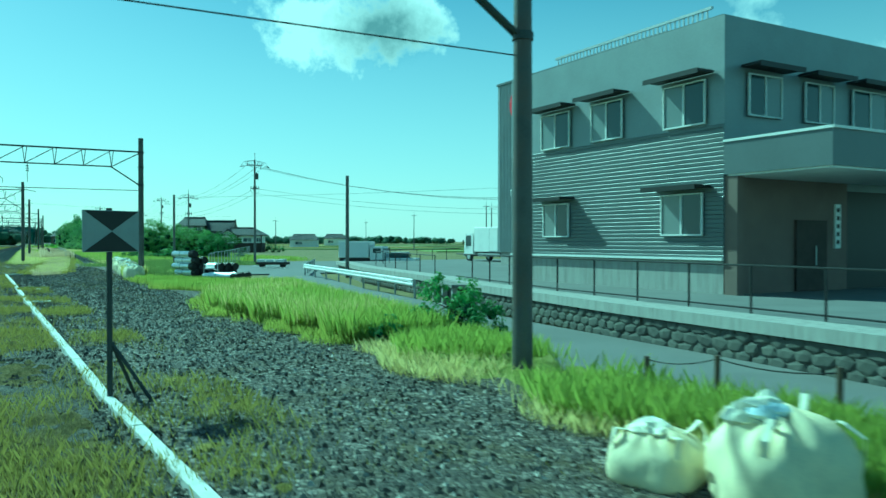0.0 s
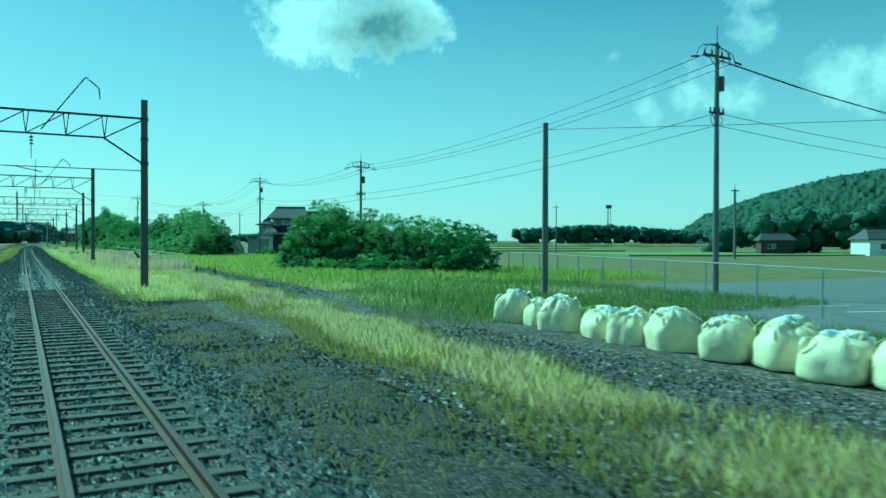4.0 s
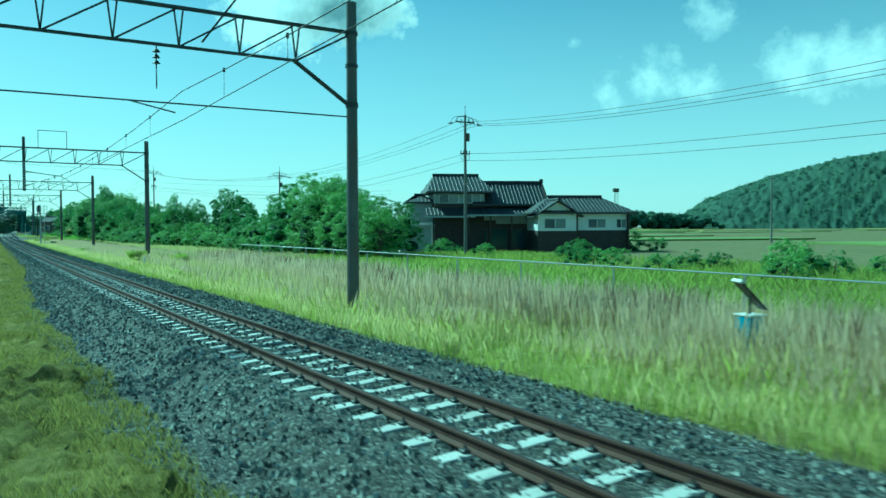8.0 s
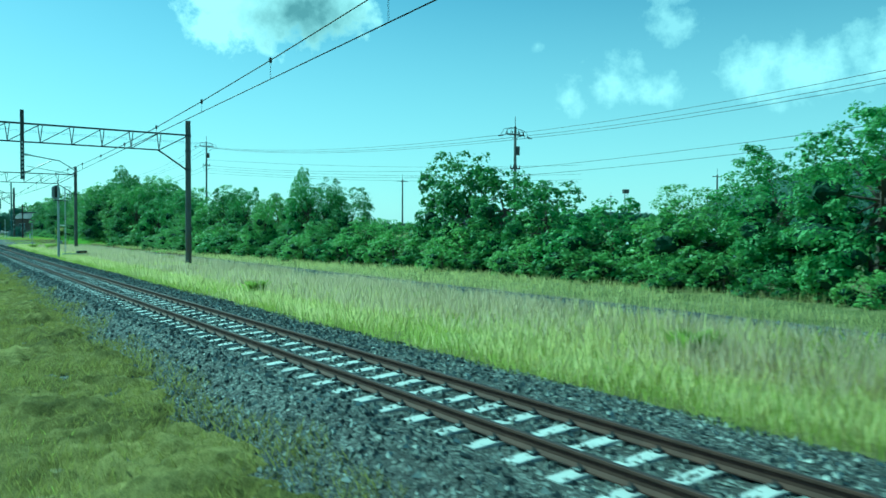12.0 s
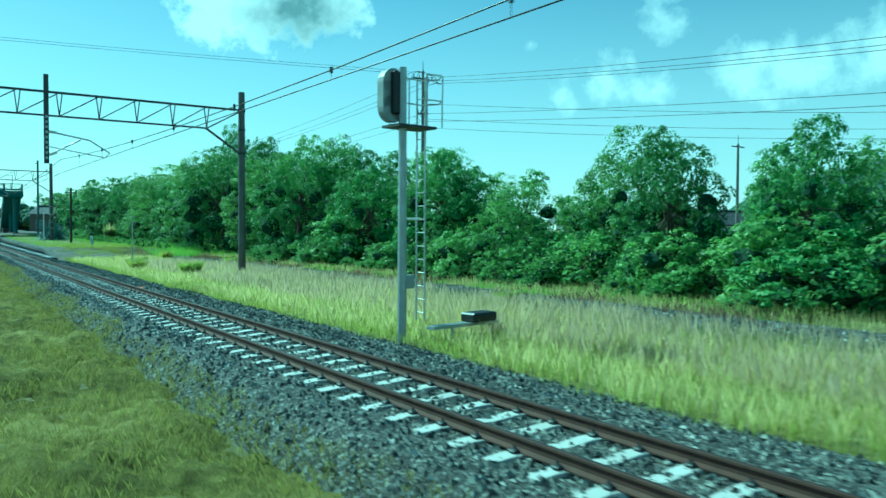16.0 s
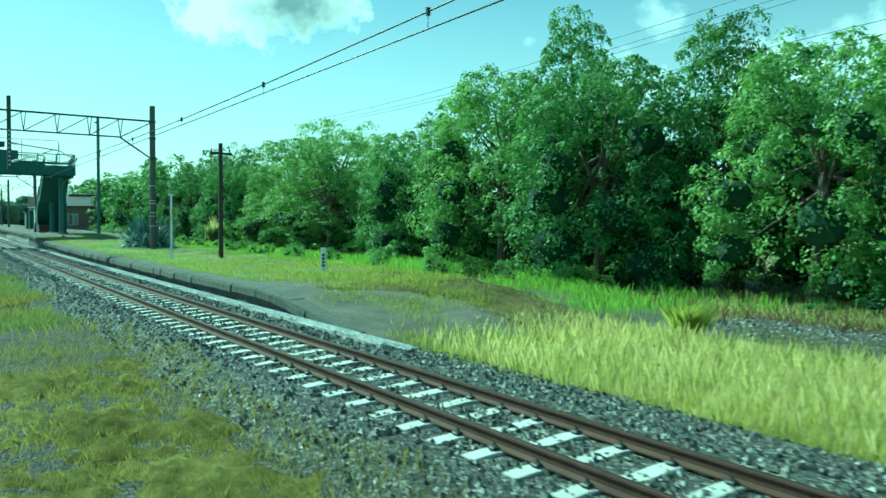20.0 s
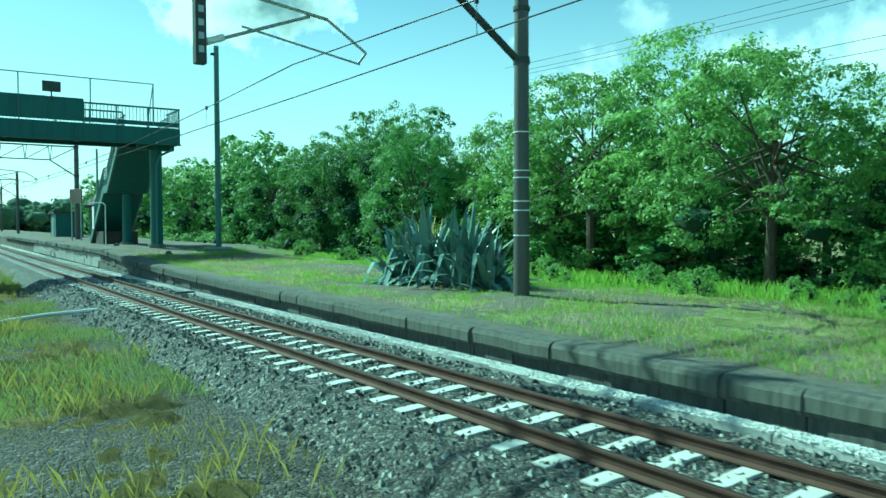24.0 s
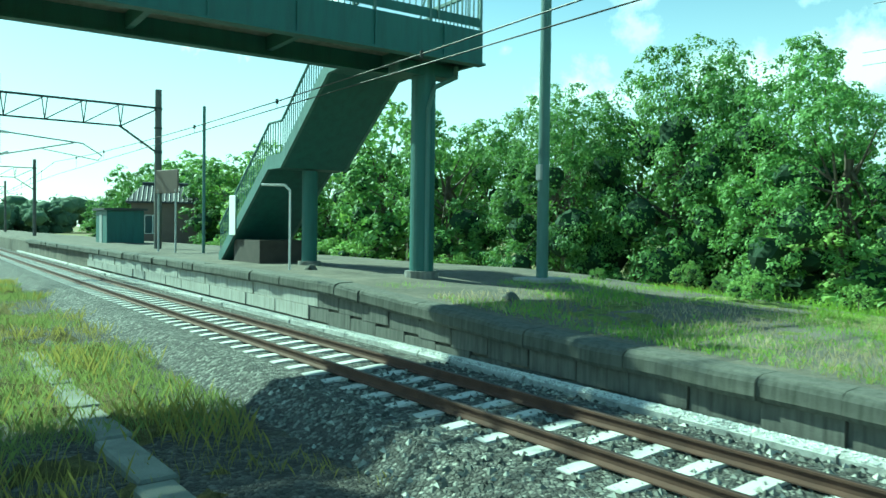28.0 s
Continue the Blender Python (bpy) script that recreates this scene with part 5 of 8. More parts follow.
def lorry(x, y, z, turn, L, H, cab_h, label):
    v = thing("box_truck", x, y, z, label, "truck", "parked trucks", turn)
    W = 1.05 if H < 3 else 1.2
    part("cargo_box", boxes((-W, W, 0.0, L, 0.85, H), bevel=0.03), M["white"], v)
    dp = part("door_panel", boxes((-W - 0.03, -W, L * 0.40, L * 0.60, 0.95, H - 0.12), bevel=0.01), M["white"], v)
    part("door_seal", boxes((-W - 0.012, -W, L * 0.39, L * 0.61, 0.9, H - 0.08)), M["board_grey"], dp)
    part("chassis", boxes((-W * 0.8, W * 0.8, 0.0, L + 1.6, 0.45, 0.8)), M["black"], v)
    bm = bmesh.new()
    c0, c1 = L + 0.15, L + 1.75
    vs = [(c0, 0.6), (c1, 0.6), (c1, 1.25), (c1 - 0.28, cab_h), (c0, cab_h)]
    f1 = [bm.verts.new((-W, a, b)) for a, b in vs]
    f2 = [bm.verts.new((W, a, b)) for a, b in vs]
    bm.faces.new(f1)
    bm.faces.new(f2[::-1])
    for i in range(5):
        bm.faces.new((f1[i], f2[i], f2[(i + 1) % 5], f1[(i + 1) % 5]))
    bmesh.ops.recalc_face_normals(bm, faces=bm.faces[:])
    bmesh.ops.bevel(bm, geom=bm.edges[:], offset=0.05, segments=2, affect="EDGES")
    cab = part("cab", bm, M["white"], v)
    part("side_window", boxes((-W - 0.012, -W + 0.02, c0 + 0.35, c1 - 0.35, 1.35, cab_h - 0.2), bevel=0.01), M["glass"], cab)
    part("side_window", boxes((W - 0.02, W + 0.012, c0 + 0.35, c1 - 0.35, 1.35, cab_h - 0.2), bevel=0.01), M["glass"], cab)
    part("windscreen", rods(((-W * 0.8, c1 - 0.13, 1.75), (W * 0.8, c1 - 0.13, 1.75), 0.06)), M["black"], cab)
    part("bumper", boxes((-W, W, c1 - 0.05, c1 + 0.08, 0.42, 0.68), bevel=0.03), M["board_grey"], v)
    part("mirror", boxes((-W - 0.22, -W - 0.1, c1 - 0.2, c1 - 0.1, 1.5, 1.9), bevel=0.02), M["black"], v)
    for s in (-1, 1):
        part("headlight", boxes((s * W * 0.75 - 0.13, s * W * 0.75 + 0.13, c1 - 0.02, c1 + 0.03, 0.8, 0.95), bevel=0.01), M["glass"], v)
        for yy in (L * 0.22, L + 0.95):
            wheel(v, s * (W - 0.15), yy)
    part("side_guard", boxes((-W - 0.01, -W + 0.02, L * 0.35, L * 0.9, 0.5, 0.75)), M["galv"], v)
    return v


lorry(41.6, 51.8, 0.38, 0, 6.3, 3.0, 2.5, "large white box truck parked beside the works building")
lorry(36.0, 78.2, -0.44, -134, 3.4, 2.6, 2.05, "small white box truck parked on the asphalt lot")
car = thing("parked_car", 41.0, 73.5, -0.44, "small white parked car beside the truck", "car", turn=-130)
bm = bmesh.new()
box(bm, -0.8, 0.8, -1.7, 1.7, 0.3, 0.82, 0.08)
part("body", bm, M["white"], car)
part("cabin", boxes((-0.7, 0.7, -1.3, 0.8, 0.82, 1.4), bevel=0.14), M["glass"], car)
part("roof", boxes((-0.66, 0.66, -1.1, 0.6, 1.4, 1.46), bevel=0.03), M["white"], car)
for s in (-1, 1):
    for yy in (-1.1, 1.1):
        wheel(car, s * 0.7, yy, 0.3, 0.18)
p = thing("flat_cart", 27.6, 76.0, -0.44, "low dark flat cart loaded with white slabs on the lot", "cart", turn=-40)
part("bed", boxes((-1.6, 1.6, -0.6, 0.6, 0.25, 0.5), bevel=0.02), M["timber"], p)
for j in range(3):
    part("white_slab", boxes((-1.5 + j * 1.0, -0.7 + j * 1.0, -0.5, 0.5, 0.5, 0.78), bevel=0.02), M["white"], p)
for s in (-1, 1):
    part("wheel", rods(((s * 1.1, -0.5, 0.15), (s * 1.1, 0.5, 0.15), 0.15), sides=12), M["tyre"], p)


# ---- works building beyond the lane ----
def window(parent, x, y0, y1, z0, z1, awning=0.0, facing="x", depth=0.10, frame_mat="white"):
    """A framed two-pane sliding window, proud of a wall that faces -x or -y."""
    def b(u0, u1, d0, d1, w0, w1):
        return (x - d1, x - d0, u0, u1, w0, w1) if facing == "x" else (u0, u1, x - d1, x - d0, w0, w1)
    w = part("window", boxes(b(y0, y1, 0.0, 0.03, z0, z1)), M["timber"], parent)
    t = 0.05
    for s in ((y0, y1, z0, z0 + t), (y0, y1, z1 - t, z1), (y0, y0 + t, z0 + t, z1 - t), (y1 - t, y1, z0 + t, z1 - t)):
        part("frame", boxes(b(s[0], s[1], 0.0, depth, s[2], s[3])), M[frame_mat], w)
    mid = (y0 + y1) / 2
    part("mullion", boxes(b(mid - 0.035, mid + 0.035, 0.03, depth - 0.01, z0 + t, z1 - t)), M[frame_mat], w)
    part("pane", boxes(b(y0 + t, mid - 0.035, 0.045, 0.055, z0 + t, z1 - t)), M["glass"], w)
    part("pane", boxes(b(mid + 0.035, y1 - t, 0.045, 0.055, z0 + t, z1 - t)), M["curtain_glass"], w)
    if awning:
        part("awning", boxes(b(y0 - 0.3, y1 + 0.3, 0.0, awning, z1 + 0.16, z1 + 0.24)), M["black"], w)
        part("awning_lip", boxes(b(y0 - 0.3, y1 + 0.3, awning, awning + 0.03, z1 + 0.08, z1 + 0.25)), M["black"], w)
    return w


M["curtain_glass"] = glass_pane("curtained_glass", (0.22, 0.24, 0.24))


def works():
    b = thing("works_building", 0, 0, 0, "large grey metal-clad two-storey works building with ribbed and lapped cladding", "building")
    rib = part("ribbed_block", boxes((38.15, 62.0, 33.0, 50.9, 1.3, 14.4)), M["clad"], b)
    me = bpy.data.meshes.new("cladding_rib")
    bm = boxes((-0.045, 0.0, -0.04, 0.04, 1.3, 14.36))
    bm.to_mesh(me)
    bm.free()
    me.materials.append(M["clad"])
    for j in range(88):
        shared("cladding_rib", me, rib, Matrix.Translation((38.15, 33.1 + j * 0.201, 0)))
    part("roof_trim", boxes((38.05, 62.1, 32.9, 51.0, 14.4, 14.55)), M["clad_dark"], b)
    part("plinth", boxes((38.3, 61.8, 33.2, 50.7, -0.6, 1.3)), M["concrete"], b)
    lap = part("lapped_block", boxes((24.75, 38.2, 17.4, 29.6, 1.55, 9.6)), M["clad"], b)
    me = bpy.data.meshes.new("lapped_board")
    bm = bmesh.new()
    prof = ((0.0, 0.0), (-0.022, 0.01), (-0.03, 0.122), (-0.024, 0.132), (0.0, 0.142))
    v0 = [bm.verts.new((u, 0, w)) for u, w in prof]
    v1 = [bm.verts.new((u, 12.2, w)) for u, w in prof]
    for i in range(4):
        bm.faces.new((v0[i], v1[i], v1[i + 1], v0[i + 1]))
    bm.faces.new(v0)
    bm.faces.new(v1[::-1])
    bmesh.ops.recalc_face_normals(bm, faces=bm.faces[:])
    bm.to_mesh(me)
    bm.free()
    me.materials.append(M["clad_gloss"])
    for j in range(30):
        shared("lapped_board", me, lap, Matrix.Translation((24.748, 17.4, 1.56 + j * 0.1495)))
    part("base_wall", boxes((24.85, 38.2, 17.5, 29.5, -0.6, 1.55)), M["concrete"], b)
    part("base_flashing", boxes((24.66, 24.75, 17.4, 29.6, 1.52, 1.6)), M["white"], b)
    par = part("parapet", boxes((24.9, 38.2, 17.6, 29.4, 9.6, 9.68)), M["clad_dark"], b)
    for j in range(40):
        part("parapet_bar", boxes((26.2, 26.24, 19.4 + j * 0.22, 19.46 + j * 0.22, 9.68, 10.45)), M["galv"], par)
    part("parapet_rail", boxes((26.18, 26.26, 19.2, 28.2, 10.45, 10.55)), M["galv"], par)
    for y0, y1, z0, z1 in ((25.25, 27.2, 6.1, 7.6), (22.1, 23.9, 6.1, 7.6), (18.1, 20.0, 6.1, 7.6), (25.3, 27.05, 2.33, 3.75), (18.2, 20.1, 2.35, 3.8)):
        window(b, 24.71, y0, y1, z0, z1, 0.75)
    for y0, y1 in ((46.9, 48.65), (43.8, 45.65), (41.0, 42.75), (37.5, 39.2)):
        window(b, 38.1, y0, y1, 8.5, 10.15, frame_mat="clad_dark")
    for y in (47.6, 45.0, 42.0):
        v = part("vent_hood", boxes((37.2, 38.12, y - 0.28, y + 0.28, 5.5, 6.05), bevel=0.08), M["galv"], b)
        part("hood_mouth", boxes((37.25, 37.8, y - 0.22, y + 0.22, 5.44, 5.5)), M["black"], v)
    part("meter_box", boxes((37.9, 38.1, 42.0, 42.5, 1.5, 2.2), bevel=0.02), M["white"], b)
    part("downpipe", rods(((38.0, 29.5, -0.3), (38.0, 29.5, 9.0), 0.06)), M["galv"], b)
    # round emblem and sign writing
    bm = bmesh.new()
    bar(bm, (38.08, 47.7, 12.55), (37.95, 47.7, 12.55), 1.12, sides=36)
    em = part("round_emblem", bm, M["clad"], b)
    bm = bmesh.new()
    n = 36
    ri = []
    for j in range(n):
        a = 2 * math.pi * j / n
        ri.append([bm.verts.new((xx, 47.7 + r * math.cos(a), 12.55 + r * math.sin(a))) for r, xx in ((0.92, 37.94), (1.18, 37.94), (1.18, 37.86), (0.92, 37.86))])
    for j in range(n):
        for q in range(4):
            bm.faces.new((ri[j][q], ri[(j + 1) % n][q], ri[(j + 1) % n][(q + 1) % 4], ri[j][(q + 1) % 4]))
    bmesh.ops.recalc_face_normals(bm, faces=bm.faces[:])
    part("red_ring", bm, M["red"], em)
    for u, w, du, dw in ((0, 0.45, 0.45, 0.09), (0, 0.12, 0.30, 0.24), (-0.25, -0.42, 0.07, 0.28), (0.25, -0.42, 0.07, 0.28), (0, -0.4, 0.08, 0.2)):
        part("emblem_stroke", boxes((37.86, 37.94, 47.7 + u - du, 47.7 + u + du, 12.55 + w - dw, 12.55 + w + dw)), M["red"], em)
    sg = part("sign_writing", boxes((38.02, 38.09, 40.9, 46.3, 12.1, 12.16)), M["galv"], b)
    for j, (y, h) in enumerate(((46.0, 0.7), (45.1, 0.8), (44.0, 1.0), (42.7, 1.05), (41.5, 1.6))):
        for dy, z0, z1, wd in ((0.0, 0.0, h, 0.07), (0.0, h * 0.75, h * 0.88, 0.36), (0.0, h * 0.35, h * 0.47, 0.32), (0.27, 0.0, h * 0.8, 0.06), (-0.27, 0.0, h * 0.7, 0.06)):
            part("sign_bar", boxes((37.88, 38.0, y + dy - wd, y + dy + wd, 12.0 + z0, 12.0 + z1)), M["board_grey"], sg)
    # porch on the end wall
    for x0, x1 in ((25.8, 27.5), (28.75, 30.4), (31.5, 33.7), (34.8, 36.5)):
        window(b, 17.36, x0, x1, 6.35, 7.78, 0.75, "y")
    part("porch_canopy", boxes((24.72, 38.0, 13.57, 17.39, 4.34, 5.45)), M["clad_gloss"], b)
    part("canopy_soffit", boxes((24.8, 37.9, 13.65, 17.3, 4.28, 4.34)), M["white"], b)
    part("canopy_flashing", boxes((24.68, 24.72, 13.55, 17.4, 5.4, 5.48)), M["white"], b)
    part("canopy_flashing", boxes((24.68, 38.0, 13.5, 13.57, 5.4, 5.48)), M["white"], b)
    part("porch_wall", boxes((25.1, 31.2, 17.3, 17.398, 0.4, 4.28)), M["brown"], b)
    part("porch_pier", boxes((24.78, 25.1, 16.9, 17.395, 0.4, 4.28)), M["brown"], b)
    # black panel painted in for the shade of the porch interior
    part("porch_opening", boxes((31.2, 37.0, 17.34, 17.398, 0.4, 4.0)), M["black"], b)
    d = part("entrance_door", boxes((28.2, 29.9, 17.2, 17.3, 0.42, 2.9), bevel=0.01), M["timber"], b)
    part("door_handle", rods(((29.2, 17.15, 1.3), (29.2, 17.15, 2.0), 0.025)), M["galv"], d)
    part("name_board", boxes((30.4, 30.72, 17.22, 17.3, 1.9, 3.5)), M["white"], b)
    for q in range(5):
        part("name_bar", boxes((30.48, 30.64, 17.212, 17.219, 2.05 + q * 0.29, 2.2 + q * 0.29)), M["black"], b)
    # low annex behind
    part("link_block", boxes((38.2, 60.0, 24.0, 33.0, -0.6, 9.4)), M["clad"], b)
    part("rear_block", boxes((47.0, 62.0, 51.0, 60.1, -0.6, 12.2)), M["clad_dark"], b)
    part("loading_canopy", boxes((40.0, 47.0, 51.0, 55.0, 5.0, 5.15)), M["white"], b)
    part("canopy_stay", rods(((40.2, 53.0, 5.15), (47.0, 53.0, 7.2), 0.05)), M["galv"], b)


M["clad_gloss"] = plain("cladding_gloss", (0.14, 0.153, 0.162), 0.44, 0.15, 0.1, 0.8)
works()

# ---- farmhouse ----
def hip_roof(name, parent, x0, x1, y0, y1, z, rise, gable=0.0, over=0.6, mat="tile"):
    """A tiled roof with its ridge along x; gable shortens the hips."""
    bm = bmesh.new()
    x0, x1, y0, y1 = x0 - over, x1 + over, y0 - over, y1 + over
    run = (y1 - y0) / 2
    ym = (y0 + y1) / 2
    inset = run * (1 - gable)
    a = [bm.verts.new(v) for v in ((x0, y0, z), (x1, y0, z), (x1, y1, z), (x0, y1, z), (x0 + inset, ym, z + rise), (x1 - inset, ym, z + rise))]
    u = [bm.verts.new((v.co.x, v.co.y, v.co.z - 0.16)) for v in a[:4]]
    for q in ((a[0], a[1], a[5], a[4]), (a[2], a[3], a[4], a[5]), (a[1], a[2], a[5]), (a[3], a[0], a[4])):
        bm.faces.new(q)
    for i in range(4):
        bm.faces.new((a[i], u[i], u[(i + 1) % 4], a[(i + 1) % 4]))
    bm.faces.new(u)
    bmesh.ops.recalc_face_normals(bm, faces=bm.faces[:])
    roof = part(name, bm, M[mat], parent)
    part("ridge", rods(((x0 + inset - 0.1, ym, z + rise + 0.08), (x1 - inset + 0.1, ym, z + rise + 0.08), 0.17), sides=8), M[mat], roof)
    n = int((x1 - x0) / 0.42)
    for s in (-1, 1):
        for j in range(n):
            x = x0 + 0.2 + j * 0.42
            lim = min(1.0, (x - x0) / max(inset, 0.01), (x1 - x) / max(inset, 0.01)) if inset > 0.05 else 1.0
            if lim < 0.12:
                continue
            ye = y0 if s < 0 else y1
            yt = ye + (ym - ye) * lim
            part("roof_rib", rods(((x, ye, z + 0.03), (x, yt, z + rise * lim + 0.03), 0.055), sides=5), M[mat], roof)
    return roof


def gable_wall(parent, x, y0, y1, z, rise, mat, name="gable"):
    """A triangular gable filling facing along x."""
    bm = bmesh.new()
    ym = (y0 + y1) / 2
    v = [bm.verts.new(q) for q in ((x, y0, z), (x, y1, z), (x, ym, z + rise), (x + 0.12, y0, z), (x + 0.12, y1, z), (x + 0.12, ym, z + rise))]
    for q in ((0, 1, 2), (3, 5, 4), (0, 3, 4, 1), (1, 4, 5, 2), (2, 5, 3, 0)):
        bm.faces.new([v[i] for i in q])
    bmesh.ops.recalc_face_normals(bm, faces=bm.faces[:])
    return part(name, bm, M[mat], parent)


def lean_to(parent, x0, x1, y0, y1, z0, z1):
    """A single tiled slope from its eave at y0 up to a wall at y1."""
    bm = bmesh.new()
    a = [bm.verts.new(q) for q in ((x0, y0, z0), (x1, y0, z0), (x1 - 0.3, y1, z1), (x0 + 0.3, y1, z1))]
    b = [bm.verts.new((q.co.x, q.co.y, q.co.z - 0.16)) for q in a]
    bm.faces.new(a)
    bm.faces.new(b[::-1])
    for k in range(4):
        bm.faces.new((a[k], b[k], b[(k + 1) % 4], a[(k + 1) % 4]))
    bmesh.ops.recalc_face_normals(bm, faces=bm.faces[:])
    r = part("lean_to_roof", bm, M["tile"], parent)
    for k in range(int((x1 - x0 - 0.6) / 0.42)):
        x = x0 + 0.4 + k * 0.42
        part("roof_rib", rods(((x, y0, z0 + 0.03), (x, y1, z1 + 0.03), 0.055), sides=5), M["tile"], r)
    part("eave_board", boxes((x0, x1, y0 - 0.04, y0 + 0.02, z0 - 0.2, z0 - 0.02)), M["curtain"], r)
    return r


def front_gable(parent, x0, x1, y0, y1, z, rise, over=0.6):
    """A tiled roof with its ridge along y and an open gable end towards -y."""
    bm = bmesh.new()
    xm = (x0 + x1) / 2
    drop = rise * over / ((x1 - x0) / 2)
    ring = []
    for y in (y0 - 0.7, y1):
        ring.append([bm.verts.new(q) for q in ((x0 - over, y, z - drop), (xm, y, z + rise), (x1 + over, y, z - drop), (x1 + over, y, z - drop - 0.16), (xm, y, z + rise - 0.18), (x0 - over, y, z - drop - 0.16))])
    a, b = ring
    for k in range(6):
        bm.faces.new((a[k], a[(k + 1) % 6], b[(k + 1) % 6], b[k]))
    for q in ((0, 1, 4, 5), (1, 2, 3, 4)):
        bm.faces.new([a[k] for k in q])
        bm.faces.new([b[k] for k in q[::-1]])
    bmesh.ops.recalc_face_normals(bm, faces=bm.faces[:])
    r = part("cross_gable_roof", bm, M["tile"], parent)
    part("ridge", rods(((xm, y0 - 0.8, z + rise + 0.06), (xm, y1, z + rise + 0.06), 0.15), sides=8), M["tile"], r)
    bm = bmesh.new()
    v = [bm.verts.new(q) for q in ((x0, y0 - 0.02, z), (x1, y0 - 0.02, z), (xm, y0 - 0.02, z + rise - 0.25), (x0, y0 + 0.1, z), (x1, y0 + 0.1, z), (xm, y0 + 0.1, z + rise - 0.25))]
    for q in ((0, 1, 2), (3, 5, 4), (0, 3, 4, 1), (1, 4, 5, 2), (2, 5, 3, 0)):
        bm.faces.new([v[k] for k in q])
    bmesh.ops.recalc_face_normals(bm, faces=bm.faces[:])
    part("gable", bm, M["white"], parent)
    part("gable_beam", boxes((x0 - 0.1, x1 + 0.1, y0 - 0.1, y0 - 0.02, z - 0.08, z + 0.06)), M["timber"], parent)


def house():
    b = thing("farmhouse", 50.0, 192.6, -0.6, "two-storey Japanese farmhouse with dark tiled roofs and white plaster walls", "house", turn=-25)
    # white single-storey wing with a small cross gable
    part("wing_wall", boxes((0.0, 10.2, 0.0, 6.0, 2.35, 4.3)), M["white"], b)
    part("wing_skirting", boxes((-0.03, 10.23, -0.03, 6.03, 0.0, 2.35)), M["timber"], b)
    hip_roof("wing_roof", b, 0.0, 10.2, 0.0, 6.0, 4.3, 1.75, 0.25, 0.8)
    front_gable(b, 0.0, 4.3, -0.35, 3.0, 4.3, 1.35)
    part("gable_bay", boxes((0.0, 4.3, -0.35, 0.0, 2.3, 4.3)), M["white"], b)
    part("bay_skirting", boxes((-0.03, 4.33, -0.38, 0.0, 0.0, 2.3)), M["timber"], b)
    window(b, -0.36, 0.7, 3.1, 2.55, 3.65, 0, "y", 0.06)
    for x0, x1 in ((5.7, 7.7), (8.9, 10.0)):
        window(b, -0.01, x0, x1, 2.6, 3.6, 0, "y", 0.06)
    for x in (4.3, 10.1):
        part("corner_post", boxes((x - 0.02, x + 0.14, -0.42, 0.0, 0.0, 4.3)), M["timber"], b)
    # middle block: a steep gable roof with its end to the right
    part("middle_wall", boxes((-5.6, 1.7, 4.6, 10.2, 0.0, 5.3)), M["timber"], b)
    part("plaster_band", boxes((-5.5, 1.74, 4.56, 4.6, 3.5, 4.1)), M["curtain"], b)
    hip_roof("middle_roof", b, -5.6, 1.7, 4.6, 10.2, 5.3, 2.6, 1.0, 0.7)
    gable_wall(b, 1.62, 4.5, 10.3, 5.3, 2.3, "timber")
    for s in (-1, 1):
        part("barge_board", rods(((2.42, 7.4, 7.95), (2.42, 7.4 + s * 3.5, 5.25), 0.12), square=True), M["timber"], b)
    part("gable_end_tile", boxes((2.2, 2.6, 7.2, 7.6, 7.9, 8.35), bevel=0.05), M["tile"], b)
    lean_to(b, -7.2, 0.3, 2.4, 4.6, 4.15, 5.0)
    part("veranda_plaster", boxes((-3.6, 0.0, 4.5, 4.56, 3.1, 3.9)), M["curtain"], b)
    for x in (-7.0, -4.6, -2.2, 0.1):
        part("veranda_post", boxes((x - 0.07, x + 0.07, 2.55, 2.69, 0, 4.1)), M["timber"], b)
    for x in (-6.6, -4.2, -1.9):
        part("sliding_screen", boxes((x, x + 1.9, 4.52, 4.58, 0.4, 2.5)), M["glass"], b)
    # two-storey block at the end
    part("upper_wall", boxes((-10.6, -5.0, 4.4, 10.4, 0.0, 6.7)), M["timber"], b)
    part("upper_plaster", boxes((-10.65, -4.95, 4.35, 10.45, 5.4, 6.5)), M["curtain"], b)
    hip_roof("upper_roof", b, -10.6, -5.0, 4.4, 10.4, 6.7, 2.0, 0.7, 1.0)
    lean_to(b, -12.0, -6.3, 2.6, 4.4, 4.0, 4.9)
    window(b, 4.34, -10.1, -7.9, 5.45, 6.45, 0, "y", 0.06)
    window(b, 4.34, -7.4, -5.4, 5.45, 6.45, 0, "y", 0.06)
    part("side_annex", boxes((-13.4, -10.7, 5.5, 9.5, 0.0, 3.3)), M["white"], b)
    hip_roof("annex_roof", b, -13.4, -10.7, 5.5, 9.5, 5.6, 0.8, 0.0, 0.4)
    part("annex_upper", boxes((-13.2, -10.7, 5.7, 9.3, 3.3, 5.6)), M["curtain"], b)
    part("shed_roof", boxes((-15.0, -11.0, 1.5, 4.0, 2.9, 3.0)), M["galv"], b)
    part("shed_wall", boxes((-14.7, -11.3, 2.0, 4.0, 0.0, 2.9)), M["curtain"], b)

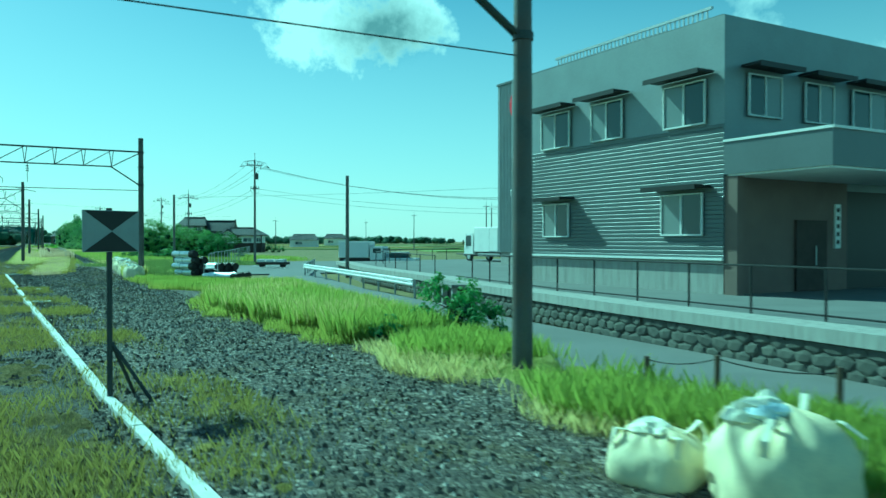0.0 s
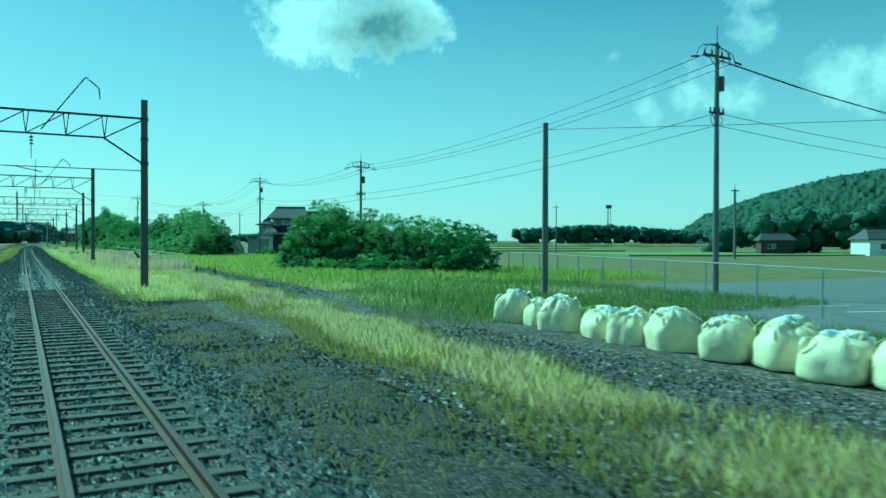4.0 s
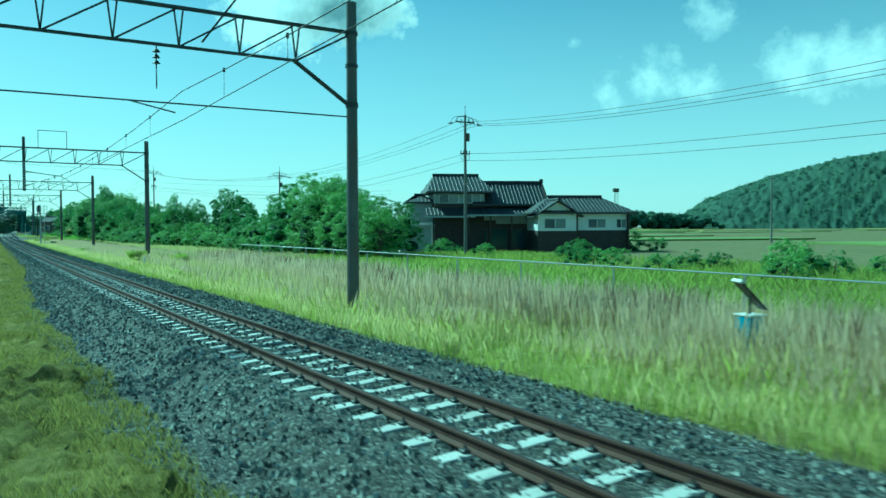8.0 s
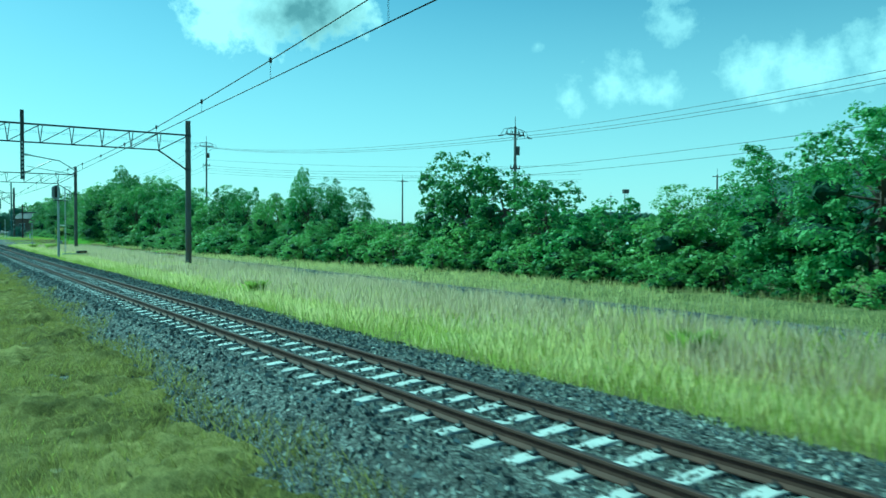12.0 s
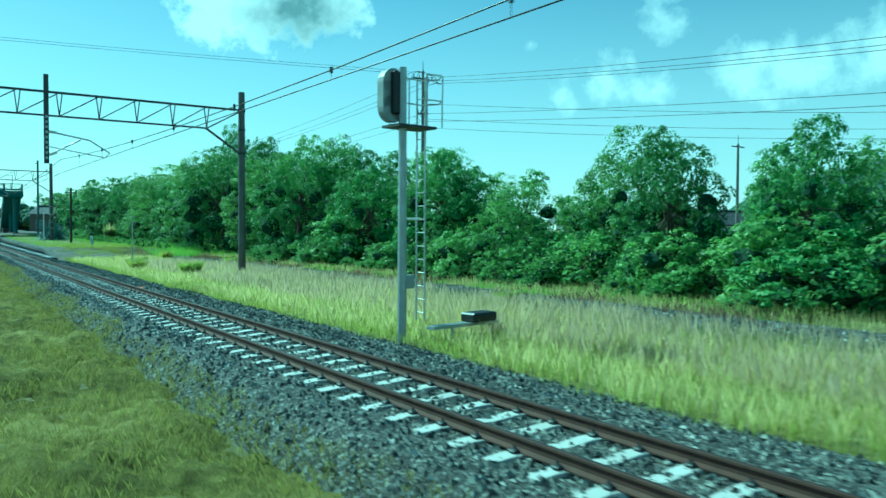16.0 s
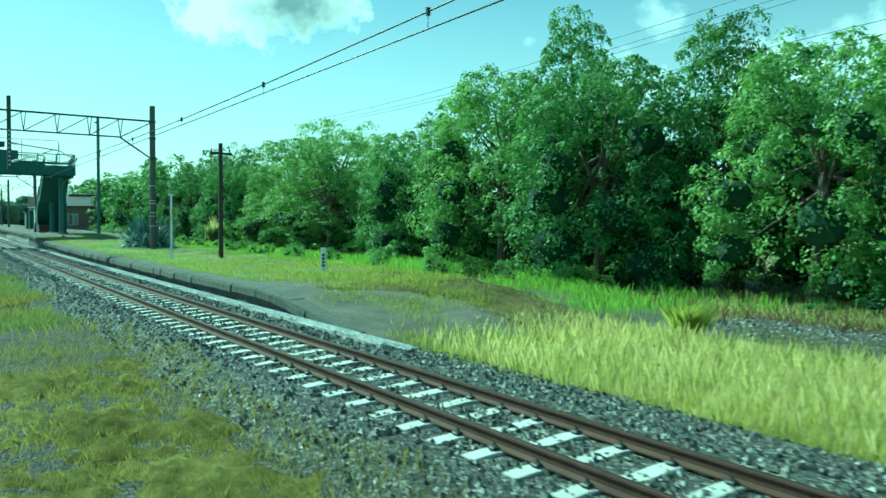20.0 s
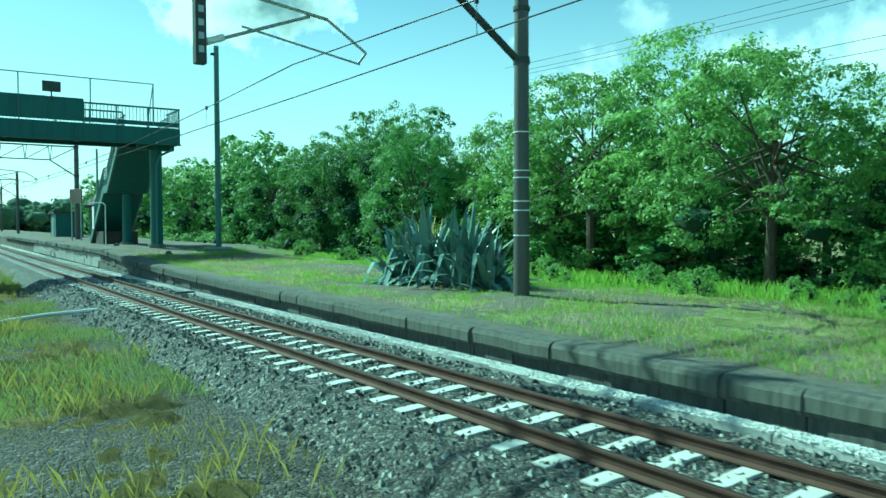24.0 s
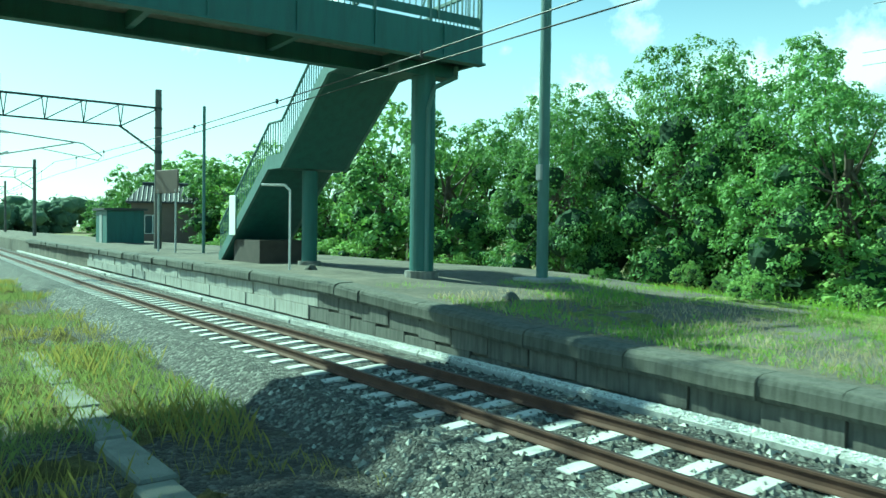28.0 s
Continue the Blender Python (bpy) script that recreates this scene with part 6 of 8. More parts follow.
house()
for x, y, h in ((46.5, 206.0, 2.2), (62.5, 191.0, 2.2), (64.0, 188.5, 1.6), (37.1, 191.7, 1.3), (38.4, 190.6, 1.1), (33.7, 168.5, 1.5), (34.6, 167.8, 1.3), (34.3, 159.2, 1.4), (35.5, 158.0, 1.2), (33.7, 151.8, 1.7), (35.0, 150.6, 1.5), (37.0, 149.0, 1.2)):
    tree("bush", x, y, h, 1.1)
shed = thing("tunnel_greenhouse", 38.5, 216.0, -0.6, "pale rounded greenhouse half hidden behind trees", "greenhouse", turn=-15)
bm = bmesh.new()
sweep(bm, [(0, 0, 0), (0, 12, 0)], [(2.6 * math.cos(math.pi * k / 10), 2.9 * math.sin(math.pi * k / 10)) for k in range(11)])
part("cover", bm, M["curtain"], shed)


def cottage(x, y, turn, w, d, h, label, wall="white", roof="tile"):
    c = thing("cottage", x, y, -0.6, label, "house", "far houses", turn)
    part("wall", boxes((-w, w, -d, d, 0, h)), M[wall], c)
    hip_roof("roof", c, -w, w, -d, d, h, d * 0.6, 0.6, 0.5, roof)
    window(c, -d - 0.01, -w * 0.6, -w * 0.1, h * 0.4, h * 0.75, 0, "y", 0.05)


cottage(150, 152, -30, 5, 3.5, 3.2, "far small farmhouse with a dark tiled roof among trees")
cottage(138, 168, -40, 3.2, 2.4, 3.0, "far dark timber shed at the edge of the fields", "timber")
cottage(27.5, 440, -20, 3.0, 3.0, 5.2, "brown house half hidden among the trees past the station", "brown")
cottage(120, 330, -25, 6, 4, 3.4, "far low house with a dark roof in the fields")
cottage(170, 420, -25, 6, 4, 4.4, "far low house with a dark roof in the fields")

# ---- far landscape ----
def field(x, y, w, d, turn, mat, label):
    f = thing("rice_field", x, y, -0.55, label, "field", "rice fields", turn)
    bm = boxes((-w / 2, w / 2, -d / 2, d / 2, -0.05, 0.22 if mat == "rice" else 0.3))
    part("crop", bm, M[mat], f)


rr = random.Random(14)
for j in range(46):
    a = radians(20 + 55 * rr.random())
    d = 110 + 680 * rr.random()
    x, y = d * math.sin(a), 60 + d * math.cos(a)
    if x < 62 or (y > 180 and x < 80):
        continue
    field(x, y, rr.uniform(30, 90), rr.uniform(12, 40), -18 + rr.uniform(-3, 3), "rice" if rr.random() < 0.72 else "rice_gold", "flat far rice field with even green crop" if j % 4 else "flat far rice field turning gold")


def canopy(name, pts, label, seed, mat="leaf_far_haze"):
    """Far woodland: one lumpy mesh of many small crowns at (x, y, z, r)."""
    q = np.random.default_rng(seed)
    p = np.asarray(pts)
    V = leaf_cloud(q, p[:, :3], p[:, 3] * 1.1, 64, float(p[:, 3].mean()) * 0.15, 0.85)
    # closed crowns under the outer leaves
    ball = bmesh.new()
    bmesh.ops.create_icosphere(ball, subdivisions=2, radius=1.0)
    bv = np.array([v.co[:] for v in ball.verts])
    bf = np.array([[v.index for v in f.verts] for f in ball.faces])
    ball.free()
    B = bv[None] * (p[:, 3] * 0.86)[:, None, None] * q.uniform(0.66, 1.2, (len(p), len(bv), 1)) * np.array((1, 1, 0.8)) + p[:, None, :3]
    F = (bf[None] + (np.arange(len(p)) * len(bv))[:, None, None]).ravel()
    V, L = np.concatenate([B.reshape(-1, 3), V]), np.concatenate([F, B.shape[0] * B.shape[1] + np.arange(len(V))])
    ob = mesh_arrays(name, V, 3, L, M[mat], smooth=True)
    return tagged(ob, label, "wood", kind="stuff")


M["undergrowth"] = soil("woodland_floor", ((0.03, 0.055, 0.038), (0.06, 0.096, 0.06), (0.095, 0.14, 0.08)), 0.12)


def hill():
    # ridge: x, y, height
    ridge = [(735, 800, 2), (751, 783, 10), (780, 752, 40), (824, 700, 64), (869, 638, 84), (905, 580, 92), (955, 490, 104), (1000, 390, 108), (1040, 280, 96), (1090, 120, 90), (1120, 0, 60)]
    # the closed canopy as one lumpy sheet from the foot to the ridge
    n, m = 420, 44
    V = []
    for i in range(n + 1):
        e = i / n * (len(ridge) - 1)
        k = min(int(e), len(ridge) - 2)
        x, y, h = (ridge[k][c] + (ridge[k + 1][c] - ridge[k][c]) * (e - k) for c in range(3))
        d = math.hypot(x, y - 60)
        for j in range(m + 1):
            u = j / m * 1.12
            g = (d - 150 * (1 - u)) / d
            px, py = x * g, 60 + (y - 60) * g
            lump = 6.0 * abs(noise.noise((px * 0.09, py * 0.09, 1.0))) + 4.0 * abs(noise.noise((px * 0.2, py * 0.2, 2.0))) + 1.6 * noise.noise((px * 0.03, py * 0.03, 3.0))
            V.append((px, py, h * math.sin(math.pi / 2 * min(u, 1.0)) * (1 - max(0.0, u - 1) * 2) - 2.5 - lump))
    i, k = np.meshgrid(np.arange(m), np.arange(n))
    a = (k * (m + 1) + i).ravel()
    L = np.stack([a, a + 1, a + m + 2, a + m + 1], 1).ravel()
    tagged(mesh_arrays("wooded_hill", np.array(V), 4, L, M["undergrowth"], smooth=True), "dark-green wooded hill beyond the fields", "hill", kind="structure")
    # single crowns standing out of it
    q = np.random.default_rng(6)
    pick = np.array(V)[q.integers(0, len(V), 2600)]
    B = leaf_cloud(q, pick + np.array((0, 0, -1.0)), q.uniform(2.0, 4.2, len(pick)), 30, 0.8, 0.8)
    tagged(mesh_arrays("hill_leaves", B, 3, np.arange(len(B)), M["leaf_far_haze"]), "leafy crowns of the wooded hill", "wood", kind="stuff")


hill()
q = np.random.default_rng(9)


def wood(x0, y0, x1, y1, n, h, r, deep, label, seed):
    t = q.random(n)
    pts = np.stack([x0 + (x1 - x0) * t + q.uniform(0, deep, n), y0 + (y1 - y0) * t + q.uniform(0, deep, n), (-0.5 + h * q.random(n) ** 0.6 * (0.55 + 0.45 * np.sin(np.pi * np.clip(t * 0.9 + 0.08, 0, 1)))), r * q.uniform(0.7, 1.3, n)], 1)
    canopy("far_wood", pts, label, seed)


wood(445, 700, 640, 640, 420, 17, 4.5, 30, "dark far wood standing in the fields", 21)
wood(640, 720, 720, 690, 120, 13, 4.0, 20, "dark far wood standing in the fields", 22)
wood(138, 178, 185, 150, 150, 9, 2.6, 14, "dark clump of trees round the far farm", 23)
wood(300, 900, 470, 820, 160, 7, 4.0, 30, "low far treeline on the horizon", 24)
wood(120, 760, 330, 860, 200, 6, 4.0, 30, "low far treeline on the horizon", 25)
wood(30, 640, 120, 760, 150, 12, 4.0, 30, "dark trees far along the line", 26)
wood(-60, 560, 30, 650, 200, 11, 4.0, 30, "dark trees far along the line", 27)

M["orange"] = plain("orange_paint", (0.75, 0.22, 0.05), 0.6, 0, 0.15, 5.0)

# ---- equipment beside the line ----
b = thing("lineside_cabinet", 10.0, 137.55, -0.52, "small blue lineside cabinet with a tilted dark solar panel", "cabinet", turn=-10)
part("body", boxes((-0.2, 0.2, -0.2, 0.2, 0.15, 0.9), bevel=0.02), M["blue"], b)
for u in (-0.15, 0.15):
    part("leg", rods(((u, 0, 0.0), (u, 0, 0.2), 0.03)), M["steel_dark"], b)
part("post", rods(((0, 0, 0.9), (0, 0, 1.3), 0.03)), M["steel_dark"], b)
TILT = Matrix.Translation((0, 0, 1.3)) @ Matrix.Rotation(radians(-24), 4, "Z") @ Matrix.Rotation(radians(48), 4, "Y")
bm = bmesh.new()
box(bm, -0.36, 0.36, -0.24, 0.24, -0.02, 0.02, 0.0, TILT)
part("solar_panel", bm, M["black"], b)
bm = bmesh.new()
box(bm, -0.40, -0.36, -0.25, 0.25, -0.03, 0.04, 0.0, TILT)
part("panel_frame", bm, M["white"], b)
part("shelf_edge", boxes((-0.22, 0.22, -0.22, 0.22, 0.9, 0.93)), M["white"], b)

s = thing("railway_signal", 8.48, 265.0, -0.6, "tall grey railway signal seen from behind with ladder and cage", "signal", turn=4)
part("post", rods(((0, 0, 0), (0, 0, 6.5), 0.11, 0.09), sides=14), M["galv"], s)
bm = bmesh.new()
for z0 in (5.55, 6.15):
    bar(bm, (-0.15, 0.35, z0), (-0.15, 0.12, z0), 0.33, sides=20)
box(bm, -0.48, 0.18, 0.12, 0.35, 5.55, 6.15)
part("backboard", bm, M["board_grey"], s)
part("lamp_case", boxes((-0.26, -0.04, -0.02, 0.14, 5.4, 6.4), bevel=0.03), M["black"], s)
part("work_platform", boxes((-0.35, 0.75, -0.35, 0.35, 5.08, 5.14)), M["steel_dark"], s)
part("junction_box", boxes((0.02, 0.3, -0.12, 0.12, 1.3, 1.62), bevel=0.02), M["board_grey"], s)
lad = part("ladder", rods(((0.55, -0.16, 0.5), (0.55, -0.16, 6.3), 0.022), sides=6), M["galv"], s)
part("stile", rods(((0.55, 0.16, 0.5), (0.55, 0.16, 6.3), 0.022), sides=6), M["galv"], lad)
for k in range(17):
    part("rung", rods(((0.55, -0.16, 0.7 + k * 0.32), (0.55, 0.16, 0.7 + k * 0.32), 0.012), sides=5), M["galv"], lad)
for u, w in ((0.45, -0.35), (0.95, -0.3), (0.95, 0.3), (0.45, 0.35)):
    part("cage_bar", rods(((u, w, 5.14), (u * 1.02, w, 6.35), 0.018), sides=6), M["galv"], s)
for z in (5.75, 6.35):
    bm = bmesh.new()
    pts = [(0.4, -0.36, z), (0.85, -0.4, z), (1.1, 0, z), (0.85, 0.4, z), (0.4, 0.36, z)]
    for a, c in zip(pts, pts[1:]):
        bar(bm, a, c, 0.018, sides=6)
    part("cage_hoop", bm, M["galv"], s)
part("ladder_bracket", rods(((0, 0, 2.95), (0.55, 0, 2.95), 0.03)), M["white"], s)
b = thing("signal_apparatus", 9.9, 264.2, -0.6, "dark trackside apparatus on a low steel frame in the grass", "apparatus", turn=8)
part("frame", boxes((-1.3, 0.9, -0.12, 0.12, 0.42, 0.5)), M["galv"], b)
part("case", boxes((-0.1, 0.7, -0.25, 0.25, 0.5, 0.72), bevel=0.04), M["black"], b)
for u in (-0.6, 0.75):
    part("leg", rods(((u, 0, 0), (u, 0, 0.45), 0.04)), M["galv"], b)

for x, y, h, r, mt in ((10.6, 298.4, 3.3, 0.035, "galv"), (11.36, 336.3, 3.2, 0.055, "white")):
    p = thing("marker_pole", x, y, -0.6 if y < 310 else 0.2, "thin pale upright marker pole in the grass", "pole", "marker poles")
    part("shaft", rods(((0, 0, 0), (0, 0, h), r), sides=8), M[mt], p)
    part("head", boxes((-0.12, 0.12, -0.02, 0.02, h - 0.02, h + 0.04)), M[mt], p)
p = thing("marker_post", 13.68, 325.3, 0.2, "white marker post with small unreadable writing", "post", turn=-30)
part("post", boxes((-0.1, 0.1, -0.07, 0.07, 0, 1.0), bevel=0.015), M["white"], p)
for k in range(4):
    part("writing_bar", boxes((-0.05, 0.05, -0.076, -0.071, 0.3 + k * 0.13, 0.38 + k * 0.13)), M["black"], p)
for x, y in ((8.04, 184.85), (12.2, 123.6), (12.6, 119.5)):
    p = thing("marker_peg", x, y, -0.6, "short pale marker peg beside the ballast", "peg", "marker pegs")
    part("peg", boxes((-0.06, 0.06, -0.06, 0.06, 0, 0.75), bevel=0.01), M["white"] if y > 130 else M["bark"], p)
p = thing("orange_plate", 6.09, 279.66, -0.175, "small orange marker plate lying on a sleeper", "marker", turn=-8)
part("plate", boxes((-0.3, 0.3, -0.17, 0.17, 0.0, 0.03), bevel=0.01), M["orange"], p)
p = thing("small_pole", 14.03, 337.1, 0.2, "old dark wooden pole with a short crossarm", "pole")
part("shaft", rods(((0, 0, 0), (0, 0, 5.85), 0.12, 0.1), sides=10), M["timber"], p)
part("crossarm", boxes((-0.55, 0.55, -0.05, 0.05, 5.3, 5.4)), M["timber"], p)
for u in (-0.45, 0.45):
    part("insulator", rods(((u, 0, 5.4), (u, 0, 5.58), 0.04), sides=7), M["steel_dark"], p)

# ---- station ----
PLAT_Y = (312, 314.0, 318.0, 319.6, 326, 345, 362, 370, 377, 400, 560)
PLAT_Z = (-0.6, -0.36, 0.22, 0.33, 0.30, 0.33, 0.40, 0.55, 0.95, 1.0, 1.0)
PLAT_OFF = (2.3, 2.3, 2.25, 2.2, 2.2, 2.2, 2.2, 2.1, 1.85, 1.85, 1.85)


def plat_z(y):
    return float(np.interp(y, PLAT_Y, PLAT_Z))


def plat_x(y):
    return side(y) + float(np.interp(y, PLAT_Y, PLAT_OFF))


def platform():
    bm = bmesh.new()
    rows = []
    for y in np.concatenate([np.arange(312, 330, 0.5), np.arange(330, 380, 1.0), np.arange(380, 561, 4.0)]):
        x, z = plat_x(y), plat_z(y)
        g = lambda u, s, f: bumps(x + u, y, s, f)
        end = min(1.0, (y - 312) / 14.0)
        rows.append([bm.verts.new(v) for v in ((x + 0.12, y, -0.72), (x + 0.12, y, z - 0.2), (x + 0.45, y, z - 0.012), (x + 1.3, y, z + g(1.3, 0.05, 0.9)), (x + 2.5, y, z + g(2.5, 0.09, 0.7)), (x + 4, y, z + g(4, 0.12, 0.5)),
                                               (x + 6, y, z - 0.62 * (1 - end) * 0.4 + g(6, 0.12, 0.4)), (x + 9.0, y, -0.58 + (z + 0.5) * end + g(9, 0.1, 0.4)), (x + 15.0, y, -0.66))])
    for a, b in zip(rows, rows[1:]):
        for k in range(8):
            bm.faces.new((a[k], b[k], b[k + 1], a[k + 1]))
    bm.faces.new(rows[0])
    bm.faces.new(rows[-1][::-1])
    bmesh.ops.recalc_face_normals(bm, faces=bm.faces[:])
    p = part("platform", bm, M["plat_top"])
    tagged(p, "old low station platform of earth and concrete overgrown with grass", "platform", kind="structure")
    # coping and facing blocks
    rr = random.Random(2)
    y = 314.4
    while y < 432:
        L = 1.05 + rr.uniform(-0.05, 0.05)
        x0, x1, z = plat_x(y), plat_x(y + L), plat_z(y + L / 2)
        dz = plat_z(y + L) - plat_z(y)
        bm = bmesh.new()
        w0, w1 = rr.uniform(-0.03, 0.03), rr.uniform(0.0, 0.03)
        sweep(bm, [(x0, y, z - dz / 2), (x0 + (x1 - x0) * 0.5 + rr.uniform(-0.02, 0.02), y + L * 0.5, z + rr.uniform(-0.015, 0.01)), (x1, y + L - 0.008, z + dz / 2)], [(-0.04 + w0, -0.32), (-0.07 + w0, -0.26), (-0.065 + w0, -0.10), (-0.03 + w0, -0.03 - w1), (0.06, -w1 * 0.5), (0.42, 0.0), (0.42, -0.32)])
        part("coping_block", bm, M["coping"], p)
        if y < 405 and z > -0.05:
            for row in range(2):
                zt, zb = z - 0.335 - row * 0.34, z - 0.335 - row * 0.34 - 0.33
                if zb < -0.75:
                    zb = -0.75
                if zt < -0.5:
                    continue
                o = rr.uniform(0.0, 0.05)
                bm = bmesh.new()
                sweep(bm, [(x0 + 0.03 + o, y + (0.5 if row else 0), 0), (x1 + 0.03 + o, y + L - 0.025 + (0.5 if row else 0), 0)], [(0, zb), (0, zt), (0.2, zt), (0.2, zb)])
                part("facing_block", bm, M["facing_pale"] if y > 377 else M["facing"], p)
        y += L
    return p


M["plat_top"] = soil("platform_surface", ((0.055, 0.055, 0.042), (0.115, 0.105, 0.08), (0.20, 0.175, 0.135)), 0.9)
M["coping"] = streaked("coping_concrete", (0.125, 0.125, 0.105), (0.035, 0.04, 0.027), 0.95, 0.9, 2.0)
M["facing"] = streaked("facing_concrete", (0.15, 0.148, 0.13), (0.035, 0.037, 0.03), 0.92, 0.9, 2.0)
M["facing_pale"] = streaked("facing_pale", (0.42, 0.41, 0.37), (0.15, 0.15, 0.12), 0.92, 0.7, 2.0)
platform()
rr = random.Random(9)
t = thing("cable_trough", 0, 0, 0, "bright white concrete cable trough lids beside the rail", "cable trough", kind="structure")
y = 312.0
while y < 440:
    bm = bmesh.new()
    o = 1.88 + rr.uniform(-0.02, 0.02)
    sweep(bm, [(side(y) + o, y, -0.17), (side(y + 0.98) + o, y + 0.98, -0.17)], [(-0.12, -0.14), (-0.12 + rr.uniform(-0.03, 0.03), 0.0 + rr.uniform(-0.02, 0.02)), (-0.07, 0.03 + rr.uniform(-0.015, 0.015)), (0.0, 0.045 + rr.uniform(-0.012, 0.012)), (0.1, 0.04), (0.13, 0.02), (0.13, -0.14)])
    part("trough_lid", bm, M["trough"], t)
    y += 1.0
p = thing("cable_cover", side(361) + 1.45, 361.0, -0.12, "dark steel cable cover over the trough", "cover")
part("plate", boxes((-0.3, 0.3, -0.12, 0.12, 0, 0.06), bevel=0.01), M["steel_dark"], p)
h = thing("ground_hose", 0, 0, 0, "pale grey cable pipe lying across the ballast", "pipe")
wire("pipe", [(3.6, 358.3, -0.40), (5.2, 358.9, -0.32), (6.6, 359.0, -0.28), (7.7, 358.75, -0.2)], 0.06, 0.0, parent=h, seg=3, mat="white")
t = thing("old_trough", 0, 0, 0, "row of mossy concrete trough blocks in the grass", "cable trough")
for k in range(9):
    part("trough_block", boxes((3.98 + k * 0.09, 4.40 + k * 0.09, 361.5 + k * 1.9, 363.3 + k * 1.9, -0.62, -0.40), bevel=0.03), M["old_concrete"], t)
p = thing("steel_column", 16.4, 375.5, 0.9, "tall plain grey steel column on the platform", "pole")
part("shaft", rods(((0, 0, 0), (0, 0, 10.7), 0.155, 0.13), sides=16), M["green_light"], p)
part("footing", boxes((-0.6, 0.6, -0.5, 0.5, -0.1, 0.06), bevel=0.03), M["concrete"], p)
part("cable_box", boxes((-0.2, -0.12, -0.08, 0.08, 2.6, 3.0)), M["board_grey"], p)
part("top_bracket", boxes((-0.3, 0.05, -0.06, 0.06, 10.2, 10.32)), M["steel_dark"], p)
p = thing("steel_column", 15.1, 396.2, 0.95, "thin grey steel pole on the platform", "pole")
part("shaft", rods(((0, 0, 0), (0, 0, 6.8), 0.07), sides=10), M["green_light"], p)


def footbridge():
    """Local x runs along the deck (0 at its end over the platform), y along the line."""
    b = thing("footbridge", 14.55, 375.85, 0, "green steel station footbridge with stairs down to the platform", "footbridge", turn=-2.6)
    W = 2.5
    for y in (0.0, W - 0.14):
        part("deck_girder", boxes((-30, 0, y, y + 0.14, 6.3, 7.12)), M["green_steel"], b)
        part("girder_flange", boxes((-30, 0.04, y - 0.08, y + 0.22, 6.26, 6.32)), M["green_steel"], b)
    part("deck", boxes((-30, 0, 0.14, W - 0.14, 6.72, 6.86)), M["dark_concrete"], b)
    part("end_beam", boxes((-0.1, 0.02, 0.14, W - 0.14, 6.3, 7.1)), M["green_steel"], b)
    for k in range(15):
        part("stiffener", boxes((-1.2 - k * 1.9, -1.12 - k * 1.9, -0.05, 0.0, 6.32, 7.1)), M["green_steel"], b)
    for k in range(9):
        part("cross_beam", boxes((-1.5 - k * 3.2, -1.35 - k * 3.2, 0.14, W - 0.14, 6.4, 6.72)), M["green_steel"], b)
    # solid fence panels and barred railing
    def railing(y, x0, x1):
        part("kick_panel", boxes((x0, x1, y, y + 0.03, 7.2, 7.42)), M["green_steel"], b)
        part("handrail", boxes((x0, x1, y - 0.03, y + 0.06, 8.08, 8.16)), M["green_light"], b)
        n = int((x1 - x0) / 0.17)
        for k in range(n):
            x = x0 + 0.08 + k * 0.17
            part("baluster", boxes((x - 0.012, x + 0.012, y + 0.005, y + 0.03, 7.42, 8.08)), M["green_light"], b)
        for k in range(int((x1 - x0) / 1.5) + 1):
            x = x0 + k * (x1 - x0) / max(1, int((x1 - x0) / 1.5))
            part("rail_post", boxes((x - 0.035, x + 0.035, y - 0.02, y + 0.05, 7.1, 8.1)), M["green_light"], b)
    railing(0.02, -4.6, -0.05)
    railing(W - 0.06, -12.0, -2.3)
    railing(0.02, -12.0, -9.2)
    part("fence_panel", boxes((-9.2, -4.6, 0.0, 0.04, 7.2, 8.3)), M["green_steel"], b)
    part("fence_panel", boxes((-30, -12.0, 0.0, 0.04, 7.2, 8.5)), M["green_steel"], b)
    part("fence_panel", boxes((-30, -12.0, W - 0.06, W - 0.02, 7.2, 8.5)), M["green_steel"], b)
    part("sign_panel", boxes((-6.4, -5.6, -0.08, -0.03, 8.5, 9.0), bevel=0.01), M["steel_dark"], b)
    part("sign_post", boxes((-6.03, -5.97, -0.05, 0.0, 8.1, 8.6)), M["steel_dark"], b)
    nf = part("net_frame", rods(((-14, -0.1, 9.3), (-1.35, -0.1, 9.3), 0.03), square=True), M["green_light"], b)
    for x in (-13.6, -10.5, -7.4, -4.3, -1.35):
        part("net_post", rods(((x, 0.0, 7.2), (x, -0.1, 9.3), 0.035), square=True), M["green_light"], nf)
    part("net_brace", rods(((-1.35, -0.1, 9.3), (-1.5, 0.6, 7.2), 0.025), square=True), M["green_light"], nf)
    yr = W - 0.06
    for k in range(14):
        y = 0.15 + k * 0.17
        part("baluster", boxes((-0.06, -0.035, y - 0.012, y + 0.012, 7.2, 8.08)), M["green_light"], b)
    part("handrail", boxes((-0.09, 0.0, 0.0, W * 0.97, 8.08, 8.16)), M["green_light"], b)
    # columns
    for x, y, z1, r in ((-0.95, 1.2, 6.4, 0.31), (-1.1, 7.5, 4.0, 0.25), (-18.0, 1.1, 6.4, 0.3)):
        c = part("column", rods(((x, y, 0.3), (x, y, z1), r), sides=24), M["green_steel"], b)
        part("base_collar", rods(((x, y, 0.3), (x, y, 1.12), r + 0.12), sides=20), M["dark_concrete"], c)
        if z1 > 5:
            part("cap_beam", boxes((x - 0.9, x + 0.9, y - 0.28, y + 0.28, z1 - 0.35, z1 - 0.02), bevel=0.03), M["green_steel"], b)
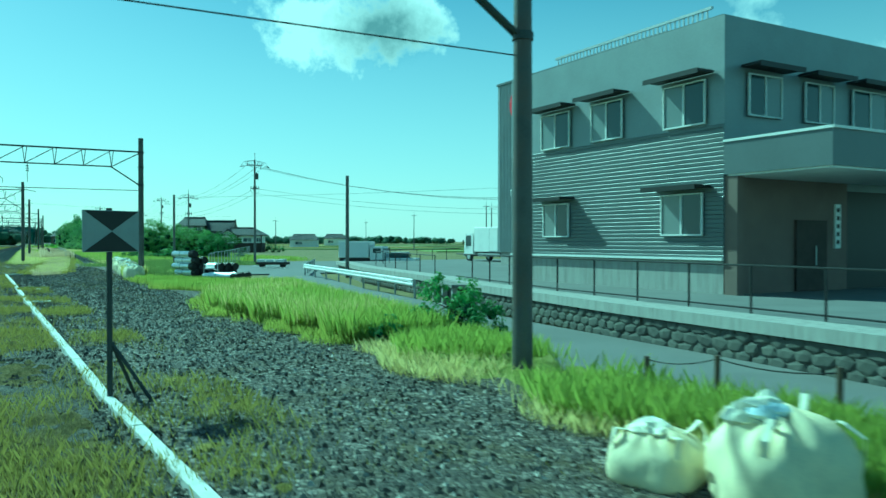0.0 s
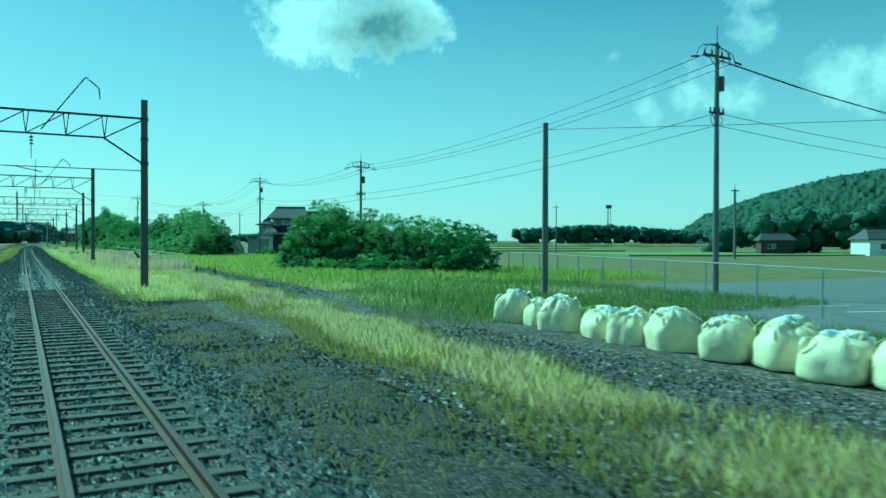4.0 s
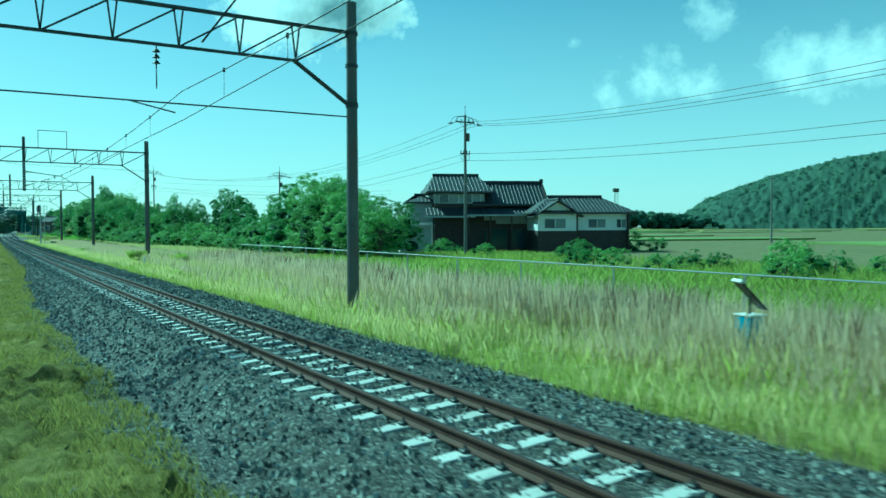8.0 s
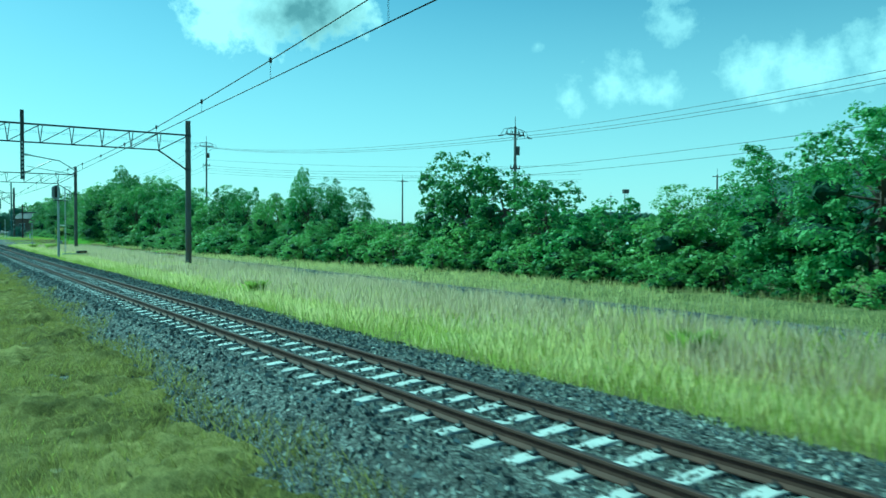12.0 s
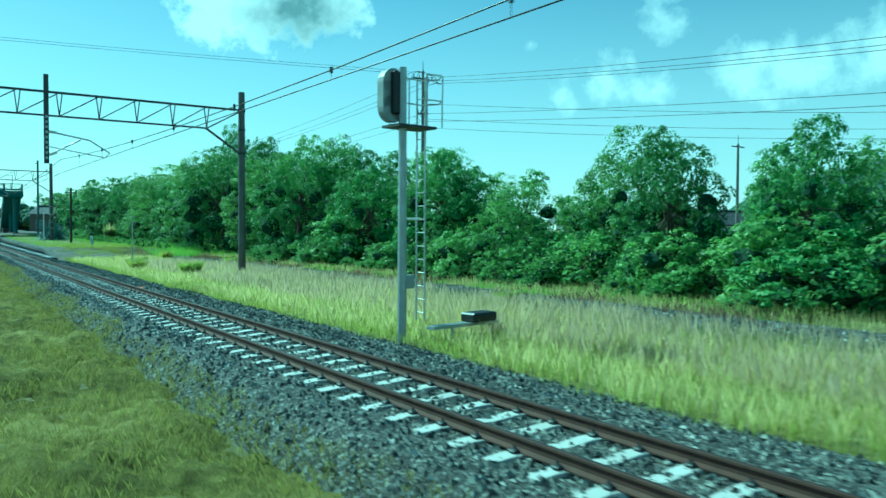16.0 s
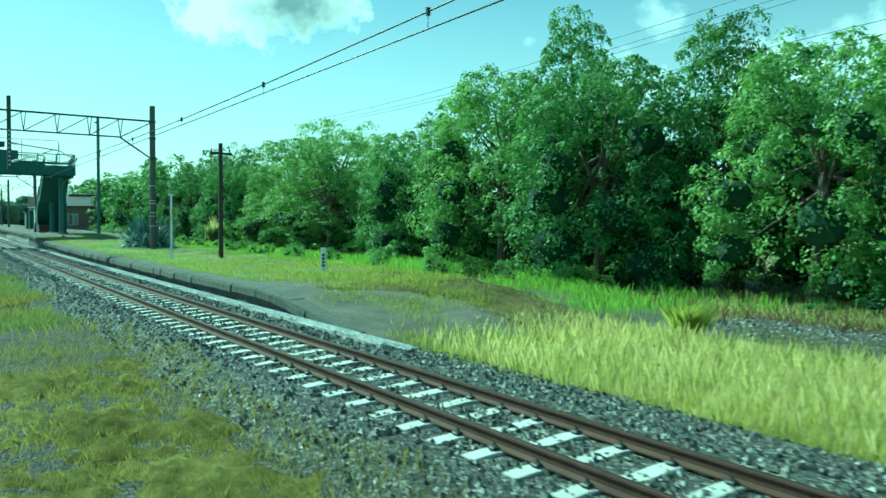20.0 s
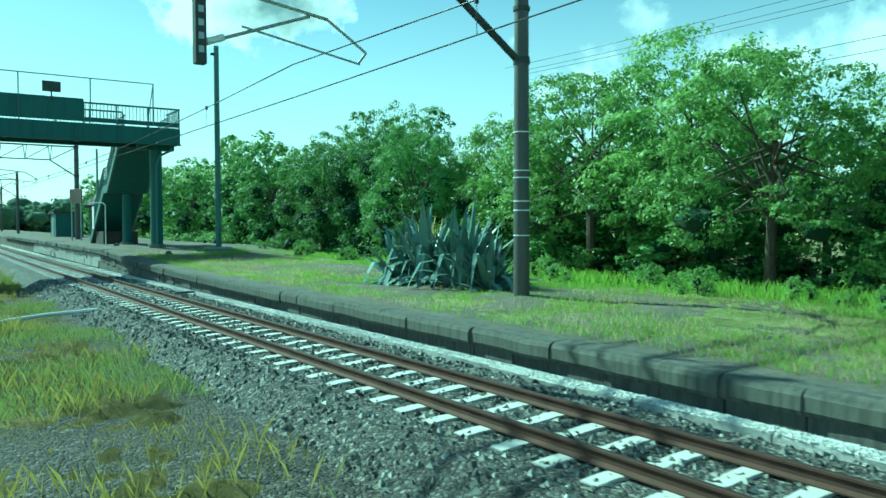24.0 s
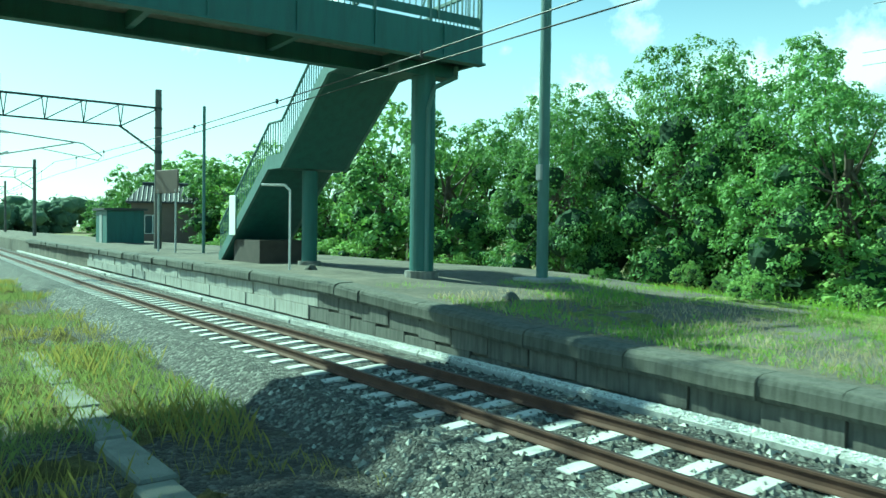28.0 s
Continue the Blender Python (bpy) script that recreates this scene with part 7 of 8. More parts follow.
    bm = bmesh.new()
    for a, c in (((-0.3, 0.7, 6.3), (-0.3, 0.7, 6.05)), ((-0.3, 0.7, 6.05), (-0.85, 0.85, 5.75)), ((-0.85, 0.85, 5.75), (-1.0, 0.9, 5.2)), ((-1.0, 0.9, 5.2), (-1.0, 0.9, 0.9))):
        bar(bm, a, c, 0.06, sides=8)
    part("drain_pipe", bm, M["green_light"], b)
    # stair: upper flight, landing, lower flight
    x0, x1 = -2.2, 0.0
    pts = [(W - 0.1, 6.72), (4.0, 6.66), (7.2, 4.25), (8.2, 4.25), (12.8, 1.0)]
    for x in (x0, x1):
        bm = bmesh.new()
        f1 = [bm.verts.new((x - 0.05, y, z + 0.22)) for y, z in pts] + [bm.verts.new((x - 0.05, y, z - 0.22)) for y, z in pts[::-1]]
        f2 = [bm.verts.new((x + 0.05, v.co.y, v.co.z)) for v in f1]
        for q in ((0, 1, 8, 9), (1, 2, 7, 8), (2, 3, 6, 7), (3, 4, 5, 6)):
            bm.faces.new([f1[i] for i in q])
            bm.faces.new([f2[i] for i in q[::-1]])
        for i in range(10):
            bm.faces.new((f1[i], f1[(i + 1) % 10], f2[(i + 1) % 10], f2[i]))
        bmesh.ops.recalc_face_normals(bm, faces=bm.faces[:])
        part("stringer", bm, M["green_light"], b)
        rail = bmesh.new()
        for (ya, za), (yb, zb) in zip(pts, pts[1:]):
            bar(rail, (x, ya, za + 1.25), (x, yb, zb + 1.25), 0.04, sides=6)
        part("stair_handrail", rail, M["green_light"], b)
        for (ya, za), (yb, zb) in zip(pts, pts[1:]):
            n = int(math.hypot(yb - ya, zb - za) / 0.19)
            for k in range(n):
                t = (k + 0.5) / n
                y, z = ya + (yb - ya) * t, za + (zb - za) * t
                part("stair_baluster", boxes((x - 0.012, x + 0.012, y - 0.014, y + 0.014, z + 0.2, z + 1.24)), M["green_light"], b)
    bm = bmesh.new()
    u = [bm.verts.new((x, y, z - 0.2)) for y, z in pts for x in (x0, x1)]
    w = [bm.verts.new((x, y, z - 0.1)) for y, z in pts for x in (x0, x1)]
    for i in range(4):
        bm.faces.new((u[2 * i], u[2 * i + 1], u[2 * i + 3], u[2 * i + 2]))
        bm.faces.new((w[2 * i], w[2 * i + 2], w[2 * i + 3], w[2 * i + 1]))
    part("stair_soffit", bm, M["green_steel"], b)
    for (ya, za), (yb, zb), n in ((pts[1], pts[2], 13), (pts[3], pts[4], 18)):
        for k in range(n):
            t = (k + 0.5) / n
            y, z = ya + (yb - ya) * t, za + (zb - za) * t
            part("tread", boxes((x0 + 0.05, x1 - 0.05, y - 0.16, y + 0.16, z - 0.04, z + 0.02)), M["dark_concrete"], b)
    part("stair_notice", boxes((x0 - 0.09, x0 - 0.06, 11.0, 11.6, 1.9, 3.3), bevel=0.01), M["white"], b)
    part("under_stair_store", boxes((x0 + 0.1, x1 - 0.1, 9.2, 11.6, 0.9, 1.75)), M["timber"], b)


footbridge()
k = thing("hook_rail", 12.15, 381.5, 0.95, "bent white steel barrier pipe beside the stairs", "barrier", turn=-3)
bm = bmesh.new()
for a, c in (((0, 0, 0), (0, 0, 2.3)), ((0, 0, 2.3), (-0.12, 0.08, 2.45)), ((-0.12, 0.08, 2.45), (-0.75, 0.3, 2.45))):
    bar(bm, a, c, 0.035, sides=8)
part("pipe", bm, M["white"], k)
p = thing("shelter_hut", 17.2, 418.0, 0.95, "small dark platform hut with a flat roof", "hut", turn=-4)
part("wall", boxes((-1.2, 1.2, -2, 2, 0, 2.3)), M["green_steel"], p)
part("roof", boxes((-1.4, 1.4, -2.2, 2.2, 2.3, 2.45)), M["steel_dark"], p)
part("door", boxes((-1.24, -1.2, -0.4, 0.5, 0, 2.0)), M["board_grey"], p)
p = thing("name_board", 14.0, 398.0, 0.95, "rusty brown station board on a frame", "sign", turn=-75)
part("board", boxes((-0.9, 0.9, -0.04, 0.04, 2.8, 3.9), bevel=0.02), M["brown"], p)
for u in (-0.7, 0.7):
    part("leg", rods(((u, 0, 0), (u, 0, 3.0), 0.05)), M["galv"], p)
for x, y in ((13.0, 373.0), (12.6, 381.0)):
    p = thing("loose_rock", x, y, plat_z(y) - 0.02, "pale weathered lump of concrete on the platform", "rock")
    bm = bmesh.new()
    bmesh.ops.create_icosphere(bm, subdivisions=2, radius=0.2)
    for v in bm.verts:
        v.co *= 1 + 0.3 * noise.noise(v.co * 6)
    part("lump", bm, M["coping"], p)


# agave clump on the platform
def agave(x, y, z, s, seed, name="agave"):
    a = thing(name, x, y, z, "large spiky blue-green agave plant on the platform", "agave", "agave plants")
    q = random.Random(seed)
    for k in range(64):
        az = q.uniform(0, 2 * math.pi)
        el = math.radians(q.choice((2, 10, 22, 38, 52, 63, 72, 82)) + q.uniform(-8, 8))
        L = s * q.uniform(1.15, 1.95) * (0.8 if el < 0.6 else 1.0)
        w = s * q.uniform(0.06, 0.10)
        bm = bmesh.new()
        d = Vector((math.cos(az) * math.cos(el), math.sin(az) * math.cos(el), math.sin(el)))
        r = Vector((-math.sin(az), math.cos(az), 0))
        n = d.cross(r) * -1
        bend = q.uniform(0.0, 0.4) + (1.3 if q.random() < 0.45 else 0)
        prev = None
        for i, (t, ww) in enumerate(((0, 0.8), (0.25, 1.0), (0.48, 0.95), (0.66, 0.75), (0.82, 0.48), (0.93, 0.22), (1.0, 0.02))):
            c = d * L * t + Vector((0, 0, -bend * L * max(0, t - 0.45) ** 2 * 2.2))
            ring = [bm.verts.new(c + r * w * ww + n * w * 0.25 * ww), bm.verts.new(c - n * w * 0.22 * ww), bm.verts.new(c - r * w * ww + n * w * 0.25 * ww), bm.verts.new(c + n * w * 0.05 * ww)]
            if prev:
                for j in range(4):
                    bm.faces.new((prev[j], prev[(j + 1) % 4], ring[(j + 1) % 4], ring[j]))
            prev = ring
        bm.faces.new(prev)
        bmesh.ops.recalc_face_normals(bm, faces=bm.faces[:])
        part("leaf", bm, M["agave"], a)


for k, (x, y, s) in enumerate(((14.4, 355.3, 1.25), (14.9, 354.6, 1.45), (14.5, 353.8, 1.4), (15.0, 353.0, 1.5), (14.6, 352.2, 1.4), (14.8, 351.4, 1.2), (15.6, 354.0, 1.4))):
    agave(x, y, plat_z(y), s, k + 1)

# ---- grass ----
def between(rng, n, y0, y1, f0, f1, f=0.0, seed=0.0, thr=-1.0, z=None):
    """Plan points between two edges x = f0(y) and x = f1(y), thinned by patches."""
    ys = np.linspace(y0, y1, 160)
    a, b = np.array([f0(v) for v in ys]), np.array([f1(v) for v in ys])
    y = rng.uniform(y0, y1, n)
    x = np.interp(y, ys, a) + (np.interp(y, ys, b) - np.interp(y, ys, a)) * rng.uniform(0, 1, n)
    if f:
        k = patch_mask(x, y, f, seed) + rng.normal(0, 0.16, n) > thr
        x, y = x[k], y[k]
    if z is None and y1 > 97:
        # the stones of the lifted siding stay bare
        sx = np.interp(y, ys, [SIDING(v) for v in ys])
        k = np.abs(x - sx) > np.where(y < 132, 1.7, 1.2) + 0.8 * patch_mask(x, y, 0.6, 2.0)
        k |= y < 97
        x, y = x[k], y[k]
    zz = np.array([z(v) for v in y]) if callable(z) else np.full(len(x), -0.64 if z is None else z)
    return np.stack([x, y, zz], 1)


def off(d):
    return lambda y: side(y) + d


def ragged(d, a=0.4):
    return lambda y: side(y) + d + a * noise.noise((y * 0.45, 3.0, d)) + 0.6 * a * noise.noise((y * 1.9, 7.0, d))


def at(v):
    return lambda y: v


def camx(d):
    return lambda y: own(y) + 1.35 + d


# cross-section of the ballast beside the far track, and where the grass meets it
BO, BZ = (-2.5, -1.55, 1.55, 2.2, 3.5), (-0.66, -0.19, -0.19, -0.42, -0.55)


def grass_edge(d=0.0, a=0.5):
    return lambda y: side(y) + d + float(np.interp(y, (96, 126, 153, 168, 184, 230, 260, 300, 316), (-2.6, -2.5, -3.2, -2.9, -2.1, -1.85, -1.8, -1.6, -1.6))) + a * noise.noise((y * 0.45, 3.0, 1.0)) + 0.6 * a * noise.noise((y * 1.9, 7.0, 2.0))


def bed_z(x, y):
    return np.interp(x - np.interp(y, BY, BX), BO, BZ)


BY = np.linspace(90, 420, 400)
BX = np.array([side(v) for v in BY])


def on_bed(p):
    """Lets grass climb the toe of the ballast."""
    p[:, 2] = np.maximum(p[:, 2], bed_z(p[:, 0], p[:, 1]))
    return p


R = np.random.default_rng(3)
V1 = "thick light-green grass on the railway verge"
V2 = "tall straw-coloured dry grass beside the track"
V3 = "olive-green grass between the two tracks"
# verge of the side track
DRY = lambda y: side(y) + (4.9 + 0.6 * math.sin(y * 0.11) if y < 190 else 6.8 + 0.8 * math.sin(y * 0.09))
grass("verge_grass", between(R, 90000, 98, 318, ragged(3.15, 0.5), off(5.6), 0.5, 1.0, -0.32), 0.34, 0.010, "grass", 1, V1)
grass("verge_grass", between(R, 170000, 98, 318, ragged(3.6, 0.6), off(9.5), 0.22, 6.0, -0.22), 0.46, 0.010, "grass_pale", 2, "pale yellow-green grass on the railway verge", 0.5)
grass("verge_grass", between(R, 50000, 98, 318, off(4.6), off(10.5), 0.6, 16.0, 0.0), 0.42, 0.012, "grass", 22, V1, 0.5)
grass("verge_grass", between(R, 36000, 190, 318, off(8.5), lambda y: SIDING(y) - 0.7, 0.15, 4.0, -0.25), 0.4, 0.018, "grass_mid", 3, "wild green grass between the track and the thicket")
grass("verge_grass", between(R, 50000, 190, 318, lambda y: SIDING(y) + 1.6, lambda y: 26.0, 0.2, 14.0, -0.4), 0.45, 0.014, "grass_pale", 23, "wild grass between the track and the thicket")
grass("dry_grass", between(R, 28000, 129, 200, DRY, off(9.5), 0.25, 9.0, -0.1), 0.75, 0.008, "grass_dry", 4, V2, 0.35)
grass("dry_grass", between(R, 16000, 102, 152, lambda y: SIDING(y) + 1.7, lambda y: SIDING(y) + 4.4, 0.3, 51.0, -0.35), 0.42, 0.010, "grass_pale", 51, "pale yellow grass beyond the stones of the lifted siding", 0.5)
FENCE = lambda y: float(np.interp(y, (98, 126, 148, 168, 180, 200), (11.4, 11.8, 12.5, 13.2, 13.4, 14.0)))
grass("dry_grass", between(R, 30000, 127, 186, lambda y: FENCE(y) - 3.4, lambda y: FENCE(y) + 1.2, 0.2, 19.0, -0.3, -0.62), 1.1, 0.014, "grass_dry", 44, "tall reddish-brown dry grass along the fence", 0.25)
grass("dry_grass", between(R, 8000, 127, 186, lambda y: FENCE(y) - 2.4, lambda y: FENCE(y) + 0.8, 0.25, 29.0, 0.12, -0.62), 1.15, 0.014, "grass_brown", 45, "dead dark-brown weeds along the fence", 0.3)
grass("dry_grass", between(R, 20000, 196, 240, DRY, off(12.0), 0.16, 12.0, 0.1), 0.6, 0.010, "grass_dry", 5, V2, 0.35)
grass("dry_grass", between(R, 80000, 196, 304, off(5.2), lambda y: SIDING(y) - 1.0, 0.16, 13.0, -0.25), 0.60, 0.007, "grass_dry", 24, V2, 0.4)
grass("dry_grass", between(R, 16000, 130, 206, DRY, off(11.0), 0.3, 53.0, 0.0), 0.8, 0.007, "grass_pale", 33, "tall pale feathery grass beside the track", 0.3)
grass("dry_grass", between(R, 7000, 130, 200, DRY, off(12.5), 0.35, 57.0, 0.05), 0.6, 0.02, "grass", 34, V1, 0.5)
PZ = lambda y: plat_z(y) - 0.04
# edges of the yard
STRIP_A = lambda y: 5.9 + 0.075 * (y - 68) + 0.3 * math.sin(y * 0.6)
STRIP_B = lambda y: 8.1 + 0.07 * (y - 68) + 0.35 * math.sin(y * 0.9 + 1)
EDGE = lambda y: float(np.interp(y, (17, 24, 26, 29, 34, 36, 38, 40, 42, 44, 49, 54), (11.7, 11.3, 10.9, 11.0, 11.8, 13.4, 14.4, 14.2, 12.0, 11.5, 11.8, 11.8))) + 0.25 * math.sin(y * 2.3)
LANE_L = lambda y: float(np.interp(y, (5, 20, 40, 55), (13.7, 14.8, 17.3, 20.3)))
YL, YR, YS = -0.46, -0.42, -0.48
# matted turf under the blades
def turf_mat(name, y0, y1, f0, f1, z0, lump, mat, label, step=0.3, seed=0.0, nx=12, bed=False, edge=5.0):
    ys = np.arange(y0, y1, step)
    V = []
    for y in ys:
        a, b = f0(y), f1(y)
        for i in range(nx + 1):
            u = i / nx
            x = a + (b - a) * u
            e = min(1.0, u * edge, (1 - u) * edge, (y - y0) * 0.4, (y1 - y) * 0.4)
            h = noise.noise((x * 0.5, y * 0.5, seed)) * 0.5 + noise.noise((x * 1.9, y * 1.9, seed + 3.0)) * 0.5
            zb = z0(y) if callable(z0) else z0
            base = max(zb, float(bed_z(x, y)) - 0.03) if bed else zb
            V.append((x, y, base - 0.2 * (1 - max(e, 0.0)) + e * lump * (0.35 + h) + 0.55 * lump * e * noise.noise((x * 4.2, y * 4.2, seed))))
    n = nx + 1
    i, k = np.meshgrid(np.arange(nx), np.arange(len(ys) - 1))
    a = (k * n + i).ravel()
    L = np.stack([a, a + 1, a + n + 1, a + n], 1).ravel()
    return tagged(mesh_arrays(name, np.array(V), 4, L, M[mat], smooth=True), label, "grass", kind="stuff")


turf_mat("turf", 96, 317, camx(0.0), grass_edge(-0.1), -0.59, 0.32, "turf_olive", "matted olive turf between the two tracks", 0.16, 1.0, 26, True)
turf_mat("turf", 97, 314, ragged(3.3, 0.5), lambda y: SIDING(y) - 1.3, -0.56, 0.22, "turf_pale", "matted pale turf of the railway verge", 0.35, 2.0, 18)
turf_mat("turf", 150, 314, lambda y: SIDING(y) + 1.4, lambda y: 26.0, -0.56, 0.22, "turf_tangle", "matted brown-green tangle before the thicket", 0.6, 4.0, 14)
turf_mat("turf", 84, 136, lambda y: max(11.4 + 0.05 * (y - 88), SIDING(y) + 1.5), at(26.0), -0.56, 0.3, "turf_vivid", "matted green turf of the meadow", 0.6, 5.0, 24)
turf_mat("turf", 17.6, 38.6, lambda y: EDGE(y) + 0.2, LANE_L, -0.44, 0.5, "turf_lush", "dense green grass beside the lane", 0.25, 6.0, 16)
turf_mat("turf", 40, 56, lambda y: EDGE(y) + 0.2, lambda y: EDGE(y) + 4.6, -0.48, 0.34, "turf_lush", "dense green grass before the stacked pipes", 0.3, 7.0, 16)
turf_mat("turf", 4, 16.4, lambda y: 11.7 + 0.35 * math.sin(y * 1.3), LANE_L, -0.46, 0.5, "turf_lush", "dense green grass round the mast", 0.25, 8.0, 14)
turf_mat("turf", 52, 95, lambda y: 12.9 + 0.05 * (y - 52), lambda y: 15.6 + 0.12 * (y - 52), -0.52, 0.5, "turf_lush", "dense green grass behind the row of bags", 0.4, 9.0, 12)
turf_mat("turf", 1, 66, camx(0.1), lambda y: 5.95 - 0.026 * y, -0.555, 0.26, "turf_straw", "patches of olive turf along the white edging", 0.2, 10.0, 16)
turf_mat("turf", 1, 46, lambda y: 6.15 - 0.026 * y, lambda y: 8.6 - 0.05 * y, -0.62, 0.3, "turf_olive", "patches of olive turf on the gravel", 0.2, 7.5, 14)
tagged(turf_mat("track_side", -20, 114, camx(0.6), lambda y: (6.2 - 0.0318 * (y - 4) - 0.05) if y < 66 else STRIP_A(y) + 0.3, -0.475, 0.1, "track_soil", "", 0.4, 31.0, 18), "dark weedy soil and stones beside our track", "gravel", kind="stuff")
# between the tracks
strip("cess", along(100, 230, 3), [(-4.6, -0.7), (-4.0, -0.565), (-2.3, -0.565), (-2.0, -0.7)], M["ballast"], "dark spilt ballast at the foot of the track bed", "gravel")
strip("cess", [((own(y) + side(y)) / 2, y, 0) for y in np.arange(306, 402, 3.0)], [(-2.2, -0.62), (-1.6, -0.5), (1.6, -0.5), (2.0, -0.6)], M["cess"], "trodden cess of stones and soil between the tracks", "gravel")
grass("track_grass", on_bed(between(R, 150000, 96, 318, camx(0.1), grass_edge(), 0.3, 2.0, -0.4, -0.52)), 0.11, 0.006, "grass_olive", 6, V3, 0.8)
grass("track_grass", on_bed(between(R, 16000, 112, 315, camx(0.2), grass_edge(), 0.25, 8.0, 0.1, -0.52)), 0.12, 0.005, "grass", 7, "pale grass between the two tracks", 0.8)
grass("track_grass", on_bed(between(R, 150000, 100, 318, camx(0.2), grass_edge(), 0.9, 18.0, -0.15, -0.5)), 0.14, 0.007, "grass_straw", 25, "yellow-green grass between the two tracks", 0.8)
grass("track_grass", between(R, 36000, 318, 402, camx(0.0), ragged(-2.3, 0.8), 0.45, 5.0, 0.3, -0.5), 0.34, 0.004, "grass_olive", 8, "pale long grass between the two tracks", 0.7)
grass("track_grass", between(R, 90000, 316, 402, camx(0.0), ragged(-2.3, 0.8), 0.4, 2.5, 0.1, -0.5), 0.2, 0.005, "grass_mid", 9, V3, 0.8)
grass("track_grass", between(R, 36000, 316, 400, camx(0.1), ragged(-2.3, 0.8), 0.5, 61.0, 0.25, -0.5), 0.15, 0.005, "grass_olive", 35, "yellowish grass tufts in the cess", 0.8)
# the yard
grass("yard_grass", between(R, 16000, 66, 112, camx(0.1), STRIP_A, 0.35, 41.0, 0.0, YL), 0.2, 0.010, "grass_olive", 31, "low olive weeds beside the ballast", 0.8)
grass("yard_grass", between(R, 12000, 80, 124, STRIP_B, lambda y: 11.4 + 0.05 * (y - 88), 0.5, 43.0, 0.15, YS), 0.16, 0.012, "grass", 32, "low green weeds on the gravel track", 0.8)
grass("yard_grass", between(R, 60000, 2, 66, camx(0.1), lambda y: 5.9 - 0.026 * y, 0.4, 1.5, 0.05, YL), 0.16, 0.008, "grass_olive", 10, "olive-green weeds along the white edging", 0.8)
grass("yard_grass", between(R, 20000, 1, 60, camx(0.1), lambda y: 6.1 - 0.026 * y, 0.35, 71.0, 0.26, YL), 0.26, 0.008, "grass_olive", 36, "olive weeds along the white edging", 0.7)
grass("yard_grass", between(R, 30000, 1, 46, lambda y: 5.9 - 0.026 * y, lambda y: 8.4 - 0.05 * y, 0.5, 7.5, 0.2, YR), 0.2, 0.008, "grass_straw", 11, "green weeds on the gravel beside the edging", 0.7)
grass("yard_grass", between(R, 26000, 0, 92, at(6.0), at(11.6), 0.5, 17.5, 0.3, YR), 0.09, 0.010, "grass_olive", 26, "low weeds scattered over the gravel", 0.9)
grass("tall_grass", between(R, 34000, 40, 56, EDGE, lambda y: EDGE(y) + 4.6, 0.35, 85.0, -0.3, YR), 0.34, 0.012, "grass_lush", 39, "green grass before the stacked pipes", 0.6)
grass("tall_grass", between(R, 52000, 17.5, 39, EDGE, LANE_L, 0.3, 81.0, -0.5, YR), 0.66, 0.011, "grass_lush", 12, "tall lush green grass beside the lane", 0.5)
grass("tall_grass", between(R, 16000, 17.5, 38, EDGE, LANE_L, 0.3, 83.0, 0.0, YR), 0.72, 0.010, "grass_pale", 37, "tall yellowing grass beside the lane", 0.4)
grass("tall_grass", between(R, 12000, 17.5, 38, lambda y: EDGE(y) - 0.1, lambda y: EDGE(y) + 1.3, 0.4, 84.0, -0.2, YR), 0.66, 0.009, "grass", 49, "tall yellow-green stalks at the front of the grass", 0.3)
grass("tall_grass", between(R, 14000, 17.5, 54, lambda y: EDGE(y) - 0.7, lambda y: EDGE(y) + 0.8, 0.5, 27.0, -0.1, YR), 0.28, 0.010, "grass", 27, "low grass at the edge of the gravel", 0.7)
grass("tall_grass", between(R, 30000, 4, 16.5, lambda y: 11.4 + 0.35 * math.sin(y * 1.3), LANE_L, 0.35, 3.5, -0.25, YR), 0.5, 0.012, "grass_lush", 13, "tall lush green grass round the mast", 0.6)
grass("tall_grass", between(R, 12000, 2, 16.5, lambda y: 11.0 + 0.35 * math.sin(y * 1.3), lambda y: 13.4, 0.4, 93.0, 0.0, YR), 0.3, 0.010, "grass_pale", 38, "pale trodden grass beside the bags", 0.8)
grass("tall_grass", between(R, 26000, 52, 95, lambda y: 12.7 + 0.05 * (y - 52), lambda y: 15.6 + 0.12 * (y - 52), 0.3, 95.0, -0.5, -0.5), 0.5, 0.016, "grass_mid", 14, "tall green grass behind the row of bags", 0.5)
grass("tall_grass", between(R, 2400, 57.9, 60.3, at(11.5), at(12.9), 0.4, 97.0, -0.6, -0.46), 0.72, 0.007, "grass", 48, "tall feathery green grass between two bags", 0.45)
grass("tall_grass", between(R, 1400, 57.9, 60.3, at(11.5), at(12.9), 0.4, 99.0, -0.6, -0.46), 0.8, 0.006, "grass_pale", 50, "tall yellow stalks between two bags", 0.35)
grass("dry_grass", between(R, 26000, 66, 128, STRIP_A, STRIP_B, 0.3, 3.0, 0.0, YS), 0.36, 0.009, "grass_pale", 15, V2, 0.6)
grass("dry_grass", between(R, 36000, 66, 128, lambda y: STRIP_A(y) - 0.8, lambda y: STRIP_B(y) + 0.6, 0.4, 63.0, -0.3, YS), 0.28, 0.009, "grass_straw", 41, "thin green grass among the dry grass", 0.6)
grass("dry_grass", between(R, 20000, 64, 128, STRIP_A, STRIP_B, 0.4, 31.0, -0.1, YS), 0.36, 0.010, "grass_dry", 28, V2, 0.6)
grass("meadow_grass", between(R, 90000, 84, 136, lambda y: 11.2 + 0.05 * (y - 88) + 0.5 * math.sin(y * 0.7), at(30.0), 0.12, 3.0, -0.35), 0.42, 0.012, "grass_mid", 16, "green meadow grass behind the yard", 0.6)
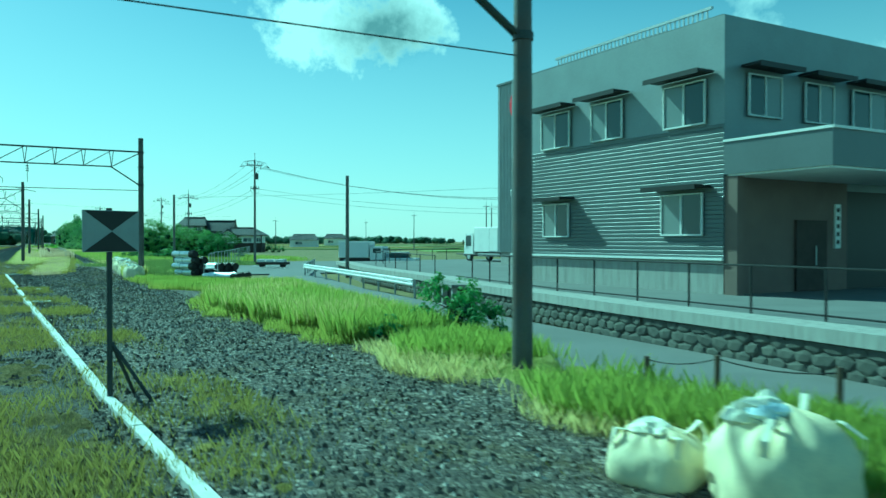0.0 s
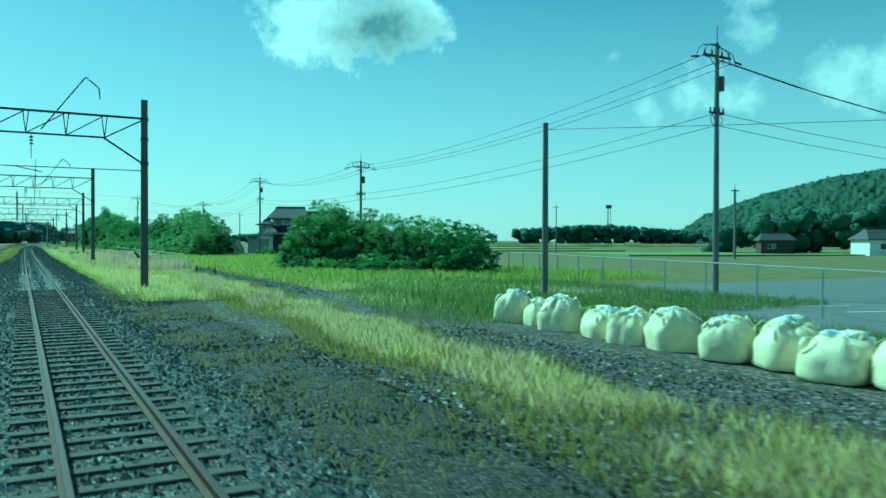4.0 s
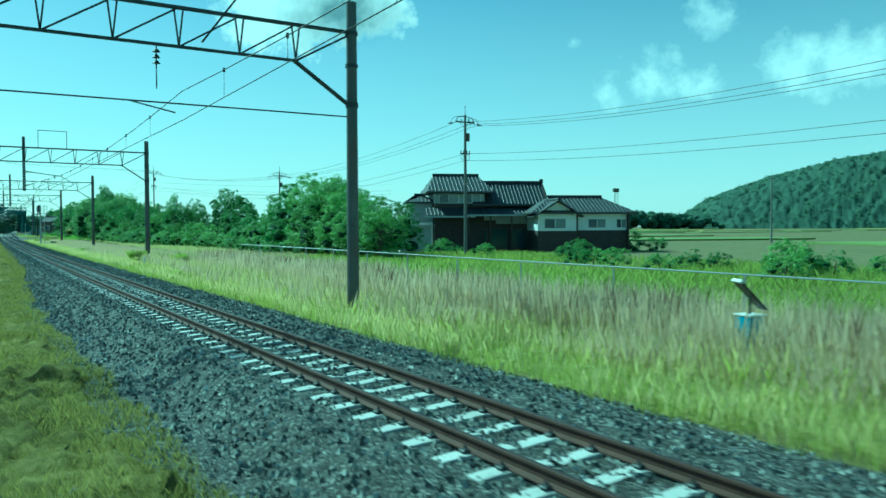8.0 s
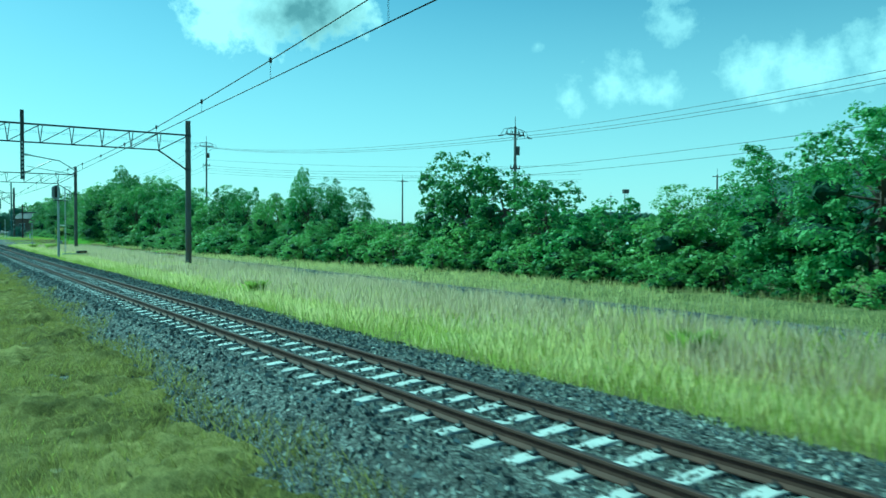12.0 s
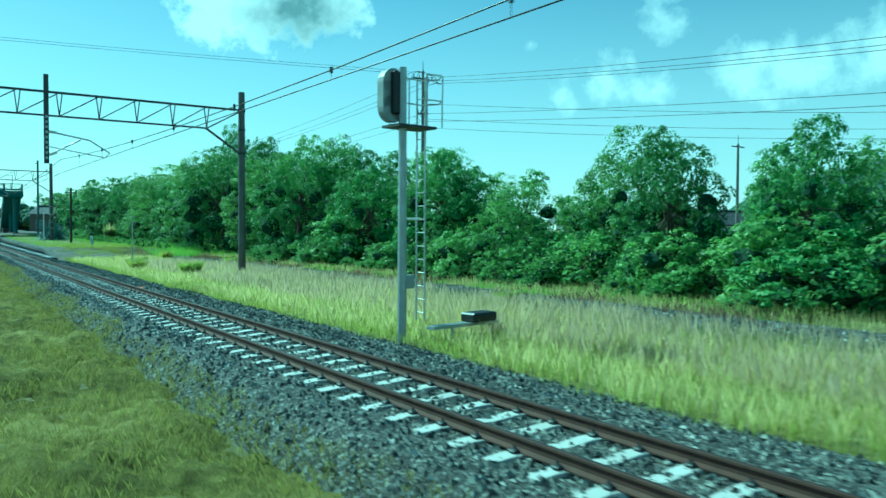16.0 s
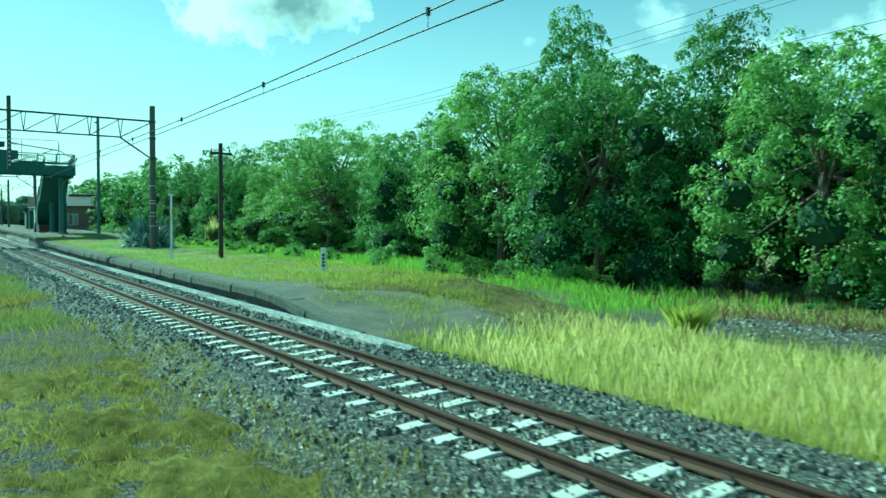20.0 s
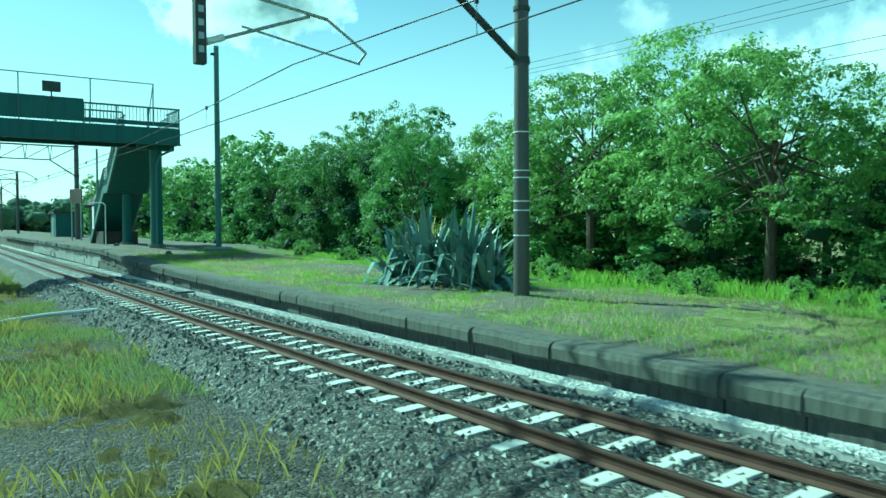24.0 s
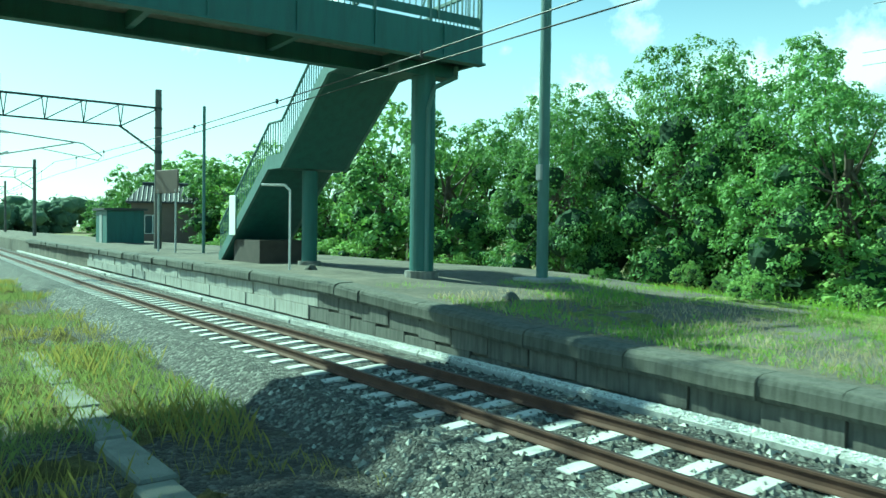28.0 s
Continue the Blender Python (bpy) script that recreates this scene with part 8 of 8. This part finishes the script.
grass("meadow_grass", between(R, 14000, 88, 128, lambda y: 11.6 + 0.05 * (y - 84), at(26.0), 0.12, 33.0, 0.05), 0.42, 0.012, "grass_pale", 29, "pale meadow grass behind the yard", 0.6)
grass("meadow_grass", between(R, 60000, 104, 190, at(14.5), at(42.0), 0.08, 5.0, -0.25), 0.6, 0.028, "grass_lush", 17, "tall lush green weeds beyond the fence", 0.5)
for mx, my, ms in ((38.6, 174.0, 1.6), (38.4, 193.8, 1.5), (42.3, 157.7, 1.7), (30.0, 150.0, 1.3), (27.5, 141.0, 1.3), (34.0, 165.0, 1.2), (36.0, 183.0, 1.2), (31.0, 158.5, 1.1), (24.0, 139.5, 1.2)):
    tree("bush", mx, my, ms * 1.15, 1.2, 1)
turf_mat("turf", 324, 374, lambda y: plat_x(y) + 0.55, lambda y: plat_x(y) + 8.8, lambda y: plat_z(y) - 0.06, 0.13, "turf_bright", "bright green turf in patches on the platform", 0.22, 21.0, 40, edge=14.0)
turf_mat("turf", 311, 327, lambda y: plat_x(y) + 0.9, lambda y: plat_x(y) + 8.0, lambda y: plat_z(y) - 0.07, 0.13, "turf_straw", "thin yellowish turf in patches on the platform ramp", 0.22, 25.0, 30, edge=14.0)
turf_mat("turf", 64, 128, STRIP_A, STRIP_B, -0.54, 0.26, "turf_straw", "matted pale turf under the dry grass", 0.25, 23.0, 12)
grass("platform_grass", between(R, 44000, 311, 334, lambda y: plat_x(y) + 0.7, lambda y: plat_x(y) + 7.5, 0.6, 24.4, -0.12, PZ), 0.17, 0.010, "grass", 42, "short patchy grass on the platform ramp", 0.7)
turf_mat("turf", 318, 402, camx(-0.2), ragged(-2.4, 0.6), -0.63, 0.36, "turf_straw", "patches of olive turf in the cess", 0.25, 22.0, 16)
# platform and thicket foot
grass("platform_grass", between(R, 130000, 322, 376, lambda y: plat_x(y) + 0.65, lambda y: plat_x(y) + 8.5, 0.7, 4.4, 0.02, PZ), 0.13, 0.011, "grass_vivid", 18, "short bright-green grass in patches on the platform", 0.7)
grass("platform_grass", between(R, 36000, 313, 374, lambda y: plat_x(y) + 0.6, lambda y: plat_x(y) + 9.0, 0.3, 9.4, -0.1, PZ), 0.12, 0.009, "grass_straw", 19, "short yellowish grass on the platform", 0.8)
grass("platform_grass", between(R, 30000, 322, 374, lambda y: plat_x(y) + 0.7, lambda y: plat_x(y) + 6.0, 0.4, 39.4, 0.0, PZ), 0.16, 0.008, "grass_dry", 30, "pinkish dry grass tufts on the platform", 0.6)
FZ = lambda y: -0.35 + 0.35 * min(1.0, max(0.0, (y - 316) / 12))
grass("thicket_grass", between(R, 64000, 312, 430, lambda y: plat_x(max(y, 320)) + 7.2, lambda y: plat_x(max(y, 320)) + 13.5, 0.4, 4.4, -0.15, FZ), 0.42, 0.014, "grass_vivid", 20, "tall green weeds at the foot of the thicket", 0.6)
grass("thicket_grass", between(R, 42000, 296, 315, off(3.6), off(9.6), 0.2, 2.2, -0.3), 0.2, 0.008, "grass_pale", 21, "pale grass in front of the platform", 0.6)


grass("tangle", between(R, 16000, 262, 320, lambda y: SIDING(y) + 0.6, at(24.0), 0.35, 71.4, 0.0, -0.6), 0.34, 0.014, "grass_brown", 46, "brown dead stalks of the tangle before the wood", 0.9)
grass("tangle", between(R, 26000, 262, 326, lambda y: SIDING(y) + 1.2, at(24.5), 0.5, 73.4, 0.12, -0.6), 0.32, 0.016, "grass_vivid", 47, "low green weeds of the tangle before the wood", 0.8)


def pampas(x, y, z, s, seed, label="tall tufted clump of pampas grass", mat="grass"):
    q = np.random.default_rng(seed)
    n = 700
    p = np.stack([x + q.normal(0, 0.2 * s, n), y + q.normal(0, 0.2 * s, n), np.full(n, z)], 1)
    return grass("grass_clump", p, 1.25 * s, 0.011, mat, seed, label, 0.95)


tree("bush", 26.0, 368.4, 1.6, 1.0, 0, 0.15)
pampas(24.4, 367.4, 0.35, 0.95, 372, mat="grass_mid")
pt = np.random.default_rng(77)
grass("seed_heads", np.stack([24.4 + pt.normal(0, 0.3, 60), 367.4 + pt.normal(0, 0.3, 60), np.full(60, 0.3)], 1), 2.1, 0.011, "grass_pale", 78, "tall pale seed stalks of the pampas clump", 0.3)
for k, (cx, cy, cs) in enumerate(((10.4, 184.8, 0.6), (6.9, 170.8, 0.32), (10.2, 200.0, 0.5), (6.9, 168.6, 0.28), (10.2, 181.7, 0.75), (8.9, 192.0, 0.7), (8.5, 189.1, 0.45), (8.9, 220.1, 0.45),
                                   (11.6, 290.5, 0.62), (10.5, 297.0, 0.5), (12.1, 302.6, 0.5), (10.9, 299.0, 0.5), (16.2, 311.0, 0.55), (17.1, 299.3, 0.5), (16.0, 270.0, 0.4), (14.3, 252.0, 0.4))):
    pampas(cx, cy, -0.62, cs, 500 + k, "lush green clump of long grass on the verge", "grass_lush" if k % 3 else "grass")
for k in range(36):
    yy = 320 + k * 1.6
    tree("bush", plat_x(yy) + 9.4 + 1.2 * math.sin(k * 2.1), yy, 0.4 + 0.45 * ((k * 7) % 5) / 4, 0.9, 1, plat_z(yy) - 0.15)

# ---- loose ballast stones ----
def pebbles(name, pts, size, seed, label, mat="pebble"):
    q = np.random.default_rng(seed)
    p = np.asarray(pts)
    n = len(p)
    o = np.array([(1, 0, -0.3), (-0.5, 0.87, -0.3), (-0.5, -0.87, -0.3), (0.1, 0, 0.6)])
    f = np.array([(0, 1, 3), (1, 2, 3), (2, 0, 3)])
    s = size * q.uniform(0.5, 1.4, n)
    a = q.uniform(0, 2 * np.pi, n)
    w = o[None] * (1 + q.uniform(-0.3, 0.3, (n, 4, 1)))
    c, d = np.cos(a)[:, None], np.sin(a)[:, None]
    tilt = q.uniform(-0.8, 0.8, (n, 1))
    x = w[:, :, 0] * c - w[:, :, 1] * d
    y = w[:, :, 0] * d + w[:, :, 1] * c
    z = w[:, :, 2] + x * tilt
    v = np.stack([x, y, z], 2) * s[:, None, None] + p[:, None]
    L = (f[None] + (np.arange(n) * 4)[:, None, None]).ravel()
    ob = mesh_arrays(name, v.reshape(-1, 3), 3, L, M[mat])
    return tagged(ob, label, "stones", kind="stuff")


def yard_pebble_shader(N, pos):
    r = N("ShaderNodeNewGeometry").outputs["Random Per Island"]
    col = N.ramp(r, [(0.0, (0.04, 0.036, 0.028)), (0.45, (0.12, 0.11, 0.085)), (0.85, (0.28, 0.26, 0.21)), (1.0, (0.6, 0.57, 0.5))])
    return principled(N, col, 0.9)


def pebble_shader(N, pos):
    r = N("ShaderNodeNewGeometry").outputs["Random Per Island"]
    col = N.ramp(r, [(0.0, (0.04, 0.042, 0.036)), (0.45, (0.14, 0.145, 0.125)), (0.8, (0.36, 0.365, 0.315)), (1.0, (0.66, 0.66, 0.58))])
    col = N.mix(N.math("MULTIPLY", N.noise(pos, 40.0, 3.0), 0.4), col, (0.06, 0.055, 0.05))
    return principled(N, col, 0.85)


M["pebble"] = material("broken_stone", pebble_shader)
M["yard_pebble"] = material("yard_stone", yard_pebble_shader)
M["soil_stone"] = plain("soil_stone", (0.075, 0.07, 0.055), 0.9, 0, 0.6, 7.0)


def bed_points(n, y0, y1, fn, offs, zs):
    y = R.uniform(y0, y1, n)
    u = R.uniform(offs[0], offs[-1], n)
    ys = np.linspace(y0, y1, 200)
    return np.stack([np.interp(y, ys, [fn(v) for v in ys]) + u, y, np.interp(u, offs, zs) + 0.012], 1)


pebbles("ballast_stones", bed_points(96000, 66, 372, side, BO, BZ), 0.052, 1, "loose grey broken ballast stones around the sleepers")
pebbles("ballast_stones", bed_points(16000, 120, 330, side, BO, BZ), 0.05, 2, "loose grey broken ballast stones around the sleepers")
pebbles("ballast_stones", bed_points(9000, 108, 230, side, (-3.8, -3.0, -2.3), (-0.56, -0.56, -0.56)), 0.05, 7, "loose grey ballast stones at the foot of the track bed")
pebbles("yard_stones", np.stack([R.uniform(5.4, 11.6, 26000), R.uniform(0, 84, 26000), np.full(26000, -0.39)], 1), 0.05, 3, "loose grey-brown stones on the gravel yard", "yard_pebble")
pebbles("track_side_stones", np.stack([R.uniform(2.4, 5.6, 14000), R.uniform(0, 110, 14000), np.full(14000, -0.44)], 1), 0.045, 9, "loose dark stones in the weedy soil beside our track", "soil_stone")
pebbles("ballast_stones", bed_points(9000, 40, 130, own, (0.4, 1.0, 2.6), (-0.22, -0.22, -0.6)), 0.05, 4, "loose grey ballast stones beside our track")

pebbles("old_ballast_stones", bed_points(30000, 100, 312, SIDING, (-1.7, 0.0, 1.7), (-0.50, -0.465, -0.50)), 0.055, 5, "loose grey stones of the lifted siding")

pebbles("ballast_stones", bed_points(5000, 100, 372, side, (-0.95, -0.5, 0.0, 0.5, 0.95), (-0.185, -0.17, -0.165, -0.17, -0.185)), 0.045, 6, "ballast stones lying on the sleepers")
M["white_stone"] = plain("white_stone", (0.74, 0.74, 0.70), 0.9, 0, 0.2, 12.0)
pebbles("white_stones", bed_points(30000, 311, 400, side, (1.76, 1.88, 2.0), (-0.16, -0.125, -0.14)), 0.018, 8, "bright white broken stones along the cable trough", "white_stone")
# ---- sleepers ----
STEP = 0.655
y, n = 122.0, 0
while n < 290:
    sl = shared("sleeper", SLEEPER, side_track, Matrix.Translation((side(y), y, 0.0)) @ Matrix.Rotation(heading(side, y) + 0.01 * math.sin(y * 3), 4, "Z"))
    for s in (-0.565, 0.565):
        shared("rail_clip", CLIP, sl, Matrix.Translation((s, 0, 0)))
    y += STEP
    n += 1
SPLIT = y


def joined(name, me, ys, fn, parent, label):
    src = np.array([v.co for v in me.vertices])
    faces = [tuple(p.vertices) for p in me.polygons]
    vs, fs = [], []
    for k, yy in enumerate(ys):
        a = heading(fn, yy)
        c, s = math.cos(a), math.sin(a)
        vs += [(fn(yy) + p[0] * c - p[1] * s, yy + p[0] * s + p[1] * c, p[2]) for p in src]
        fs += [tuple(i + k * len(src) for i in f) for f in faces]
    m = bpy.data.meshes.new(name)
    m.from_pydata(vs, [], fs)
    m.materials.append(me.materials[0])
    ob = new(name, m)
    ob.parent = parent
    ob["kind"] = "stuff"
    ob["label"] = label


joined("sleeper_row", SLEEPER, np.arange(SPLIT, 560, STEP), side, side_track, "far row of pale concrete sleepers")
joined("sleeper_row", SLEEPER, np.arange(104, 121.8, STEP), side, side_track, "row of pale concrete sleepers")
joined("wooden_sleeper_row", TIE, np.arange(34, 103.8, STEP), side, side_track, "row of dark wooden sleepers")
joined("sleeper_row", SLEEPER, np.arange(100, 556, STEP), own, own_track, "row of pale concrete sleepers under the train")
